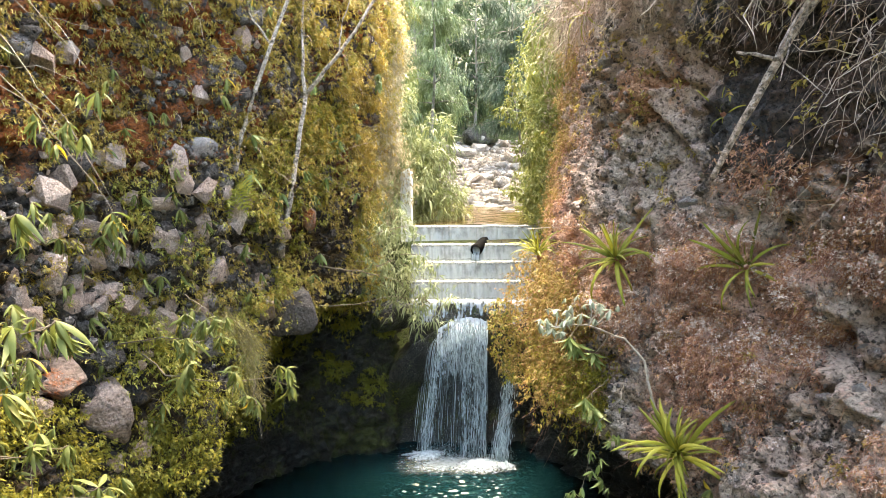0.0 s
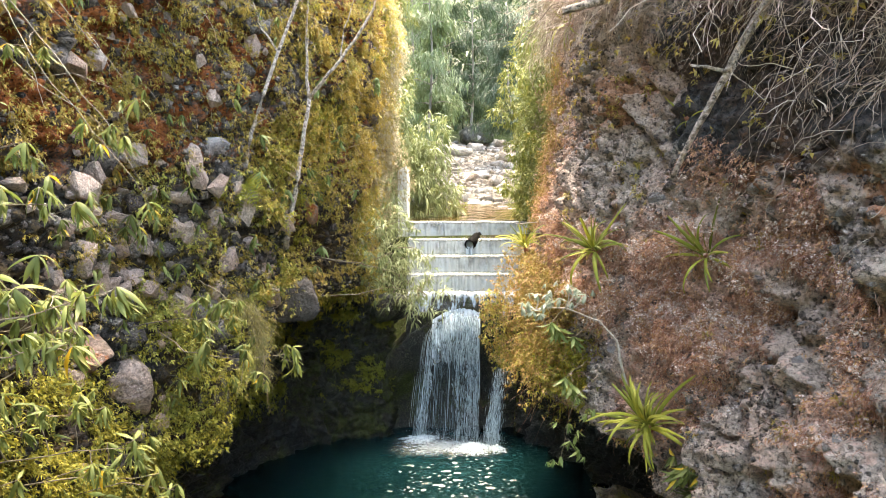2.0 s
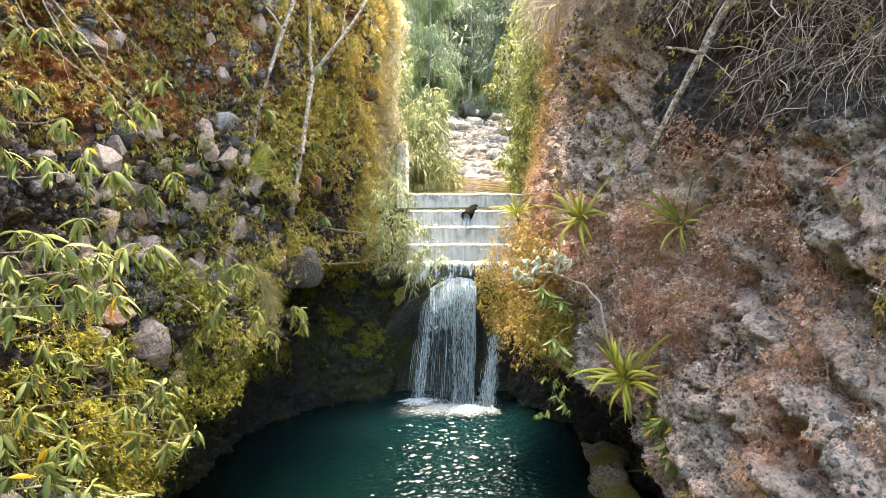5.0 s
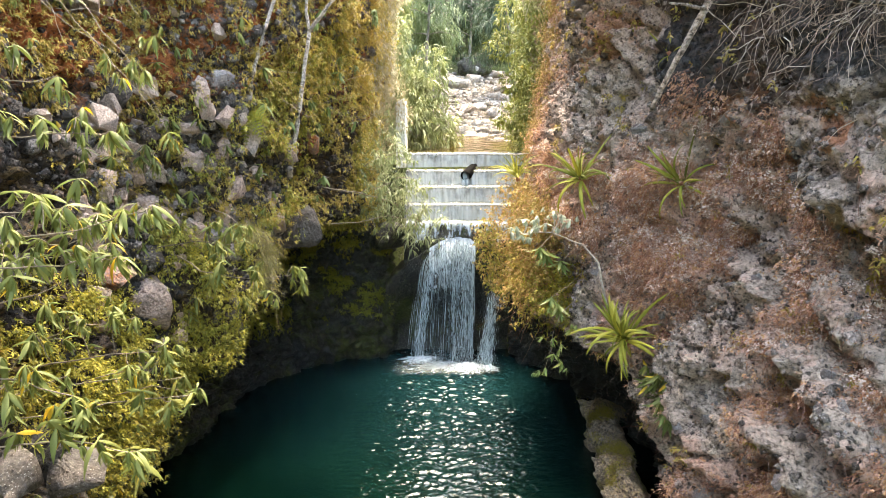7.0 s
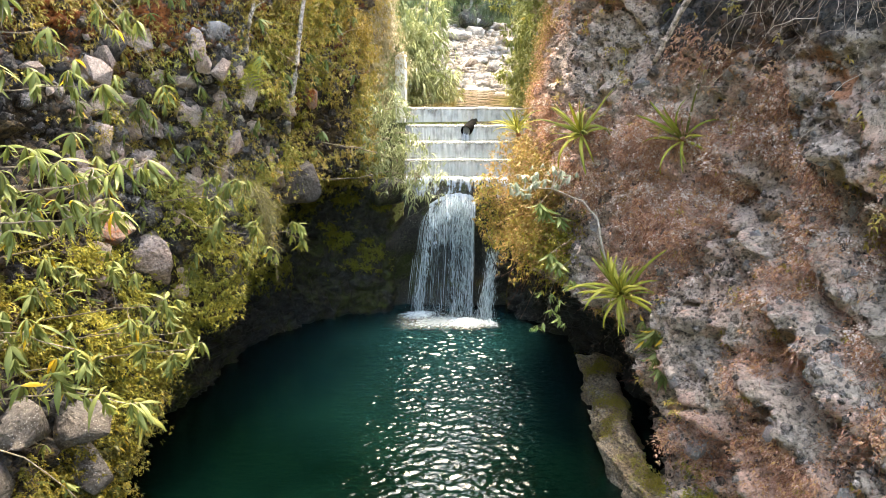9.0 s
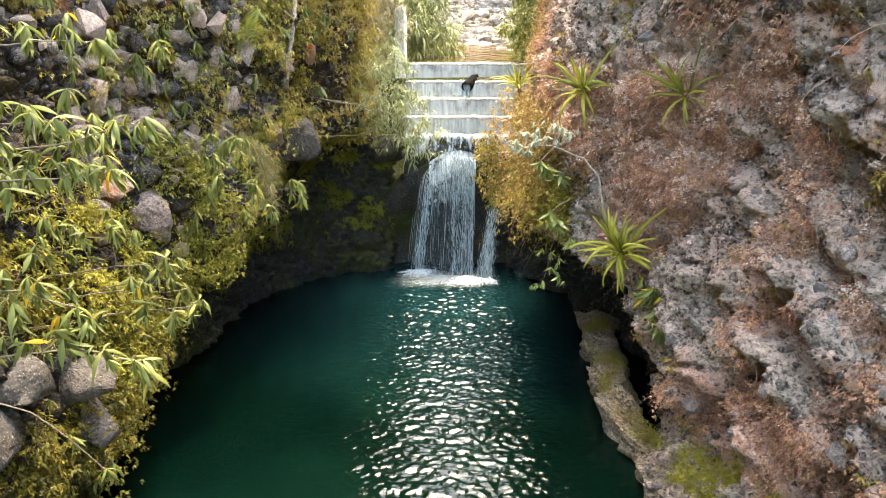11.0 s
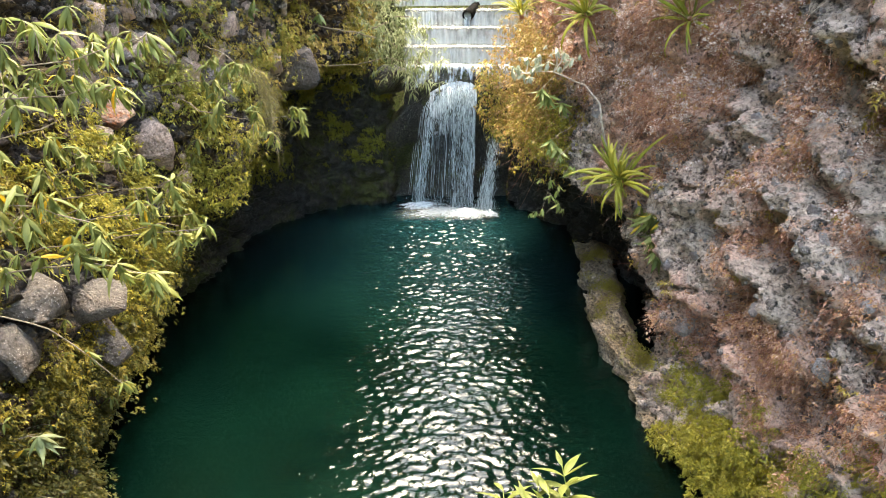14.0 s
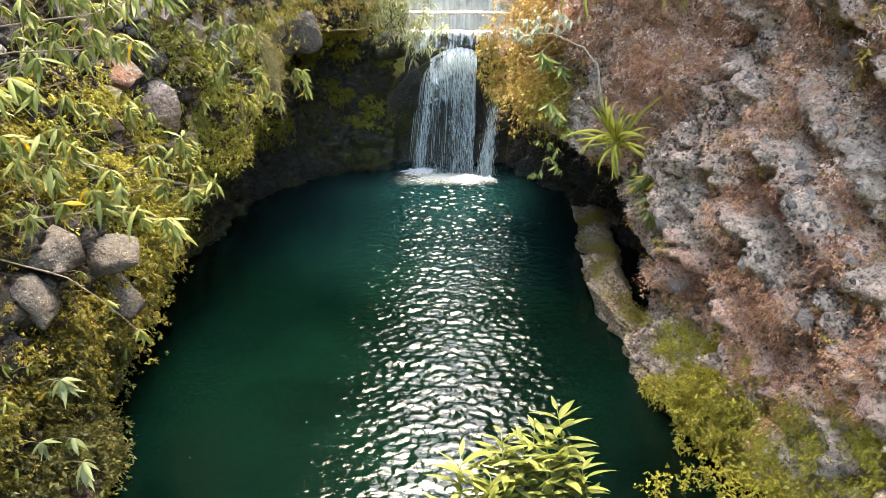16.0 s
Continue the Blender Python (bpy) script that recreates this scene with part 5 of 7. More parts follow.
nl, ml = 170, 52
lv = np.zeros((nl, ml, 3))
for i in range(nl):
    y = 6.2 + 7.0 * i / (nl - 1)
    h = (-0.25 + 0.5 * sstep(6.2, 7.4, y) + 0.45 * sstep(6.8, 10.5, y)) * (1 - 0.7 * sstep(12.7, 13.2, y))
    x0 = ledge_edge(y) + 0.9 * sstep(12.5, 13.2, y) ** 2 + 0.08
    for j in range(ml):
        t = j / (ml - 1)
        if t < 0.45:
            u = t / 0.45
            x, z = x0 + 0.08 * math.sin(u * 3) - 0.06 * u, -0.7 + (h + 0.7) * u
        else:
            u = (t - 0.45) / 0.55
            x, z = x0 - 0.06 + 0.7 * u, h + 0.1 * math.sin(u * 2.6) - 0.35 * sstep(0.7, 1, u)
        q = Vector((x, y, z)) * 2.2
        k = fbm(q * 0.8, 4) * 0.16 + chips(q, 0.9, 0.15) + chips(q, 2.4, 0.08) - 0.05
        lv[i, j] = (x - k, y, z + 0.6 * k)
M_LEDGE = rock_mat("tan_grey_waterline_rock", (0.34, 0.29, 0.22), (0.28, 0.19, 0.11), (0.2, 0.18, 0.03), 0.545, 0.6)
tagged(new("rock_ledge", np_mesh("rock_ledge", lv.reshape(-1, 3), grid_quads(nl, ml)[:, ::-1], M_LEDGE, False)), "tan rock ledge at the pool's edge with moss patches", "rock", kind="structure")
for k in range(5):
    y = 7.1 + 1.15 * k
    ob = tagged(new("ledge_rock", hull_mesh("ledge_rock", (0.34, 0.6, 0.45), 240 + k, 14, M_LEDGE, True)), "tan and grey rock of the ledge at the waterline", "rock", "rocks of the ledge")
    ob.matrix_world = pose(ledge_edge(y) + 0.3, y, -0.05 + 0.2 * math.sin(k * 2.1) + 0.05 * k, 8 * math.sin(k), 10 * math.cos(k * 1.7), 37 * k)
rng = np.random.default_rng(77)
top = lv[:, 24:43].reshape(-1, 3)
wgt = np.array([max(0.0, fbm(Vector(p) * 1.2, 3) + 0.02) * float(sstep(7.0, 8.0, p[1])) for p in top])
i = rng.choice(len(top), 1500, p=wgt / wgt.sum())
v, f = sprigs(np.repeat(top[i], 3, 0) + rng.normal(0, 0.05, (4500, 3)), np.tile([-0.4, -0.2, 0.8], (4500, 1)), 5, rng.uniform(0.02, 0.045, 4500), 0.4, 0.6, rng)
L_MOSSY = leaf_mat("yellow_green_moss", (0.28, 0.23, 0.03), (0.34, 0.27, 0.04), (0.17, 0.17, 0.025), (0.3, 0.2, 0.05))
tagged(new("moss", np_mesh("moss", v, f, L_MOSSY, False)), "yellow-green moss tufts on the rock ledge", "moss", kind="stuff")


# ---- plants with leaves of their own ----
def lance_mesh(name, length, width, material, droop, segs=6, fold=0.2):
    """A lance-shaped leaf from the origin along +x, arching down."""
    pts, wid = [], []
    for k in range(segs + 1):
        t = k / segs
        a = droop * t
        pts.append((length * (t - 0.12 * a * t), 0, -length * 0.55 * a * t))
        wid.append(width * (max(0.12, math.sin(math.pi * t ** 0.85)) if k < segs else 0.02))
    return Shape().blade(pts, wid, (0, 1, 0), fold).mesh(name, material)


P_LANCE = leaf_mat("pale_green_lance_leaf", (0.165, 0.19, 0.045), (0.1, 0.125, 0.033), (0.21, 0.23, 0.07), (0.125, 0.15, 0.04), (0.21, 0.185, 0.032), per_object=True, rough=0.6)
P_LANCE2 = leaf_mat("green_lance_leaf", (0.17, 0.22, 0.065), (0.23, 0.27, 0.09), (0.13, 0.18, 0.055), per_object=True)
P_PALE = leaf_mat("whitish_leaf", (0.34, 0.36, 0.25), (0.43, 0.44, 0.32), (0.27, 0.31, 0.18), per_object=True, trans=0.2)
P_STRAP = leaf_mat("yellow_green_strap_leaf", (0.36, 0.33, 0.035), (0.14, 0.16, 0.02), (0.38, 0.34, 0.05), (0.2, 0.22, 0.025), (0.09, 0.11, 0.014), per_object=True, trans=0.25, rough=0.65)
P_GINGER = leaf_mat("bright_green_ginger_leaf", (0.19, 0.215, 0.055), (0.14, 0.165, 0.04), (0.25, 0.265, 0.075), per_object=True, rough=0.6, trans=0.45)
P_YELLOW = leaf_mat("yellowing_leaf", (0.5, 0.34, 0.03), (0.45, 0.28, 0.02), per_object=True)
M_STEM = Mat("pale_smooth_stem", 0.6, 0.3)
M_STEM.color(M_STEM.ramp(M_STEM.noise(30, 4), (0.3, (0.12, 0.09, 0.06)), (0.7, (0.26, 0.21, 0.15))))
LANCE = [lance_mesh("leaf", 1.0, 0.175, P_LANCE, d) for d in (0.7, 1.0, 1.3, 1.6)]
LANCE2 = [lance_mesh("leaf", 1.0, 0.24, P_LANCE2, d) for d in (0.5, 0.9, 1.3)]
P_BAMBOO = leaf_mat("pale_bamboo_leaf", (0.27, 0.3, 0.13), (0.2, 0.24, 0.09), (0.34, 0.36, 0.18), per_object=True)
BAMBOO = [lance_mesh("leaf", 1.0, 0.14, P_BAMBOO, d) for d in (0.5, 0.9, 1.3)]
PALE = [lance_mesh("leaf", 1.0, 0.26, P_PALE, d) for d in (0.2, 0.5, 0.8)]
YELLOW = [lance_mesh("leaf", 1.0, 0.2, P_YELLOW, 1.2)]
PR = random.Random(99)


def whorl(parent, at, facing, count, size, meshes, dip=0.1):
    """An umbrella of leaves round a shoot's tip."""
    at = Vector(at) - parent.location
    turn = rot_to(facing, PR.uniform(0, 6.3))
    for k in range(count):
        az = 2 * math.pi * (k + PR.uniform(-0.3, 0.3)) / count
        el = PR.uniform(-1.45, -0.6) if k % 5 else PR.uniform(-0.4, 0.2)
        ms = YELLOW if PR.random() < 0.025 and meshes is LANCE else meshes
        ob = part("leaf", PR.choice(ms), parent)
        s = size * PR.uniform(0.7, 1.15)
        ob.matrix_basis = Matrix.Translation(at) @ turn @ Matrix.Rotation(az, 4, "Z") @ Matrix.Rotation(-el + dip, 4, "Y") @ Matrix.Rotation(PR.uniform(-0.4, 0.4), 4, "X") @ Matrix.Diagonal((s, s * PR.uniform(0.85, 1.2), s, 1))


def cane(name, label, category, stem, tips, size, count, meshes=LANCE, r0=0.01, material=None, group="", dip=0.1):
    """A bare arching stem with umbrellas of leaves at the tips of its side shoots."""
    stem = [Vector(p) for p in stem]
    ob = base(name, label, category, stem[0], group)
    pts = []
    for a, b in zip(stem, stem[1:]):
        pts += wander(a, b, 6, (b - a).length * 0.02, PR.randint(0, 999))[:-1]
    pts.append(stem[-1])
    s = Shape().tube([p - stem[0] for p in pts], [r0 * (1 - 0.7 * k / len(pts)) for k in range(len(pts))], 6)
    part("stem", s.mesh("stem", material or M_STEM), ob)
    for tip in tips:
        tip = Vector(tip)
        near = min(pts, key=lambda p: (p - tip).length + (0.3 if p is pts[-1] else 0))
        if (near - tip).length > 0.05:
            sh = Shape().tube([p - stem[0] for p in wander(near, tip, 5, 0.02, PR.randint(0, 999), 0.02)], [r0 * 0.45] * 6, 5)
            part("shoot", sh.mesh("shoot", material or M_STEM), ob)
        whorl(ob, tip, (PR.uniform(-0.3, 0.5), PR.uniform(-0.6, 0.1), 1), count + PR.randint(1, 3), size * (0.94 if meshes is LANCE else 0.85), meshes, dip)
        if len(tips) > 2:
            for _ in range(2):
                off = Vector((PR.uniform(-0.2, 0.15), PR.uniform(-0.12, 0.12), PR.uniform(-0.14, 0.1)))
                whorl(ob, tip + off, (PR.uniform(-0.4, 0.6), PR.uniform(-0.7, 0.1), 1), count, size * PR.uniform(0.5, 0.75), meshes, dip)
    return ob


NEAR = "long pale cane with drooping umbrellas of light green leaves"
G = "leafy canes over the pool"
cane("leafy_cane", NEAR, "shrub", [(-5.1, 4.0, 5.5), (-3.29, 4.01, 5.73), (-2.58, 4.02, 5.82), (-1.98, 4.04, 6.0)], [(-2.67, 4.03, 6.02), (-2.44, 4.1, 5.95), (-1.95, 4.04, 6.03), (-2.85, 4.03, 6.06), (-2.17, 4.0, 6.0), (-3.1, 3.95, 5.95)], 0.27, 10, group=G)
cane("leafy_cane", NEAR, "shrub", [(-5.2, 3.9, 5.2), (-3.29, 4.0, 5.51), (-2.71, 4.0, 5.53), (-2.3, 4.01, 5.62)], [(-2.69, 4.01, 5.66), (-2.44, 4.01, 5.64), (-2.93, 4.0, 5.6), (-2.28, 4.05, 5.6), (-3.25, 4.1, 5.7)], 0.25, 9, group=G)
cane("leafy_cane", NEAR, "shrub", [(-5.0, 4.6, 6.4), (-3.72, 4.67, 6.58), (-3.02, 4.68, 6.61), (-2.6, 4.68, 6.6)], [(-3.17, 4.69, 6.74), (-2.87, 4.69, 6.75), (-2.57, 4.68, 6.63), (-3.5, 4.6, 6.8)], 0.26, 9, group=G)
cane("leafy_cane", "long bare pale cane with a few leaf tufts", "shrub", [(-4.6, 6.1, 9.6), (-4.03, 6.03, 8.7), (-3.67, 5.98, 8.04), (-3.25, 5.95, 7.55), (-2.71, 5.9, 6.89), (-2.52, 5.88, 6.6)], [(-3.44, 5.79, 8.11), (-3.79, 5.79, 8.14), (-3.06, 5.74, 7.38), (-2.68, 5.73, 7.26), (-2.54, 5.86, 6.62)], 0.22, 8, r0=0.007, group=G)
cane("leafy_cane", "long bare pale cane with a few leaf tufts", "shrub", [(-4.7, 6.3, 9.3), (-4.02, 5.9, 8.2), (-3.5, 5.8, 7.75), (-2.8, 5.75, 7.3)], [(-4.02, 5.79, 8.14), (-2.56, 5.75, 7.61), (-2.85, 5.7, 7.3)], 0.22, 8, r0=0.007, group=G)
cane("leafy_cane", NEAR, "shrub", [(-5.1, 5.0, 6.9), (-4.01, 5.11, 7.12), (-3.47, 5.11, 7.09), (-3.25, 5.12, 7.15)], [(-3.23, 5.11, 7.14), (-3.63, 5.14, 7.44), (-3.8, 5.0, 7.2)], 0.25, 9, group=G)
cane("leafy_cane", NEAR, "shrub", [(-5.0, 3.6, 4.3), (-3.6, 3.5, 4.75), (-2.7, 3.48, 4.75)], [(-2.7, 3.48, 4.82), (-2.95, 3.5, 4.92), (-2.4, 3.45, 4.63), (-3.3, 3.5, 4.9), (-3.0, 3.6, 4.6)], 0.26, 10, group=G)
cane("leafy_cane", NEAR, "shrub", [(-4.9, 3.6, 3.6), (-3.4, 3.6, 4.1), (-2.5, 3.5, 4.25), (-1.95, 3.45, 4.15)], [(-1.95, 3.45, 4.18), (-2.23, 3.42, 4.28), (-2.53, 3.41, 4.4), (-2.9, 3.5, 4.3), (-2.0, 3.6, 4.0), (-3.3, 3.6, 4.15)], 0.26, 10, group=G)
cane("leafy_cane", "near cane with large drooping light green leaves", "shrub", [(-4.6, 1.6, 5.2), (-2.6, 1.75, 5.6), (-2.0, 1.8, 5.68)], [(-2.0, 1.85, 5.68), (-2.15, 1.9, 5.78), (-2.35, 2.0, 5.6)], 0.25, 9, group=G)
cane("leafy_cane", "leafy cane growing from creeper on the wall", "shrub", [(-4.6, 6.0, 3.9), (-3.6, 5.85, 4.1), (-2.75, 5.8, 4.2)], [(-2.73, 5.83, 4.27), (-3.12, 5.76, 4.05), (-3.31, 5.88, 4.58), (-3.75, 5.88, 4.61), (-4.2, 5.85, 4.4)], 0.27, 10, group=G)
cane("leafy_cane", "leafy cane growing from creeper on the wall", "shrub", [(-4.5, 5.7, 3.2), (-3.4, 5.75, 3.6), (-2.45, 5.74, 3.7)], [(-2.41, 5.74, 3.73), (-3.0, 5.7, 3.72), (-3.5, 5.7, 3.65), (-2.7, 5.85, 3.6)], 0.27, 10, group=G)
cane("leafy_cane", "leafy branch reaching out from the rock nose", "shrub", [(-4.0, 9.3, 4.7), (-3.2, 8.3, 4.6), (-2.6, 8.9, 4.35), (-2.0, 9.0, 4.4)], [(-2.87, 8.2, 4.75), (-3.1, 8.4, 4.55), (-2.5, 8.8, 4.5), (-1.98, 9.0, 4.55), (-1.85, 9.1, 4.25), (-2.3, 8.9, 4.15), (-2.95, 8.6, 4.95)], 0.3, 9, group=G)
cane("leafy_cane", "leafy branch reaching out from the rock nose", "shrub", [(-3.6, 9.9, 5.4), (-3.0, 8.9, 5.4), (-2.7, 8.8, 5.2)], [(-2.72, 8.8, 5.25), (-3.0, 8.7, 5.35), (-2.95, 8.95, 5.1)], 0.28, 8, group=G)


LOW = "slender cane with hanging pale green leaf umbrellas"
for stem, tips, size in (
        ([(-5.0, 4.3, 5.0), (-3.7, 4.4, 5.3), (-2.75, 4.4, 5.7)], [(-3.43, 4.4, 5.5), (-2.98, 4.2, 5.72), (-2.73, 4.4, 5.88)], 0.27),
        ([(-5.0, 5.2, 4.7), (-3.7, 5.2, 5.0), (-3.0, 5.4, 5.35)], [(-3.25, 5.0, 5.36), (-3.0, 5.4, 5.5), (-3.64, 5.2, 4.9)], 0.25),
        ([(-4.9, 4.3, 3.7), (-3.9, 4.5, 4.1), (-3.5, 4.3, 4.4)], [(-3.69, 4.6, 4.3), (-3.54, 4.0, 4.55), (-3.72, 4.4, 3.94)], 0.26),
        ([(-4.8, 5.2, 3.3), (-3.8, 4.9, 3.8), (-3.2, 5.0, 3.85)], [(-3.4, 4.8, 3.98), (-3.18, 5.0, 3.88)], 0.28),
        ([(-4.6, 6.6, 3.4), (-3.8, 6.7, 3.6), (-3.3, 6.5, 3.75)], [(-3.41, 6.6, 3.96), (-3.33, 6.4, 3.75)], 0.26),
        ([(-4.6, 7.4, 2.9), (-3.6, 7.3, 3.2), (-2.97, 7.4, 3.05)], [(-2.97, 7.4, 3.13), (-3.12, 7.0, 3.4)], 0.26),
        ([(-5.0, 4.6, 5.5), (-3.6, 4.6, 5.9), (-2.9, 4.6, 5.95)], [(-2.94, 4.20, 6.10), (-2.85, 4.60, 6.21)], 0.26),
        ([(-4.9, 5.4, 4.9), (-3.9, 5.4, 5.3), (-3.1, 5.4, 5.45)], [(-2.97, 5.20, 5.93), (-3.34, 5.40, 5.41), (-3.27, 5.80, 5.31)], 0.25),
        ([(-5.0, 4.2, 4.8), (-3.9, 4.2, 5.0)], [(-3.08, 4.20, 5.65), (-3.00, 3.80, 5.49)], 0.26),
        ([(-4.6, 6.2, 4.1), (-3.9, 6.2, 4.4), (-3.5, 6.2, 4.4)], [(-3.46, 6.20, 4.62), (-3.31, 6.40, 4.43), (-3.65, 5.40, 4.75)], 0.25),
        ([(-4.7, 6.4, 3.5), (-3.7, 6.5, 3.6), (-3.3, 6.5, 3.6)], [(-3.05, 6.60, 3.93), (-3.26, 6.20, 3.81), (-2.93, 6.80, 3.52)], 0.25),
        ([(-4.7, 5.0, 3.8), (-4.1, 5.0, 4.0)], [(-3.70, 5.00, 4.57), (-3.49, 5.20, 4.13)], 0.25),
        ([(-4.3, 9.0, 4.8), (-3.4, 8.7, 5.0), (-2.9, 8.6, 4.95)], [(-2.97, 8.40, 5.05), (-2.68, 8.80, 4.99), (-2.81, 8.60, 5.23)], 0.24),
        ([(-5.0, 4.5, 3.5), (-3.75, 4.6, 3.0), (-3.4, 4.6, 2.68), (-3.08, 4.6, 2.3)], [(-3.38, 4.6, 2.72), (-3.08, 4.6, 2.33)], 0.19)):
    cane("leafy_cane", LOW, "shrub", stem, tips, size, 9, group=G, r0=0.01)

for line, rr in (([(-4.22, 6.24, 8.88), (-3.54, 6.19, 8.08), (-3.04, 6.14, 7.43), (-2.64, 6.09, 6.72)], 0.007), ([(-3.96, 6.65, 9.01), (-3.43, 6.61, 8.36), (-3.03, 6.57, 7.9)], 0.006), ([(-4.03, 6.45, 8.95), (-3.52, 6.41, 8.44), (-2.69, 6.4, 8.25)], 0.005)):
    cane("bare_cane", "long bare pale cane hanging across the wall", "shrub", line, [], 0.2, 6, r0=rr, group="bare canes")


def tuft(c, i, size, count, meshes, label, group):
    p, n = Vector(c.p.reshape(-1, 3)[i]), Vector(c.wall_n.reshape(-1, 3)[i])
    q = p + n * PR.uniform(0.12, 0.4) + Vector((0, 0, PR.uniform(0.0, 0.2)))
    cane("leafy_seedling", label, "plant", [p - n * 0.05, p.lerp(q, 0.6) + Vector((0, 0, 0.03)), q], [q], size, count, meshes, 0.007, group=group)


rng = np.random.default_rng(5)
spots = 0.9 * win(WY, WZ, 3.4, 9.6, 0.9, 4.3, 0.3) + 0.35 * win(WY, WZ, 5.5, 11.5, 6.5, 10.5, 0.3) + 0.6 * stony
for i in pick(west, spots * free_w, 110, rng):
    tuft(west, i, PR.uniform(0.17, 0.26), PR.randint(7, 10), LANCE, "light green seedling with an umbrella of drooping leaves", "seedlings on the wall")
for i in pick(west, win(WY, WZ, 8.8, 12.0, 3.2, 7.2, 0.3), 34, rng):
    tuft(west, i, PR.uniform(0.2, 0.32), PR.randint(8, 11), LANCE, "light green seedling with long drooping leaves between stones", "seedlings on the wall")
for i in pick(west, win(WY, WZ, 10.8, 16.5, 4.8, 9.5, 0.3), 22, rng):
    tuft(west, i, PR.uniform(0.24, 0.38), PR.randint(8, 11), LANCE2, "green tuft of long drooping leaves", "leaf tufts on the far wall")

# strap-leaved rosettes on the east wall
def strap_meshes(material):
    """Long straps that rise from the base and arch over by their own weight."""
    out = []
    for bend in (0.3, 0.8, 1.3, 1.8, 2.4, 2.9):
        pts, wid, x, z = [], [], 0.0, 0.0
        for j in range(13):
            t = j / 12
            pts.append((x, 0, z))
            wid.append(0.062 * (0.5 + 0.5 * math.sin(math.pi * min(1, 0.15 + t))) * (1 if j < 12 else 0.12))
            x += math.sin(bend * t ** 1.4) / 12
            z += math.cos(bend * t ** 1.4) / 12
        out.append(Shape().blade(pts, wid, (0, 1, 0), 0.3).mesh("leaf", material))
    return out


STRAP = strap_meshes(P_STRAP)


def rosette(at, facing, count, length, label, spread=1.0, bends=STRAP):
    ob = base("strap_fern", label, "fern", at, "strap ferns on the wall")
    core = Shape().tube([(0, 0, -0.06), (0, 0, 0.08)], [0.05, 0.03], 7)
    crown = part("crown", core.mesh("crown", M_DRY), ob)
    crown.matrix_basis = rot_to(facing)
    for k in range(count):
        leaf = part("leaf", PR.choice(bends), ob)
        az = k * 2.4 + PR.uniform(-0.6, 0.6)
        tilt = spread * (0.05 + 0.95 * (k / count)) + PR.uniform(-0.35, 0.35)
        s = length * PR.choice((0.5, 0.75, 0.9, 1.0, 1.25)) * PR.uniform(0.85, 1.1)
        leaf.matrix_basis = rot_to(facing) @ Matrix.Rotation(az, 4, "Z") @ Matrix.Rotation(tilt, 4, "Y") @ Matrix.Diagonal((s, s * PR.uniform(0.8, 1.15), s, 1))
    return ob


rosette((3.34, 8.78, 3.37), (-0.5, -0.5, 0.6), 60, 0.92, "large rosette of arching yellow-green strap leaves", 1.0, STRAP[1:])
rosette((2.8, 10.1, 5.85), (-0.4, -0.5, 0.75), 40, 0.72, "rosette of yellow-green strap leaves on pink herbs", 1.15)
rosette((3.88, 8.2, 5.9), (-0.7, -0.5, 0.5), 17, 0.78, "sparse rosette of long strap leaves", 1.1, STRAP[:5])
rosette((1.95, 12.25, 5.75), (-0.3, -0.4, 0.9), 34, 0.62, "green strap fern on top of an ochre shrub", 0.7)
rosette((3.72, 8.55, 7.75), (-0.7, -0.4, 0.5), 7, 0.5, "thin strap fern beside a dead trunk", 1.2)
rosette((2.55, 11.2, 9.75), (-0.5, -0.5, -0.1), 12, 0.6, "strap fern hanging from the cliff top", 1.1)

# dead trunk hanging from the brush
M_BARK = rock_mat("lichen_spotted_bark", (0.62, 0.54, 0.45), (0.46, 0.36, 0.28), (0.42, 0.2, 0.07), 0.64, 0.6)
log = base("dead_trunk", "broken pale trunk with lichen hanging from the cliff top", "dead tree", (3.69, 6.87, 8.36))
ends = [(4.0, 6.5, 9.2), (3.67, 6.91, 8.36), (3.4, 7.16, 7.66), (3.18, 7.61, 6.93)]
pts = []
for a, b in zip(ends, ends[1:]):
    pts += wander(a, b, 5, 0.015, len(pts) + 3)[:-1]
pts.append(Vector(ends[-1]))
part("trunk", Shape().tube([p - log.location for p in pts], [0.058 - 0.03 * k / len(pts) for k in range(len(pts))], 12).mesh("trunk", M_BARK), log)
for a, b, rr in (((3.57, 7.0, 8.1), (3.1, 6.85, 8.14), 0.026), ((3.26, 7.4, 7.2), (3.1, 7.3, 7.28), 0.014), ((3.65, 6.9, 8.3), (3.35, 6.5, 7.8), 0.01), ((3.6, 7.0, 8.1), (3.9, 6.7, 7.7), 0.008)):
    part("limb", Shape().tube([p - log.location for p in wander(a, b, 5, 0.02, int(rr * 900))], [rr * (1 - 0.1 * k) for k in range(6)], 7).mesh("limb", M_BARK), log)
log2 = base("dead_trunk", "short broken branch lying in cliff-top brush", "dead tree", (2.6, 8.9, 9.4))
part("trunk", Shape().tube([(-0.55, 0.1, -0.05), (-0.2, 0, 0.02), (0.3, -0.1, 0.12), (0.9, -0.2, 0.2)], [0.055, 0.06, 0.065, 0.06], 9).mesh("trunk", M_BARK), log2)

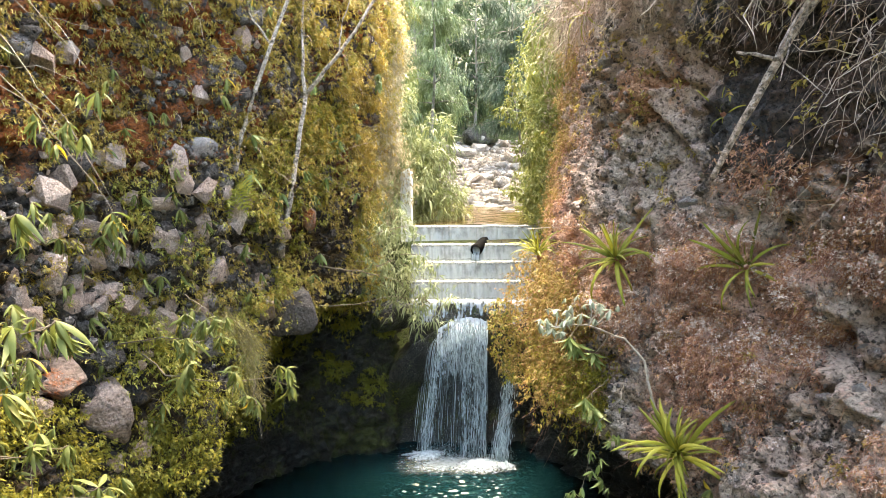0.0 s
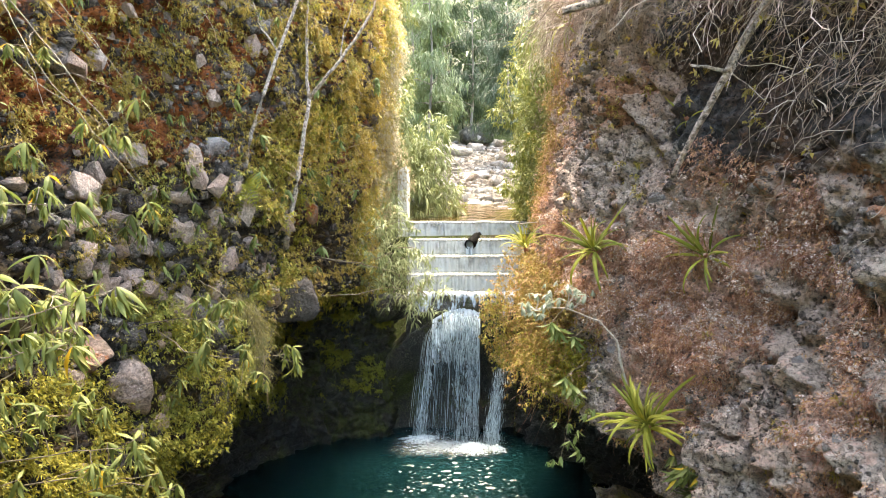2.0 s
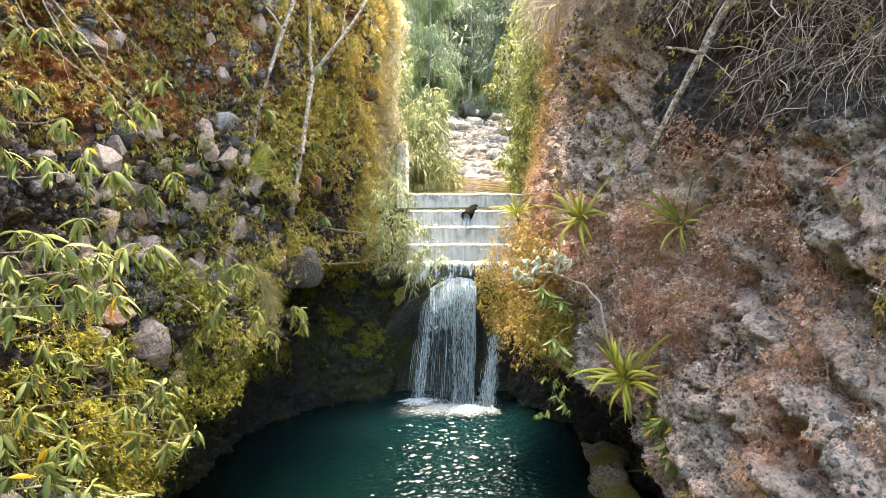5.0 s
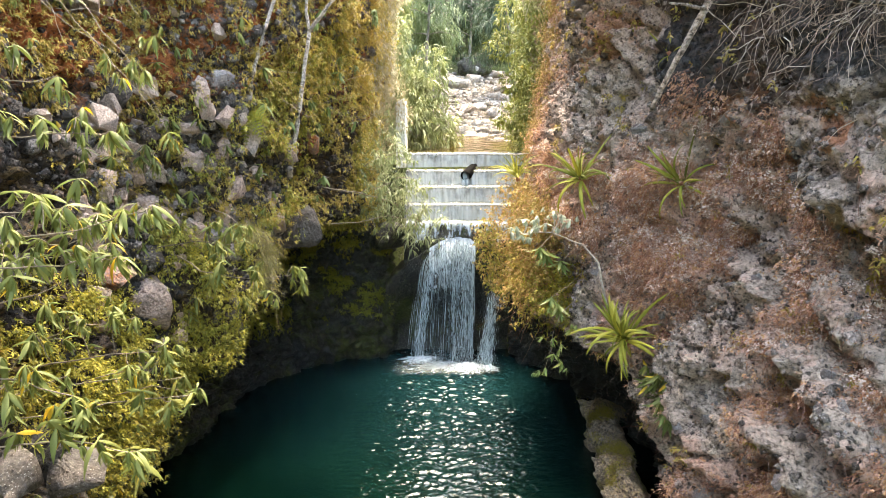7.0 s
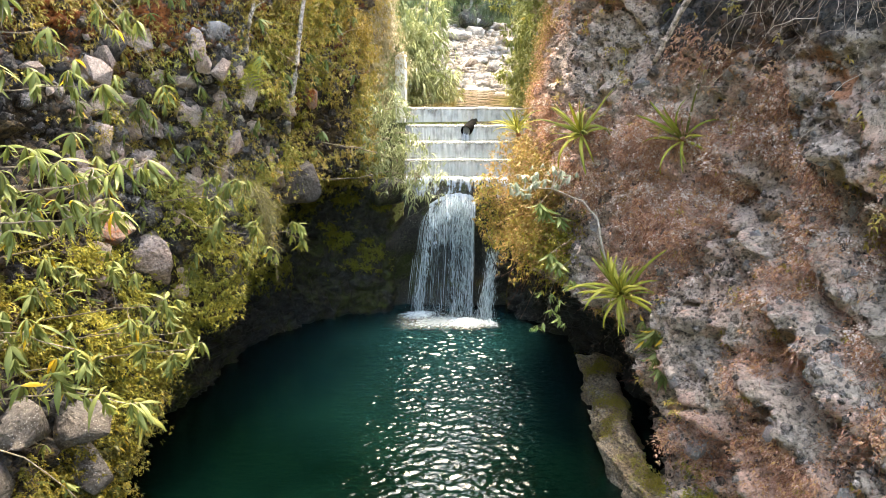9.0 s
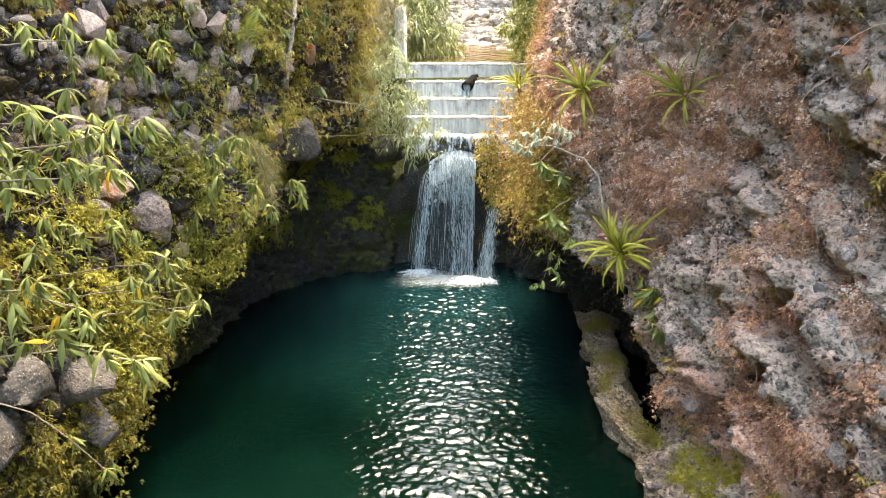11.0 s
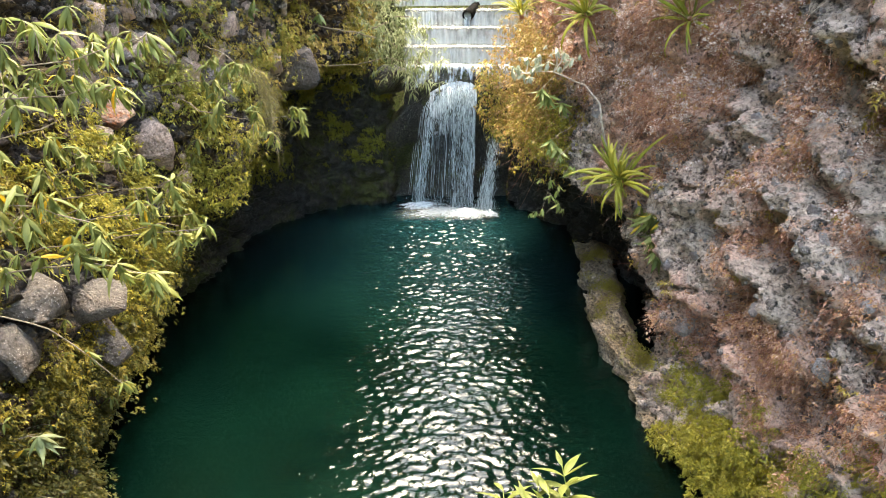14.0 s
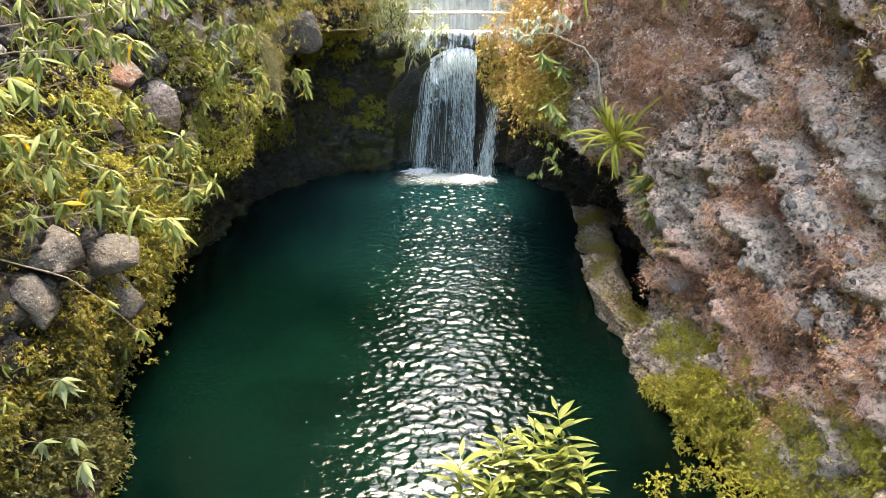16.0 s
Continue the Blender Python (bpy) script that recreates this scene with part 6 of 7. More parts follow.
# saplings on the west wall
def sapling(label, trunk, forks, r0):
    ob = base("sapling", label, "tree", trunk[0], "saplings on the wall")
    o = Vector(trunk[0])

    def limb(name, line, ra, rb, seed):
        pts = []
        for a, b in zip(line, line[1:]):
            pts += wander(a, b, 5, 0.02, seed + len(pts))[:-1]
        pts.append(Vector(line[-1]))
        part(name, Shape().tube([p - o for p in pts], [ra + (rb - ra) * k / (len(pts) - 1) for k in range(len(pts))], 8).mesh(name, M_BARK), ob)

    limb("trunk", trunk, r0, r0 * 0.6, 1)
    for k, (line, ra) in enumerate(forks):
        limb("branch", line, ra, ra * 0.4, 20 + 9 * k)
    return ob


sapling("slender pale forked sapling leaning from the wall", [(-2.8, 12.5, 5.75), (-2.73, 12.32, 5.99), (-2.43, 12.0, 7.13), (-2.21, 12.1, 8.62)],
        [([(-2.21, 12.1, 8.62), (-1.58, 11.95, 9.32), (-0.97, 12.01, 10.25), (-0.7, 12.0, 11.2)], 0.04), ([(-2.21, 12.1, 8.62), (-2.26, 12.16, 9.52), (-2.21, 12.22, 11.0)], 0.036), ([(-1.58, 11.95, 9.32), (-1.5, 11.9, 9.9), (-1.2, 11.8, 10.6)], 0.015)], 0.062)
sapling("slender pale sapling against the rusty wall", [(-3.3, 11.1, 6.45), (-3.23, 10.96, 6.62), (-2.96, 10.73, 7.7), (-2.78, 10.77, 8.32), (-2.47, 10.83, 9.21), (-2.06, 10.9, 10.3), (-1.9, 10.9, 11.3)],
        [([(-2.47, 10.83, 9.21), (-2.75, 10.8, 9.6), (-2.95, 10.85, 10.2)], 0.02), ([(-2.9, 10.75, 7.9), (-2.6, 10.6, 8.1)], 0.01)], 0.042)

M_PALE_STEM = Mat("pale_beige_bark", 0.7, 0.25)
M_PALE_STEM.color(M_PALE_STEM.ramp(M_PALE_STEM.noise(26, 4), (0.3, (0.36, 0.29, 0.21)), (0.7, (0.6, 0.52, 0.42))))
# pale-leaved shrub with a winding stem on the east wall
cane("pale_shrub", "shrub with a winding pale stem and whitish leaves", "shrub", [(3.25, 9.3, 3.6), (3.08, 9.0, 3.85), (2.96, 8.93, 4.22), (2.89, 8.96, 4.6), (2.63, 8.98, 4.9), (2.1, 8.79, 5.12), (1.5, 8.68, 5.11)],
     [(1.86, 8.7, 5.39), (2.11, 8.71, 5.47), (1.68, 8.7, 5.34), (2.37, 8.7, 5.33), (1.46, 8.68, 5.14), (1.79, 8.69, 5.2), (2.0, 8.7, 5.28), (1.62, 8.66, 5.1), (2.25, 8.8, 5.4)], 0.18, 9, PALE, 0.024, M_PALE_STEM)
for at, to, cl in (((2.5, 11.1, 4.75), (2.2, 10.6, 4.6), [(2.2, 10.55, 4.6), (2.3, 10.6, 4.5)]), ((2.9, 10.9, 4.5), (2.6, 10.55, 4.35), [(2.57, 10.54, 4.35)]), ((2.8, 10.5, 3.95), (2.35, 9.9, 3.85), [(2.3, 9.8, 3.85), (2.42, 9.9, 3.7)])):
    cane("hanging_plant", "plant with long dark green hanging leaves", "plant", [at, to], cl, 0.36, 9, LANCE2, 0.01, group="hanging plants under the shrub", dip=0.75)
cane("hanging_vine", "thin vine with drooping leaf clusters over the water", "plant", [(2.9, 10.0, 4.0), (2.66, 9.22, 4.0), (2.35, 9.2, 3.7), (2.23, 9.17, 3.37), (2.12, 9.13, 2.8)], [(2.35, 9.2, 3.72), (2.6, 9.1, 3.55), (2.23, 9.17, 3.3), (2.12, 9.13, 2.8), (2.39, 9.14, 2.9), (2.25, 9.1, 3.05)], 0.2, 7, LANCE2, 0.008, dip=0.5)
cane("hanging_plant", "plant with yellow-green leaves hanging from grey rock", "plant", [(4.0, 8.5, 3.05), (3.72, 8.2, 3.1)], [(3.62, 8.25, 3.05), (3.68, 8.1, 2.95), (3.72, 8.0, 2.75), (3.75, 7.9, 2.85), (3.78, 7.8, 2.6), (3.62, 8.0, 3.1)], 0.38, 9, LANCE, 0.01, group="hanging plants under the shrub", dip=0.75)

stick = base("dry_stick", "long pale dry stick lying across pink herbs", "stick", (1.91, 13.60, 6.20))
line = [Vector(p) for p in ((1.91, 13.60, 6.20), (2.46, 13.30, 6.24), (3.03, 13.00, 6.32), (3.43, 12.60, 6.25))]
part("stem", Shape().tube([q - stick.location for a, b in zip(line, line[1:]) for q in wander(a, b, 4, 0.012, 5)[:-1]] + [line[-1] - stick.location], [0.013 - 0.0006 * k for k in range(13)], 6).mesh("stem", M_PALE_STEM), stick)

# small tree fern
frond = base("tree_fern", "small yellow-green fern with feathered fronds", "fern", (-3.15, 10.85, 6.95))
for k, (dx, dz, ln) in enumerate(((0.28, -0.35, 0.62), (0.05, -0.45, 0.6), (0.4, -0.1, 0.55), (0.5, -0.5, 0.5))):
    s = Shape()
    tip = Vector((dx, -0.25, dz)).normalized()
    spine = [tip * ln * t + Vector((0, -0.12 * math.sin(t * 3), 0.22 * math.sin(t * 2.6) - 0.1 * t)) for t in np.linspace(0, 1, 15)]
    s.tube(spine, [0.006] * 15, 4)
    for j in range(1, 14):
        for sd in (-1, 1):
            d = (spine[j + 1] - spine[j - 1]).normalized()
            side = d.cross(Vector((0, -1, 0.3))).normalized() * sd
            w = 0.13 * math.sin(math.pi * (j + 1) / 16)
            s.blade([spine[j], spine[j] + side * w * 0.5 + d * w * 0.2, spine[j] + side * w + d * w * 0.45], [0.014, 0.022, 0.003], d, 0.1)
    part("frond", s.mesh("frond", P_STRAP), frond)

# feathery needle branch and dry roots at the rock nose
M_NEEDLE = leaf_mat("grey_olive_needle", (0.17, 0.15, 0.06), (0.24, 0.2, 0.09), (0.12, 0.12, 0.04))
rng = np.random.default_rng(8)
line = np.array([(-2.95, 9.7, 5.2), (-2.6, 9.55, 4.9), (-2.5, 9.5, 4.5), (-2.55, 9.48, 4.0)])
k = rng.uniform(0, 2.99, 700)
i = k.astype(int)
roots = line[i] + (line[i + 1] - line[i]) * (k - i)[:, None] + rng.normal(0, 0.06, (700, 3))
hair("needle_branch", "feathery grey-olive needle foliage at the rock nose", roots, np.tile([0.45, -0.2, -0.5], (700, 1)), rng.uniform(0.15, 0.42, 700), np.full(700, 0.007), 4, 0.15, M_NEEDLE, 9, "foliage", 1.0)
roots = np.array([(-2.85, 9.9, 3.9)]) + rng.normal(0, 1, (11, 3)) * np.array([0.22, 0.1, 0.1])
hair("hanging_roots", "thin dry roots hanging under the rock nose", roots, np.tile([0.15, -0.1, -0.8], (11, 1)), rng.uniform(0.4, 0.9, 11), np.full(11, 0.008), 8, 0.18, M_TWIG, 10, "roots", 1.0)

# broad grey-green seedlings low on the west bank
P_GREY = leaf_mat("grey_green_broad_leaf", (0.2, 0.23, 0.1), (0.26, 0.29, 0.15), (0.14, 0.18, 0.07), per_object=True)
BROAD = [lance_mesh("leaf", 1.0, 0.22, P_GREY, d) for d in (0.7, 1.1, 1.5)]
for x, y, z, size in ((-3.85, 4.2, 1.95, 0.34), (-3.85, 4.12, 1.2, 0.32), (-3.72, 4.0, 0.95, 0.34), (-3.9, 3.7, 1.5, 0.28)):
    cane("leafy_seedling", "grey-green seedling with broad drooping leaves", "plant", [(x - 0.5, y + 0.05, z - 0.2), (x - 0.15, y, z - 0.03), (x, y - 0.05, z)], [(x, y - 0.05, z)], size, 10, BROAD, 0.009, group="broad seedlings on the bank")

# pale flecks drifting on the pool
rng = np.random.default_rng(121)
n = 28
fx, fy = rng.uniform(-3.2, 3.2, n), rng.uniform(4.2, 15.5, n)
a, size = rng.uniform(0, 6.3, n), rng.uniform(0.006, 0.016, n)
z = np.array([pool_height(p, q) for p, q in zip(fx, fy)]) + 0.012
ring = [np.stack([fx + size * np.cos(a + k * 1.57) * (1 if k % 2 else 0.6), fy + size * np.sin(a + k * 1.57), z + (0.003 if k % 2 else 0)], -1) for k in range(4)]
tagged(new("floating_flecks", np_mesh("floating_flecks", np.stack(ring, 1).reshape(-1, 3), np.arange(4 * n).reshape(n, 4), L_FLOWER, False)), "tiny pale petals and flecks drifting on green water", "debris", kind="stuff")

# ---- foliage between the west wall and the weir ----
def cloud(name, label, centres, radii, n, size, slim, material, seed, category="shrub", hang=-0.3, per=6):
    """Foliage in soft heaps: whorls of leaves about the centres, thicker towards the outside."""
    rng = np.random.default_rng(seed)
    c = np.array(centres, float)
    i = rng.integers(0, len(c), n)
    d = unit(rng.normal(0, 1, (n, 3)))
    lump = np.array([1 + 0.45 * fbm(Vector(a * 2.2) + Vector((seed, int(k), 0)), 2) for a, k in zip(d, i)])[:, None]
    q = c[i] + d * np.array(radii) * lump * rng.uniform(0.25, 1, (n, 1)) ** 0.45
    v, f = sprigs(q, unit(d + np.array([0, 0, 0.4])), per, rng.uniform(size[0], size[1], n), slim, 0.5, rng, 0.3, hang)
    return tagged(new(name, np_mesh(name, v, f, material, False)), label, category, kind="stuff")


cloud("bamboo_foliage", "grey-green narrow bamboo leaves drooping beside the weir", [(-1.74, 15.85, 6.1), (-1.5, 17.2, 6.0), (-1.35, 17.6, 5.2), (-1.2, 15.9, 5.7), (-1.9, 15.5, 5.4), (-0.85, 16.1, 5.2), (-0.6, 16.2, 4.55), (-1.4, 15.8, 4.9), (-1.05, 16.2, 6.3), (-0.9, 16.8, 5.9), (-0.68, 15.83, 4.32), (-0.2, 15.82, 4.1), (-0.95, 15.87, 4.86), (-0.34, 15.89, 5.0), (0.0, 15.86, 4.3), (-1.1, 18.3, 6.5), (-1.2, 18.0, 6.9)], (0.52, 0.45, 0.48), 400, (0.18, 0.3), 0.13, L_GREYGREEN, 51, "bamboo", -0.12, 7)
shrub_tips = [(1.95, 14.3, 5.5), (1.8, 14.4, 5.05), (1.62, 14.4, 4.65), (1.56, 14.4, 4.25), (1.66, 14.3, 3.8), (1.85, 14.3, 3.4), (2.1, 14.3, 3.8), (2.2, 14.4, 5.0), (2.3, 14.3, 4.3), (2.5, 13.9, 5.2), (2.3, 13.9, 3.1), (2.6, 13.6, 3.5), (1.42, 14.45, 4.45), (1.45, 14.4, 4.0), (1.52, 14.4, 3.55), (1.7, 14.3, 3.1)]
cloud("shrub", "ochre shrub leaning out over the weir's last steps", shrub_tips, (0.34, 0.4, 0.28), 850, (0.05, 0.09), 0.36, L_OCHRE, 56, "shrub", -0.1)
cloud("shrub", "olive sprays among an ochre shrub", shrub_tips[3:8] + shrub_tips[10:], (0.3, 0.36, 0.26), 520, (0.05, 0.09), 0.36, L_OLIVE, 60, "shrub", -0.1)
rng = np.random.default_rng(57)
tips = np.array(shrub_tips)[rng.integers(0, len(shrub_tips), 160)] + rng.normal(0, 0.15, (160, 3))
hair("shrub_stems", "thin brown stems of an ochre shrub", np.stack([np.full(160, 3.0), 13.9 + rng.normal(0, 0.4, 160), tips[:, 2] + 0.1], -1), unit(tips - np.array([3.0, 13.9, 4.4])), np.linalg.norm(tips - np.array([3.0, 13.9, 4.4]), axis=1), np.full(160, 0.012), 6, 0.12, M_DRY, 58, "stems", 0.3)
cloud("creeper", "pale dry creeper hanging over a white wall", [(-1.3, 19.05, 7.95), (-1.45, 18.9, 7.3), (-0.95, 19.1, 7.85), (-1.5, 18.8, 6.7), (-0.85, 19.15, 7.2)], (0.3, 0.25, 0.4), 320, (0.08, 0.15), 0.24, L_CREAM, 73, "creeper", -0.4)
M_BRANCH = Mat("grey_branch", 0.8, 0.2)
M_BRANCH.color(M_BRANCH.ramp(M_BRANCH.noise(24, 4), (0.3, (0.16, 0.12, 0.08)), (0.7, (0.34, 0.28, 0.2))))
cane("bamboo_branch", "thin arching branch with narrow leaves by the weir", "bamboo", [(-2.8, 13.6, 5.5), (-2.41, 13.79, 5.46), (-1.61, 14.79, 5.24), (-0.94, 15.77, 4.94), (-0.2, 15.8, 4.4)], [(-0.1, 15.73, 4.35), (-0.35, 15.8, 4.6), (-0.5, 15.7, 4.75), (-0.75, 15.7, 4.9), (-0.3, 15.6, 4.3), (-1.2, 15.2, 5.1), (-0.05, 15.9, 4.75)], 0.24, 9, BAMBOO, 0.02, M_BRANCH)
cane("bamboo_branch", "bare forked branch reaching over the hollow", "bamboo", [(-2.6, 14.0, 4.6), (-1.7, 14.8, 4.5), (-1.0, 15.4, 4.6), (-0.5, 15.5, 4.5)], [(-0.9, 15.4, 4.45), (-0.5, 15.5, 4.4), (-1.3, 15.1, 4.3), (-1.1, 15.2, 4.75)], 0.22, 8, BAMBOO, 0.016, M_BRANCH)

for k in range(5):
    o = Vector((-1.9 + 0.28 * k, 15.3 + 0.3 * (k % 2), 5.0 + 0.28 * ((k * 3) % 5)))
    e = o + Vector((0.75, -0.35, 0.35 - 0.15 * k))
    cane("bamboo_branch", "thin arching branch with narrow leaves by the weir", "bamboo", [o, o.lerp(e, 0.5) + Vector((0, 0, 0.15)), e], [e, o.lerp(e, 0.7) + Vector((0, -0.1, 0.18)), o.lerp(e, 0.45) + Vector((0, -0.1, 0.1))], 0.26, 9, BAMBOO, 0.012, M_BRANCH, "bamboo by the weir")

cloud("bush", "yellow-green bush leaning over the pool's edge", [(3.75, 6.0, 0.4), (3.85, 5.6, 0.5), (4.0, 5.2, 0.5), (4.15, 4.9, 0.4), (3.9, 5.3, 0.15), (3.7, 6.35, 0.25), (4.05, 5.6, 0.85), (4.2, 5.2, 0.95), (4.35, 4.8, 0.8)], (0.3, 0.3, 0.24), 1500, (0.03, 0.06), 0.45, L_LIME, 74, "bush", 0.0, 7)

# ---- upstream banks and trees ----
cloud("bamboo_foliage", "sunlit bamboo clump overhanging the stream", [(-0.7, 21.6, 7.4), (-0.2, 22.0, 7.9), (0.15, 22.4, 7.2), (-0.9, 22.3, 8.6), (-0.2, 22.6, 8.9), (-0.5, 21.2, 6.7), (0.2, 21.8, 6.6)], (0.75, 0.65, 0.8), 620, (0.24, 0.44), 0.13, L_PALEGREEN, 52, "bamboo", -0.6)
cloud("shrub", "sunlit yellow-green bushes on the stream bank", [(3.4, 21.6, 7.2), (3.6, 22.5, 8.6), (3.9, 24.0, 8.0), (3.5, 21.4, 9.8), (4.2, 25, 9.6), (3.9, 23, 10.8), (4.8, 28, 10.5)], (0.75, 0.9, 0.95), 2200, (0.14, 0.26), 0.3, L_BRIGHT, 53)
cloud("shrub", "sunlit yellow-green bushes on the stream bank", [(-2.0, 23.0, 8.0), (-2.4, 24.5, 9.5), (-1.6, 22.6, 10.2), (-2.9, 26, 8.8), (-1.9, 21.6, 9.6), (-1.5, 25.5, 8.0), (-1.0, 24.3, 8.3)], (0.9, 0.9, 1.0), 2200, (0.16, 0.3), 0.22, L_PALEGREEN, 54)
cloud("shrub", "sunlit yellow-green foliage leaning over the weir", [(2.0, 17.4, 9.1), (2.25, 17.4, 10.0), (2.4, 17.0, 8.1), (2.55, 16.5, 10.9), (2.6, 15.5, 9.8), (2.35, 17.3, 7.2), (2.8, 15.0, 10.8)], (0.42, 0.5, 0.45), 560, (0.1, 0.18), 0.3, L_BRIGHT, 59, "shrub", -0.3)
cloud("low_plants", "yellow-green plants along the water's edge", [(-0.9, 21.5, 6.3), (-0.1, 23.6, 6.4), (0.7, 24.2, 6.5), (3.3, 22.6, 6.5), (3.6, 24.4, 6.8), (3.2, 26.4, 7.2)], (0.7, 0.6, 0.3), 700, (0.1, 0.2), 0.2, L_BRIGHT, 55, "plants", 0.3)

L_CASU = leaf_mat("grey_green_needle_spray", (0.12, 0.16, 0.07), (0.17, 0.21, 0.1), (0.09, 0.13, 0.05))
L_DARK = leaf_mat("dark_forest_leaf", (0.04, 0.065, 0.03), (0.06, 0.09, 0.04), (0.03, 0.05, 0.025))
M_TRUNK = Mat("grey_tree_bark", 0.9, 0.2)
M_TRUNK.color(M_TRUNK.ramp(M_TRUNK.noise(6, 6, 0.7, M_TRUNK.stretch(3, 3, 0.6)), (0.3, (0.1, 0.085, 0.07)), (0.7, (0.28, 0.25, 0.21))))
M_TRUNK.bump(M_TRUNK.noise(14, 5, 0.7, M_TRUNK.stretch(3, 3, 0.5)), 0.6, 0.02)


def drooping_tree(x, y, height, seed, leaf, n, label, wide=1.6, lean=0.0):
    """A tapered trunk, limbs that rise and droop, and hanging sprays of needles along them."""
    r = random.Random(seed)
    rng = np.random.default_rng(seed)
    z = float(ground_z(np.array(x), np.array(y))) - 0.3
    ob = base("needle_tree", label, "tree", (x, y, z), "trees upstream")
    h = height
    trunk = [Vector((lean * t * h + 0.15 * math.sin(t * 5 + seed), 0.1 * math.sin(t * 4), t * h)) for t in np.linspace(0, 1, 12)]
    part("trunk", Shape().tube(trunk, [0.009 * h * (1 - 0.85 * t) + 0.015 for t in np.linspace(0, 1, 12)], 9).mesh("trunk", M_TRUNK), ob)
    limbs, pts, outs = Shape(), [], []
    for k in range(26):
        t = r.uniform(0.22, 0.98)
        a = trunk[int(t * 11)]
        w = r.uniform(0, 6.3)
        ln = wide * (1.1 - 0.6 * t) * r.uniform(0.6, 1.2)
        out = Vector((math.cos(w), math.sin(w), 0))
        line = [a + out * ln * u + Vector((0, 0, 0.5 * ln * u - 0.55 * ln * u * u)) for u in np.linspace(0, 1, 6)]
        limbs.tube(line, [0.035 * (1 - 0.8 * u) for u in np.linspace(0, 1, 6)], 5)
        for u in rng.uniform(0.2, 1.05, n // 24):
            p = a + out * ln * u + Vector((0, 0, 0.5 * ln * u - 0.55 * ln * u * u))
            pts.append(p)
            outs.append(out)
    part("branchwork", limbs.mesh("branchwork", M_TRUNK), ob, kind="stuff")
    p = np.array([tuple(q) for q in pts]) + rng.normal(0, 0.22, (len(pts), 3))
    o = np.array([tuple(q) for q in outs])
    v, f = sprigs(p, o, 8, rng.uniform(0.2, 0.44, len(p)), 0.09, 0.4, rng, 0.35, -0.6)
    part("crown", np_mesh("crown", v, f, leaf, False), ob)
    return ob


SUNNY = "tall tree with drooping grey-green needle sprays"
drooping_tree(-0.35, 29, 9.6, 61, L_CASU, 1500, SUNNY, 2.0, 0.0)
drooping_tree(-2.6, 27.5, 8.9, 62, L_BRIGHT, 1500, "bright green tree on the stream bank", 2.0, 0.02)
drooping_tree(1.9, 42.5, 9.6, 63, L_DARK, 1600, SUNNY, 2.6, 0.05)
drooping_tree(-1.2, 38, 11.1, 64, L_CASU, 1500, SUNNY, 2.4, -0.02)
drooping_tree(4.4, 36, 8.9, 65, L_DARK, 1500, "dark green forest tree", 2.2, -0.08)
drooping_tree(0.4, 47, 10.4, 66, L_DARK, 1500, "dark green forest tree", 3.0)
drooping_tree(3.6, 48, 10.4, 67, L_DARK, 1500, "dark green forest tree", 3.0)
drooping_tree(6.0, 45, 10.4, 68, L_DARK, 1500, "dark green forest tree", 3.0)
drooping_tree(-3.4, 44, 11.1, 69, L_DARK, 1500, "dark green forest tree", 3.0)
drooping_tree(5.4, 30, 6.7, 70, L_BRIGHT, 1300, "bright green tree on the stream bank", 1.8, -0.05)
drooping_tree(-5.0, 33, 10.4, 71, L_CASU, 1300, SUNNY, 2.4)
rng = np.random.default_rng(72)
n = 4500
fx, fy = rng.uniform(-26, 30, n), rng.uniform(43, 85, n)
fz = ground_z(fx, fy) + rng.uniform(0, 4.5, n) ** 1.1
v, f = sprigs(np.stack([fx, fy, fz], -1), np.tile([0, -0.6, 0.6], (n, 1)), 6, rng.uniform(0.5, 1.1, n), 0.22, 0.5, rng, 0.3, -0.4)
tagged(new("far_woods", np_mesh("far_woods", v, f, L_DARK, False)), "dark green forest on the slope upstream", "woods", kind="stuff")
n = 3200
fx = np.concatenate([rng.uniform(-14, -2.5, n // 2), rng.uniform(4.6, 16, n // 2)])
fy = rng.uniform(22, 46, n)
fz = ground_z(fx, fy) + rng.uniform(0, 1.6, n)
v, f = sprigs(np.stack([fx, fy, fz], -1), np.tile([0, -0.5, 0.7], (n, 1)), 6, rng.uniform(0.25, 0.6, n), 0.25, 0.5, rng, 0.3, -0.3)
tagged(new("undergrowth", np_mesh("undergrowth", v, f, L_BRIGHT, False)), "green undergrowth on both stream banks", "undergrowth", kind="stuff")

# ---- the near bank ----
GING = [lance_mesh("leaf", 1.0, 0.25, P_GINGER, d, 7, 0.25) for d in (0.4, 0.75, 1.1)]


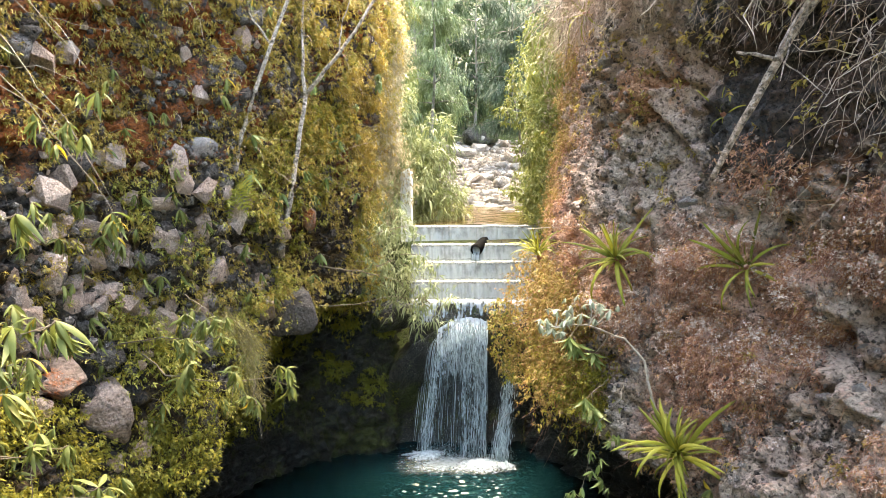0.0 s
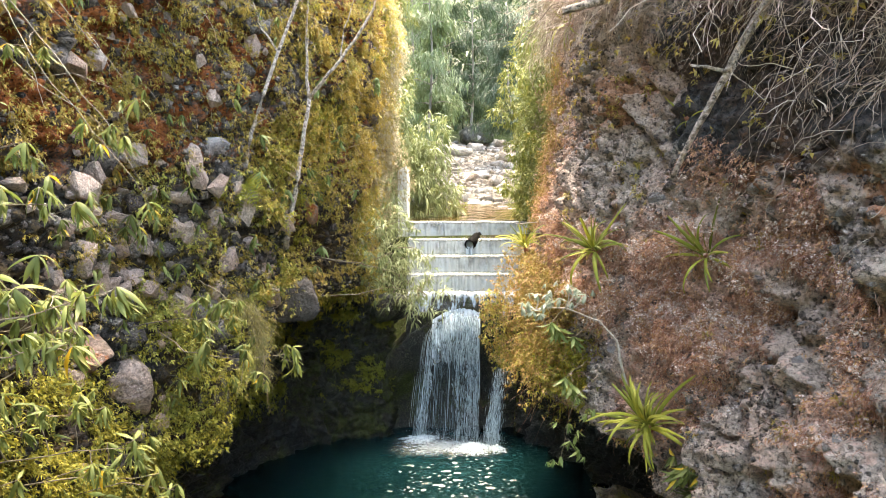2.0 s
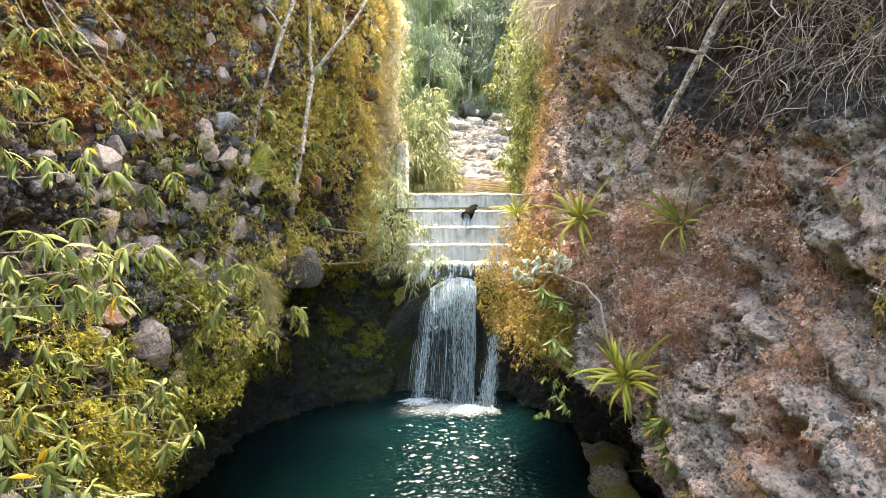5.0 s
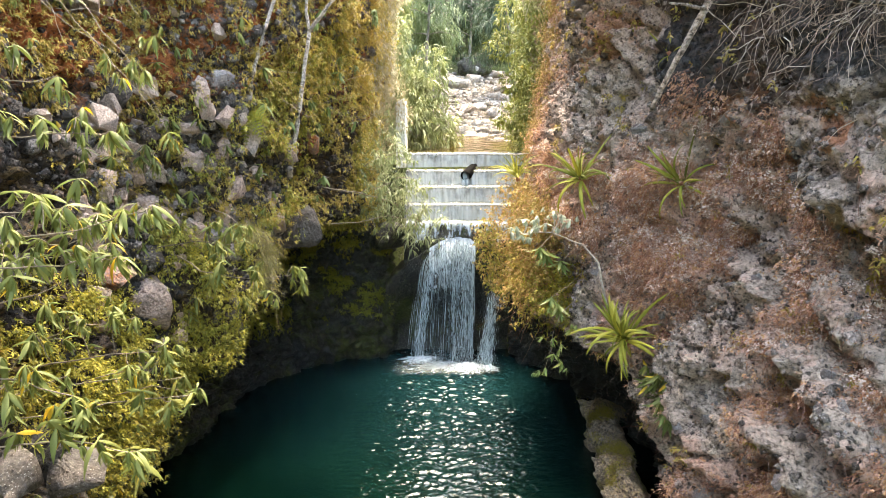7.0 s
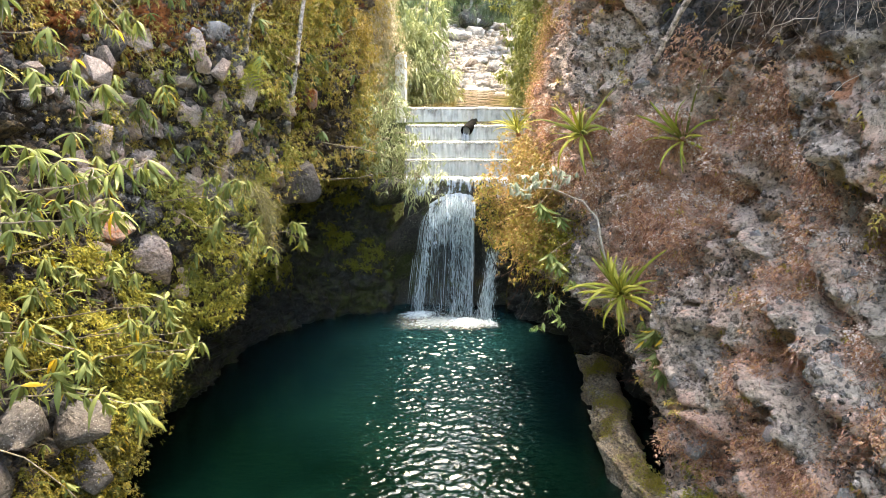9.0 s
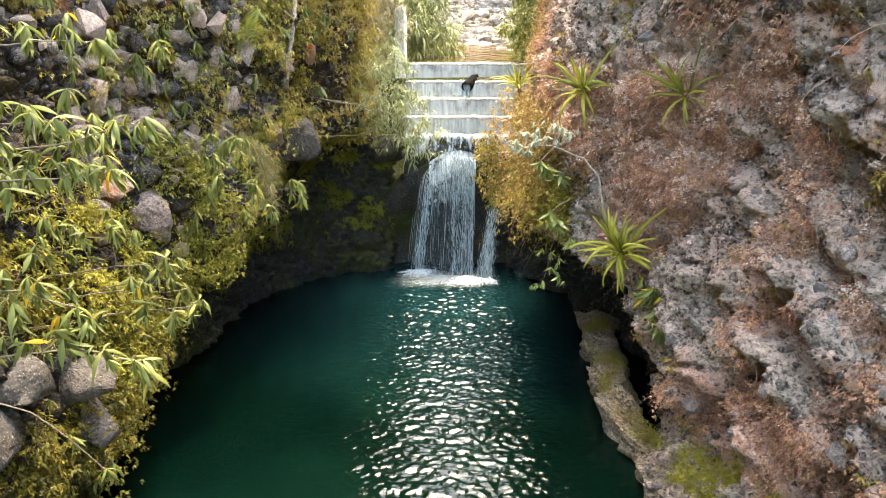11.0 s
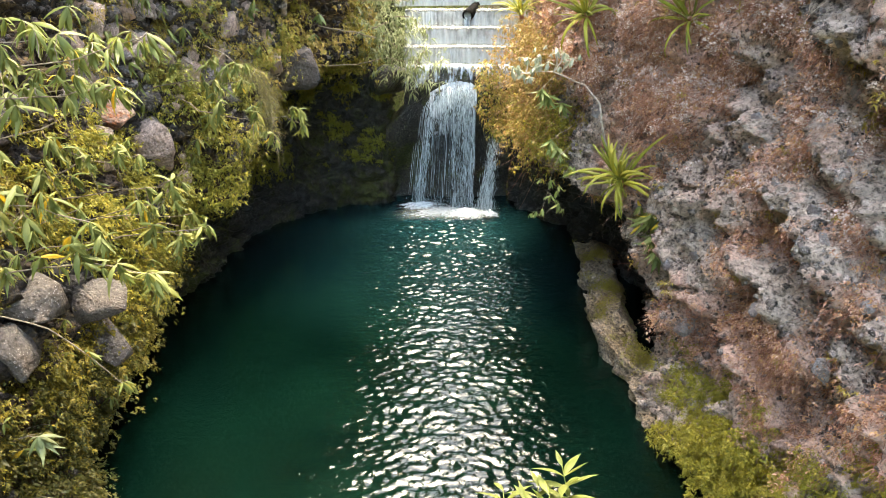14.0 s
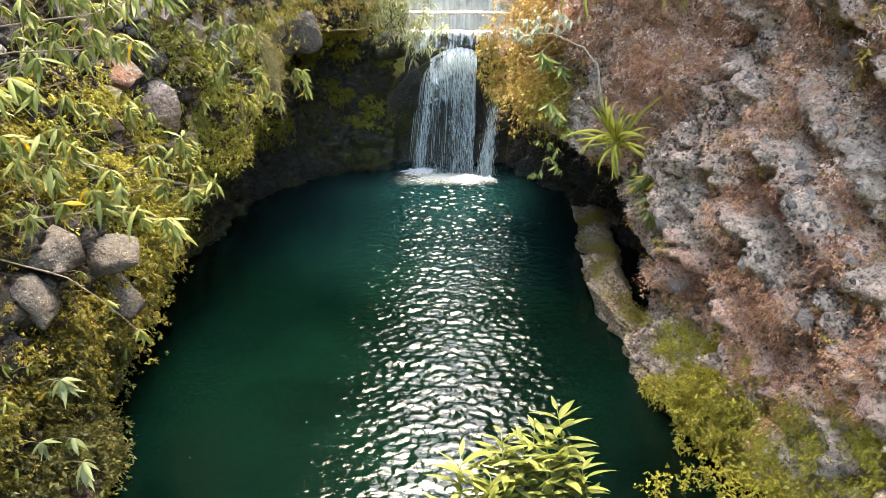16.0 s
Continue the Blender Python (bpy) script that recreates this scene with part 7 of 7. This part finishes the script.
def ginger(foot, tip, count, size):
    """A stalk with broad leaves set round it, closer together towards the tip."""
    foot, tip = Vector(foot), Vector(tip)
    ob = base("ginger_plant", "leafy ginger stalk with broad bright green leaves", "plant", foot, "ginger on the near bank")
    bow = [Vector((0, 0, 0)).lerp(tip - foot, t) + Vector((0, -0.08, 0.06)) * math.sin(t * math.pi) for t in np.linspace(0, 1, 13)]
    part("stem", Shape().tube(bow, [0.013 - 0.008 * t for t in np.linspace(0, 1, 13)], 7).mesh("stem", P_GINGER), ob)
    for k in range(count):
        t = 0.25 + 0.75 * ((k + 1) / count) ** 0.7
        p = bow[min(12, int(t * 12))]
        ax = (bow[-1] - bow[-3]).normalized() + Vector((0, -0.1, 0.5))
        leaf = part("leaf", PR.choice(GING), ob)
        s = size * PR.uniform(0.75, 1.15) * (1.0 if k < count - 3 else 0.7)
        rise = -0.15 - 0.75 * t ** 3 + PR.uniform(-0.2, 0.2)
        leaf.matrix_basis = Matrix.Translation(p) @ rot_to(ax, k * 2.4 + PR.uniform(-0.4, 0.4)) @ Matrix.Rotation(rise, 4, "Y") @ Matrix.Rotation(PR.uniform(-0.3, 0.3), 4, "X") @ Matrix.Diagonal((s, s, s, 1))


GINGERS = [((1.1, 2.9, 0.15), (1.0, 3.75, 0.75)), ((1.4, 3.0, 0.15), (1.6, 3.75, 0.95)), ((1.75, 3.0, 0.15), (1.6, 4.15, 1.2)), ((1.3, 3.2, 0.15), (1.35, 4.1, 1.15)), ((1.99, 3.82, 0.15), (1.79, 4.47, 1.31)), ((0.88, 3.39, 0.15), (1.13, 4.14, 0.96)), ((1.57, 3.15, 0.15), (1.37, 3.9, 0.93)), ((1.6, 3.1, 0.15), (1.85, 3.85, 0.81)), ((1.36, 3.58, 0.15), (1.51, 4.33, 1.14)), ((0.9, 2.9, 0.15), (0.8, 3.6, 0.8)), ((2.1, 3.2, 0.15), (2.0, 3.95, 1.0)), ((0.6, 3.3, 0.15), (0.62, 3.9, 1.1)), ((1.0, 3.0, 0.15), (0.95, 3.7, 1.0)), ((1.2, 3.3, 0.15), (1.1, 4.2, 1.2)), ((1.9, 3.3, 0.15), (1.75, 4.1, 1.15))]
for foot, tip in GINGERS:
    ginger(foot, tip, 24, 0.46)
rng = np.random.default_rng(91)
n = 4200
fx, fy = rng.uniform(2.0, 5.0, n), rng.uniform(2.6, 4.7, n)
keep = (fy < 3.5 + 0.36 * (fx - 1.2) + rng.normal(0, 0.12, n)) & (np.array([fbm(Vector((a * 1.7, b * 1.7, 2)), 3) for a, b in zip(fx, fy)]) > 0.0)
fx, fy = fx[keep], fy[keep]
fz = np.maximum(ground_z(fx, fy), 0.05) + rng.uniform(0.05, 0.4, len(fx)) + 0.15 * (fx - 2)
v, f = sprigs(np.stack([fx, fy, fz], -1), np.tile([-0.2, 0.2, 0.8], (len(fx), 1)), 7, rng.uniform(0.03, 0.065, len(fx)), 0.5, 0.6, rng, 0.2, 0.0)
tagged(new("bank_bushes", np_mesh("bank_bushes", v, f, L_LIME, False)), "low yellow-green bushes on the near bank", "bushes", kind="stuff")

# ---- stones of the walls ----
f1E = east.f1
pitted = 1 - win(EY, EZ, 2.0, 8.9, 7.2, 9.8, 0.6)
M_GRAVEL_W = rock_mat("brown_gravel", (0.3, 0.265, 0.235), (0.12, 0.09, 0.07), (0.16, 0.06, 0.02), 0.6, 0.5, False, True)
M_GRAVEL_E = rock_mat("pale_grey_gravel", (0.39, 0.335, 0.29), (0.34, 0.25, 0.2), (0.22, 0.1, 0.06), 0.6, 0.55, False, True)
STONES_W = [hull_mesh("stone", (1, 0.85, 0.8), 300 + k, 13, M_STONE_W) for k in range(10)]
STONES_E = [hull_mesh("stone", (1, 0.85, 0.75), 330 + k, 13, M_STONE_E) for k in range(10)]


def stud(parent, c, dens, n, size, meshes, seed, sink=0.15):
    rng = np.random.default_rng(seed)
    for i in pick(c, dens, n, rng):
        p, nn = Vector(c.p.reshape(-1, 3)[i]), Vector(c.wall_n.reshape(-1, 3)[i])
        s = min(0.46, size * float(rng.lognormal(0, 0.6)))
        ob = part("stone", meshes[int(rng.integers(len(meshes)))], parent)
        ob.matrix_basis = Matrix.Translation(p + nn * s * sink) @ Euler(tuple(rng.uniform(0, 6.3, 3))).to_matrix().to_4x4() @ Matrix.Diagonal((s, s * float(rng.uniform(0.7, 1.1)), s * float(rng.uniform(0.6, 1)), 1))


def gravel(parent, name, c, dens, n, size, material, seed):
    """The small stones of a wall, joined."""
    rng = np.random.default_rng(seed)
    cube = np.array([(x, y, z) for x in (-1, 1) for y in (-1, 1) for z in (-1, 1)], float) * 0.36
    faces = np.array([(0, 1, 3, 2), (4, 6, 7, 5), (0, 4, 5, 1), (2, 3, 7, 6), (0, 2, 6, 4), (1, 5, 7, 3)])
    i = pick(c, dens, n, rng)
    p = c.p.reshape(-1, 3)[i] + c.wall_n.reshape(-1, 3)[i] * 0.01
    s = size * rng.lognormal(0, 0.5, (n, 1, 1))
    a = unit(rng.normal(0, 1, (n, 3)))
    b = unit(np.cross(a, rng.normal(0, 1, (n, 3))))
    m = np.stack([a, b, np.cross(a, b)], 1)
    loc = cube[None] * rng.uniform(0.55, 1.3, (n, 8, 3))
    v = np.einsum("nij,njk->nik", loc * s, m) + p[:, None]
    f = (faces[None] + 8 * np.arange(n)[:, None, None]).reshape(-1, 4)
    part(name, np_mesh(name, v.reshape(-1, 3), f, material, False), parent, kind="stuff")


f1, f2 = west.f1, west.f2
stud(CLIFF_W, west, stony * 1.0 + 0.12 * win(WY, WZ, 6, 11.5, 6.8, 10.5, 0.4) + 0.1 * win(WY, WZ, 6.8, 10, 2.6, 4.7, 0.4), 300, 0.175, STONES_W, 400, 0.2)
gravel(CLIFF_W, "gravel", west, 0.6 * stony * sstep(-0.1, 0.2, f2) + 0.45 * win(WY, WZ, 4, 12, 4.5, 11, 0.5) * sstep(-0.1, 0.3, f2) + 0.15 * win(WY, WZ, 10, 18, 4, 11), 9000, 0.06, M_GRAVEL_W, 401)
gravel(CLIFF_W, "rubble", west, stony + 0.12 * win(WY, WZ, 6, 11.5, 6.8, 10.5, 0.4) + 0.15 * win(WY, WZ, 4, 8, 4.6, 6.6, 0.4), 800, 0.12, M_GRAVEL_W, 404)
stud(CLIFF_E, east, pitted * win(EY, EZ, 3.5, 13.5, 1.2, 9.3, 0.5) * sstep(-0.1, 0.25, -f1E + 0.1), 300, 0.12, STONES_E, 402, -0.1)
gravel(CLIFF_E, "gravel", east, pitted * win(EY, EZ, 3, 14, 0.5, 9.8, 0.5) * (0.3 + sstep(-0.1, 0.3, -f1E)), 11000, 0.045, M_GRAVEL_E, 403)
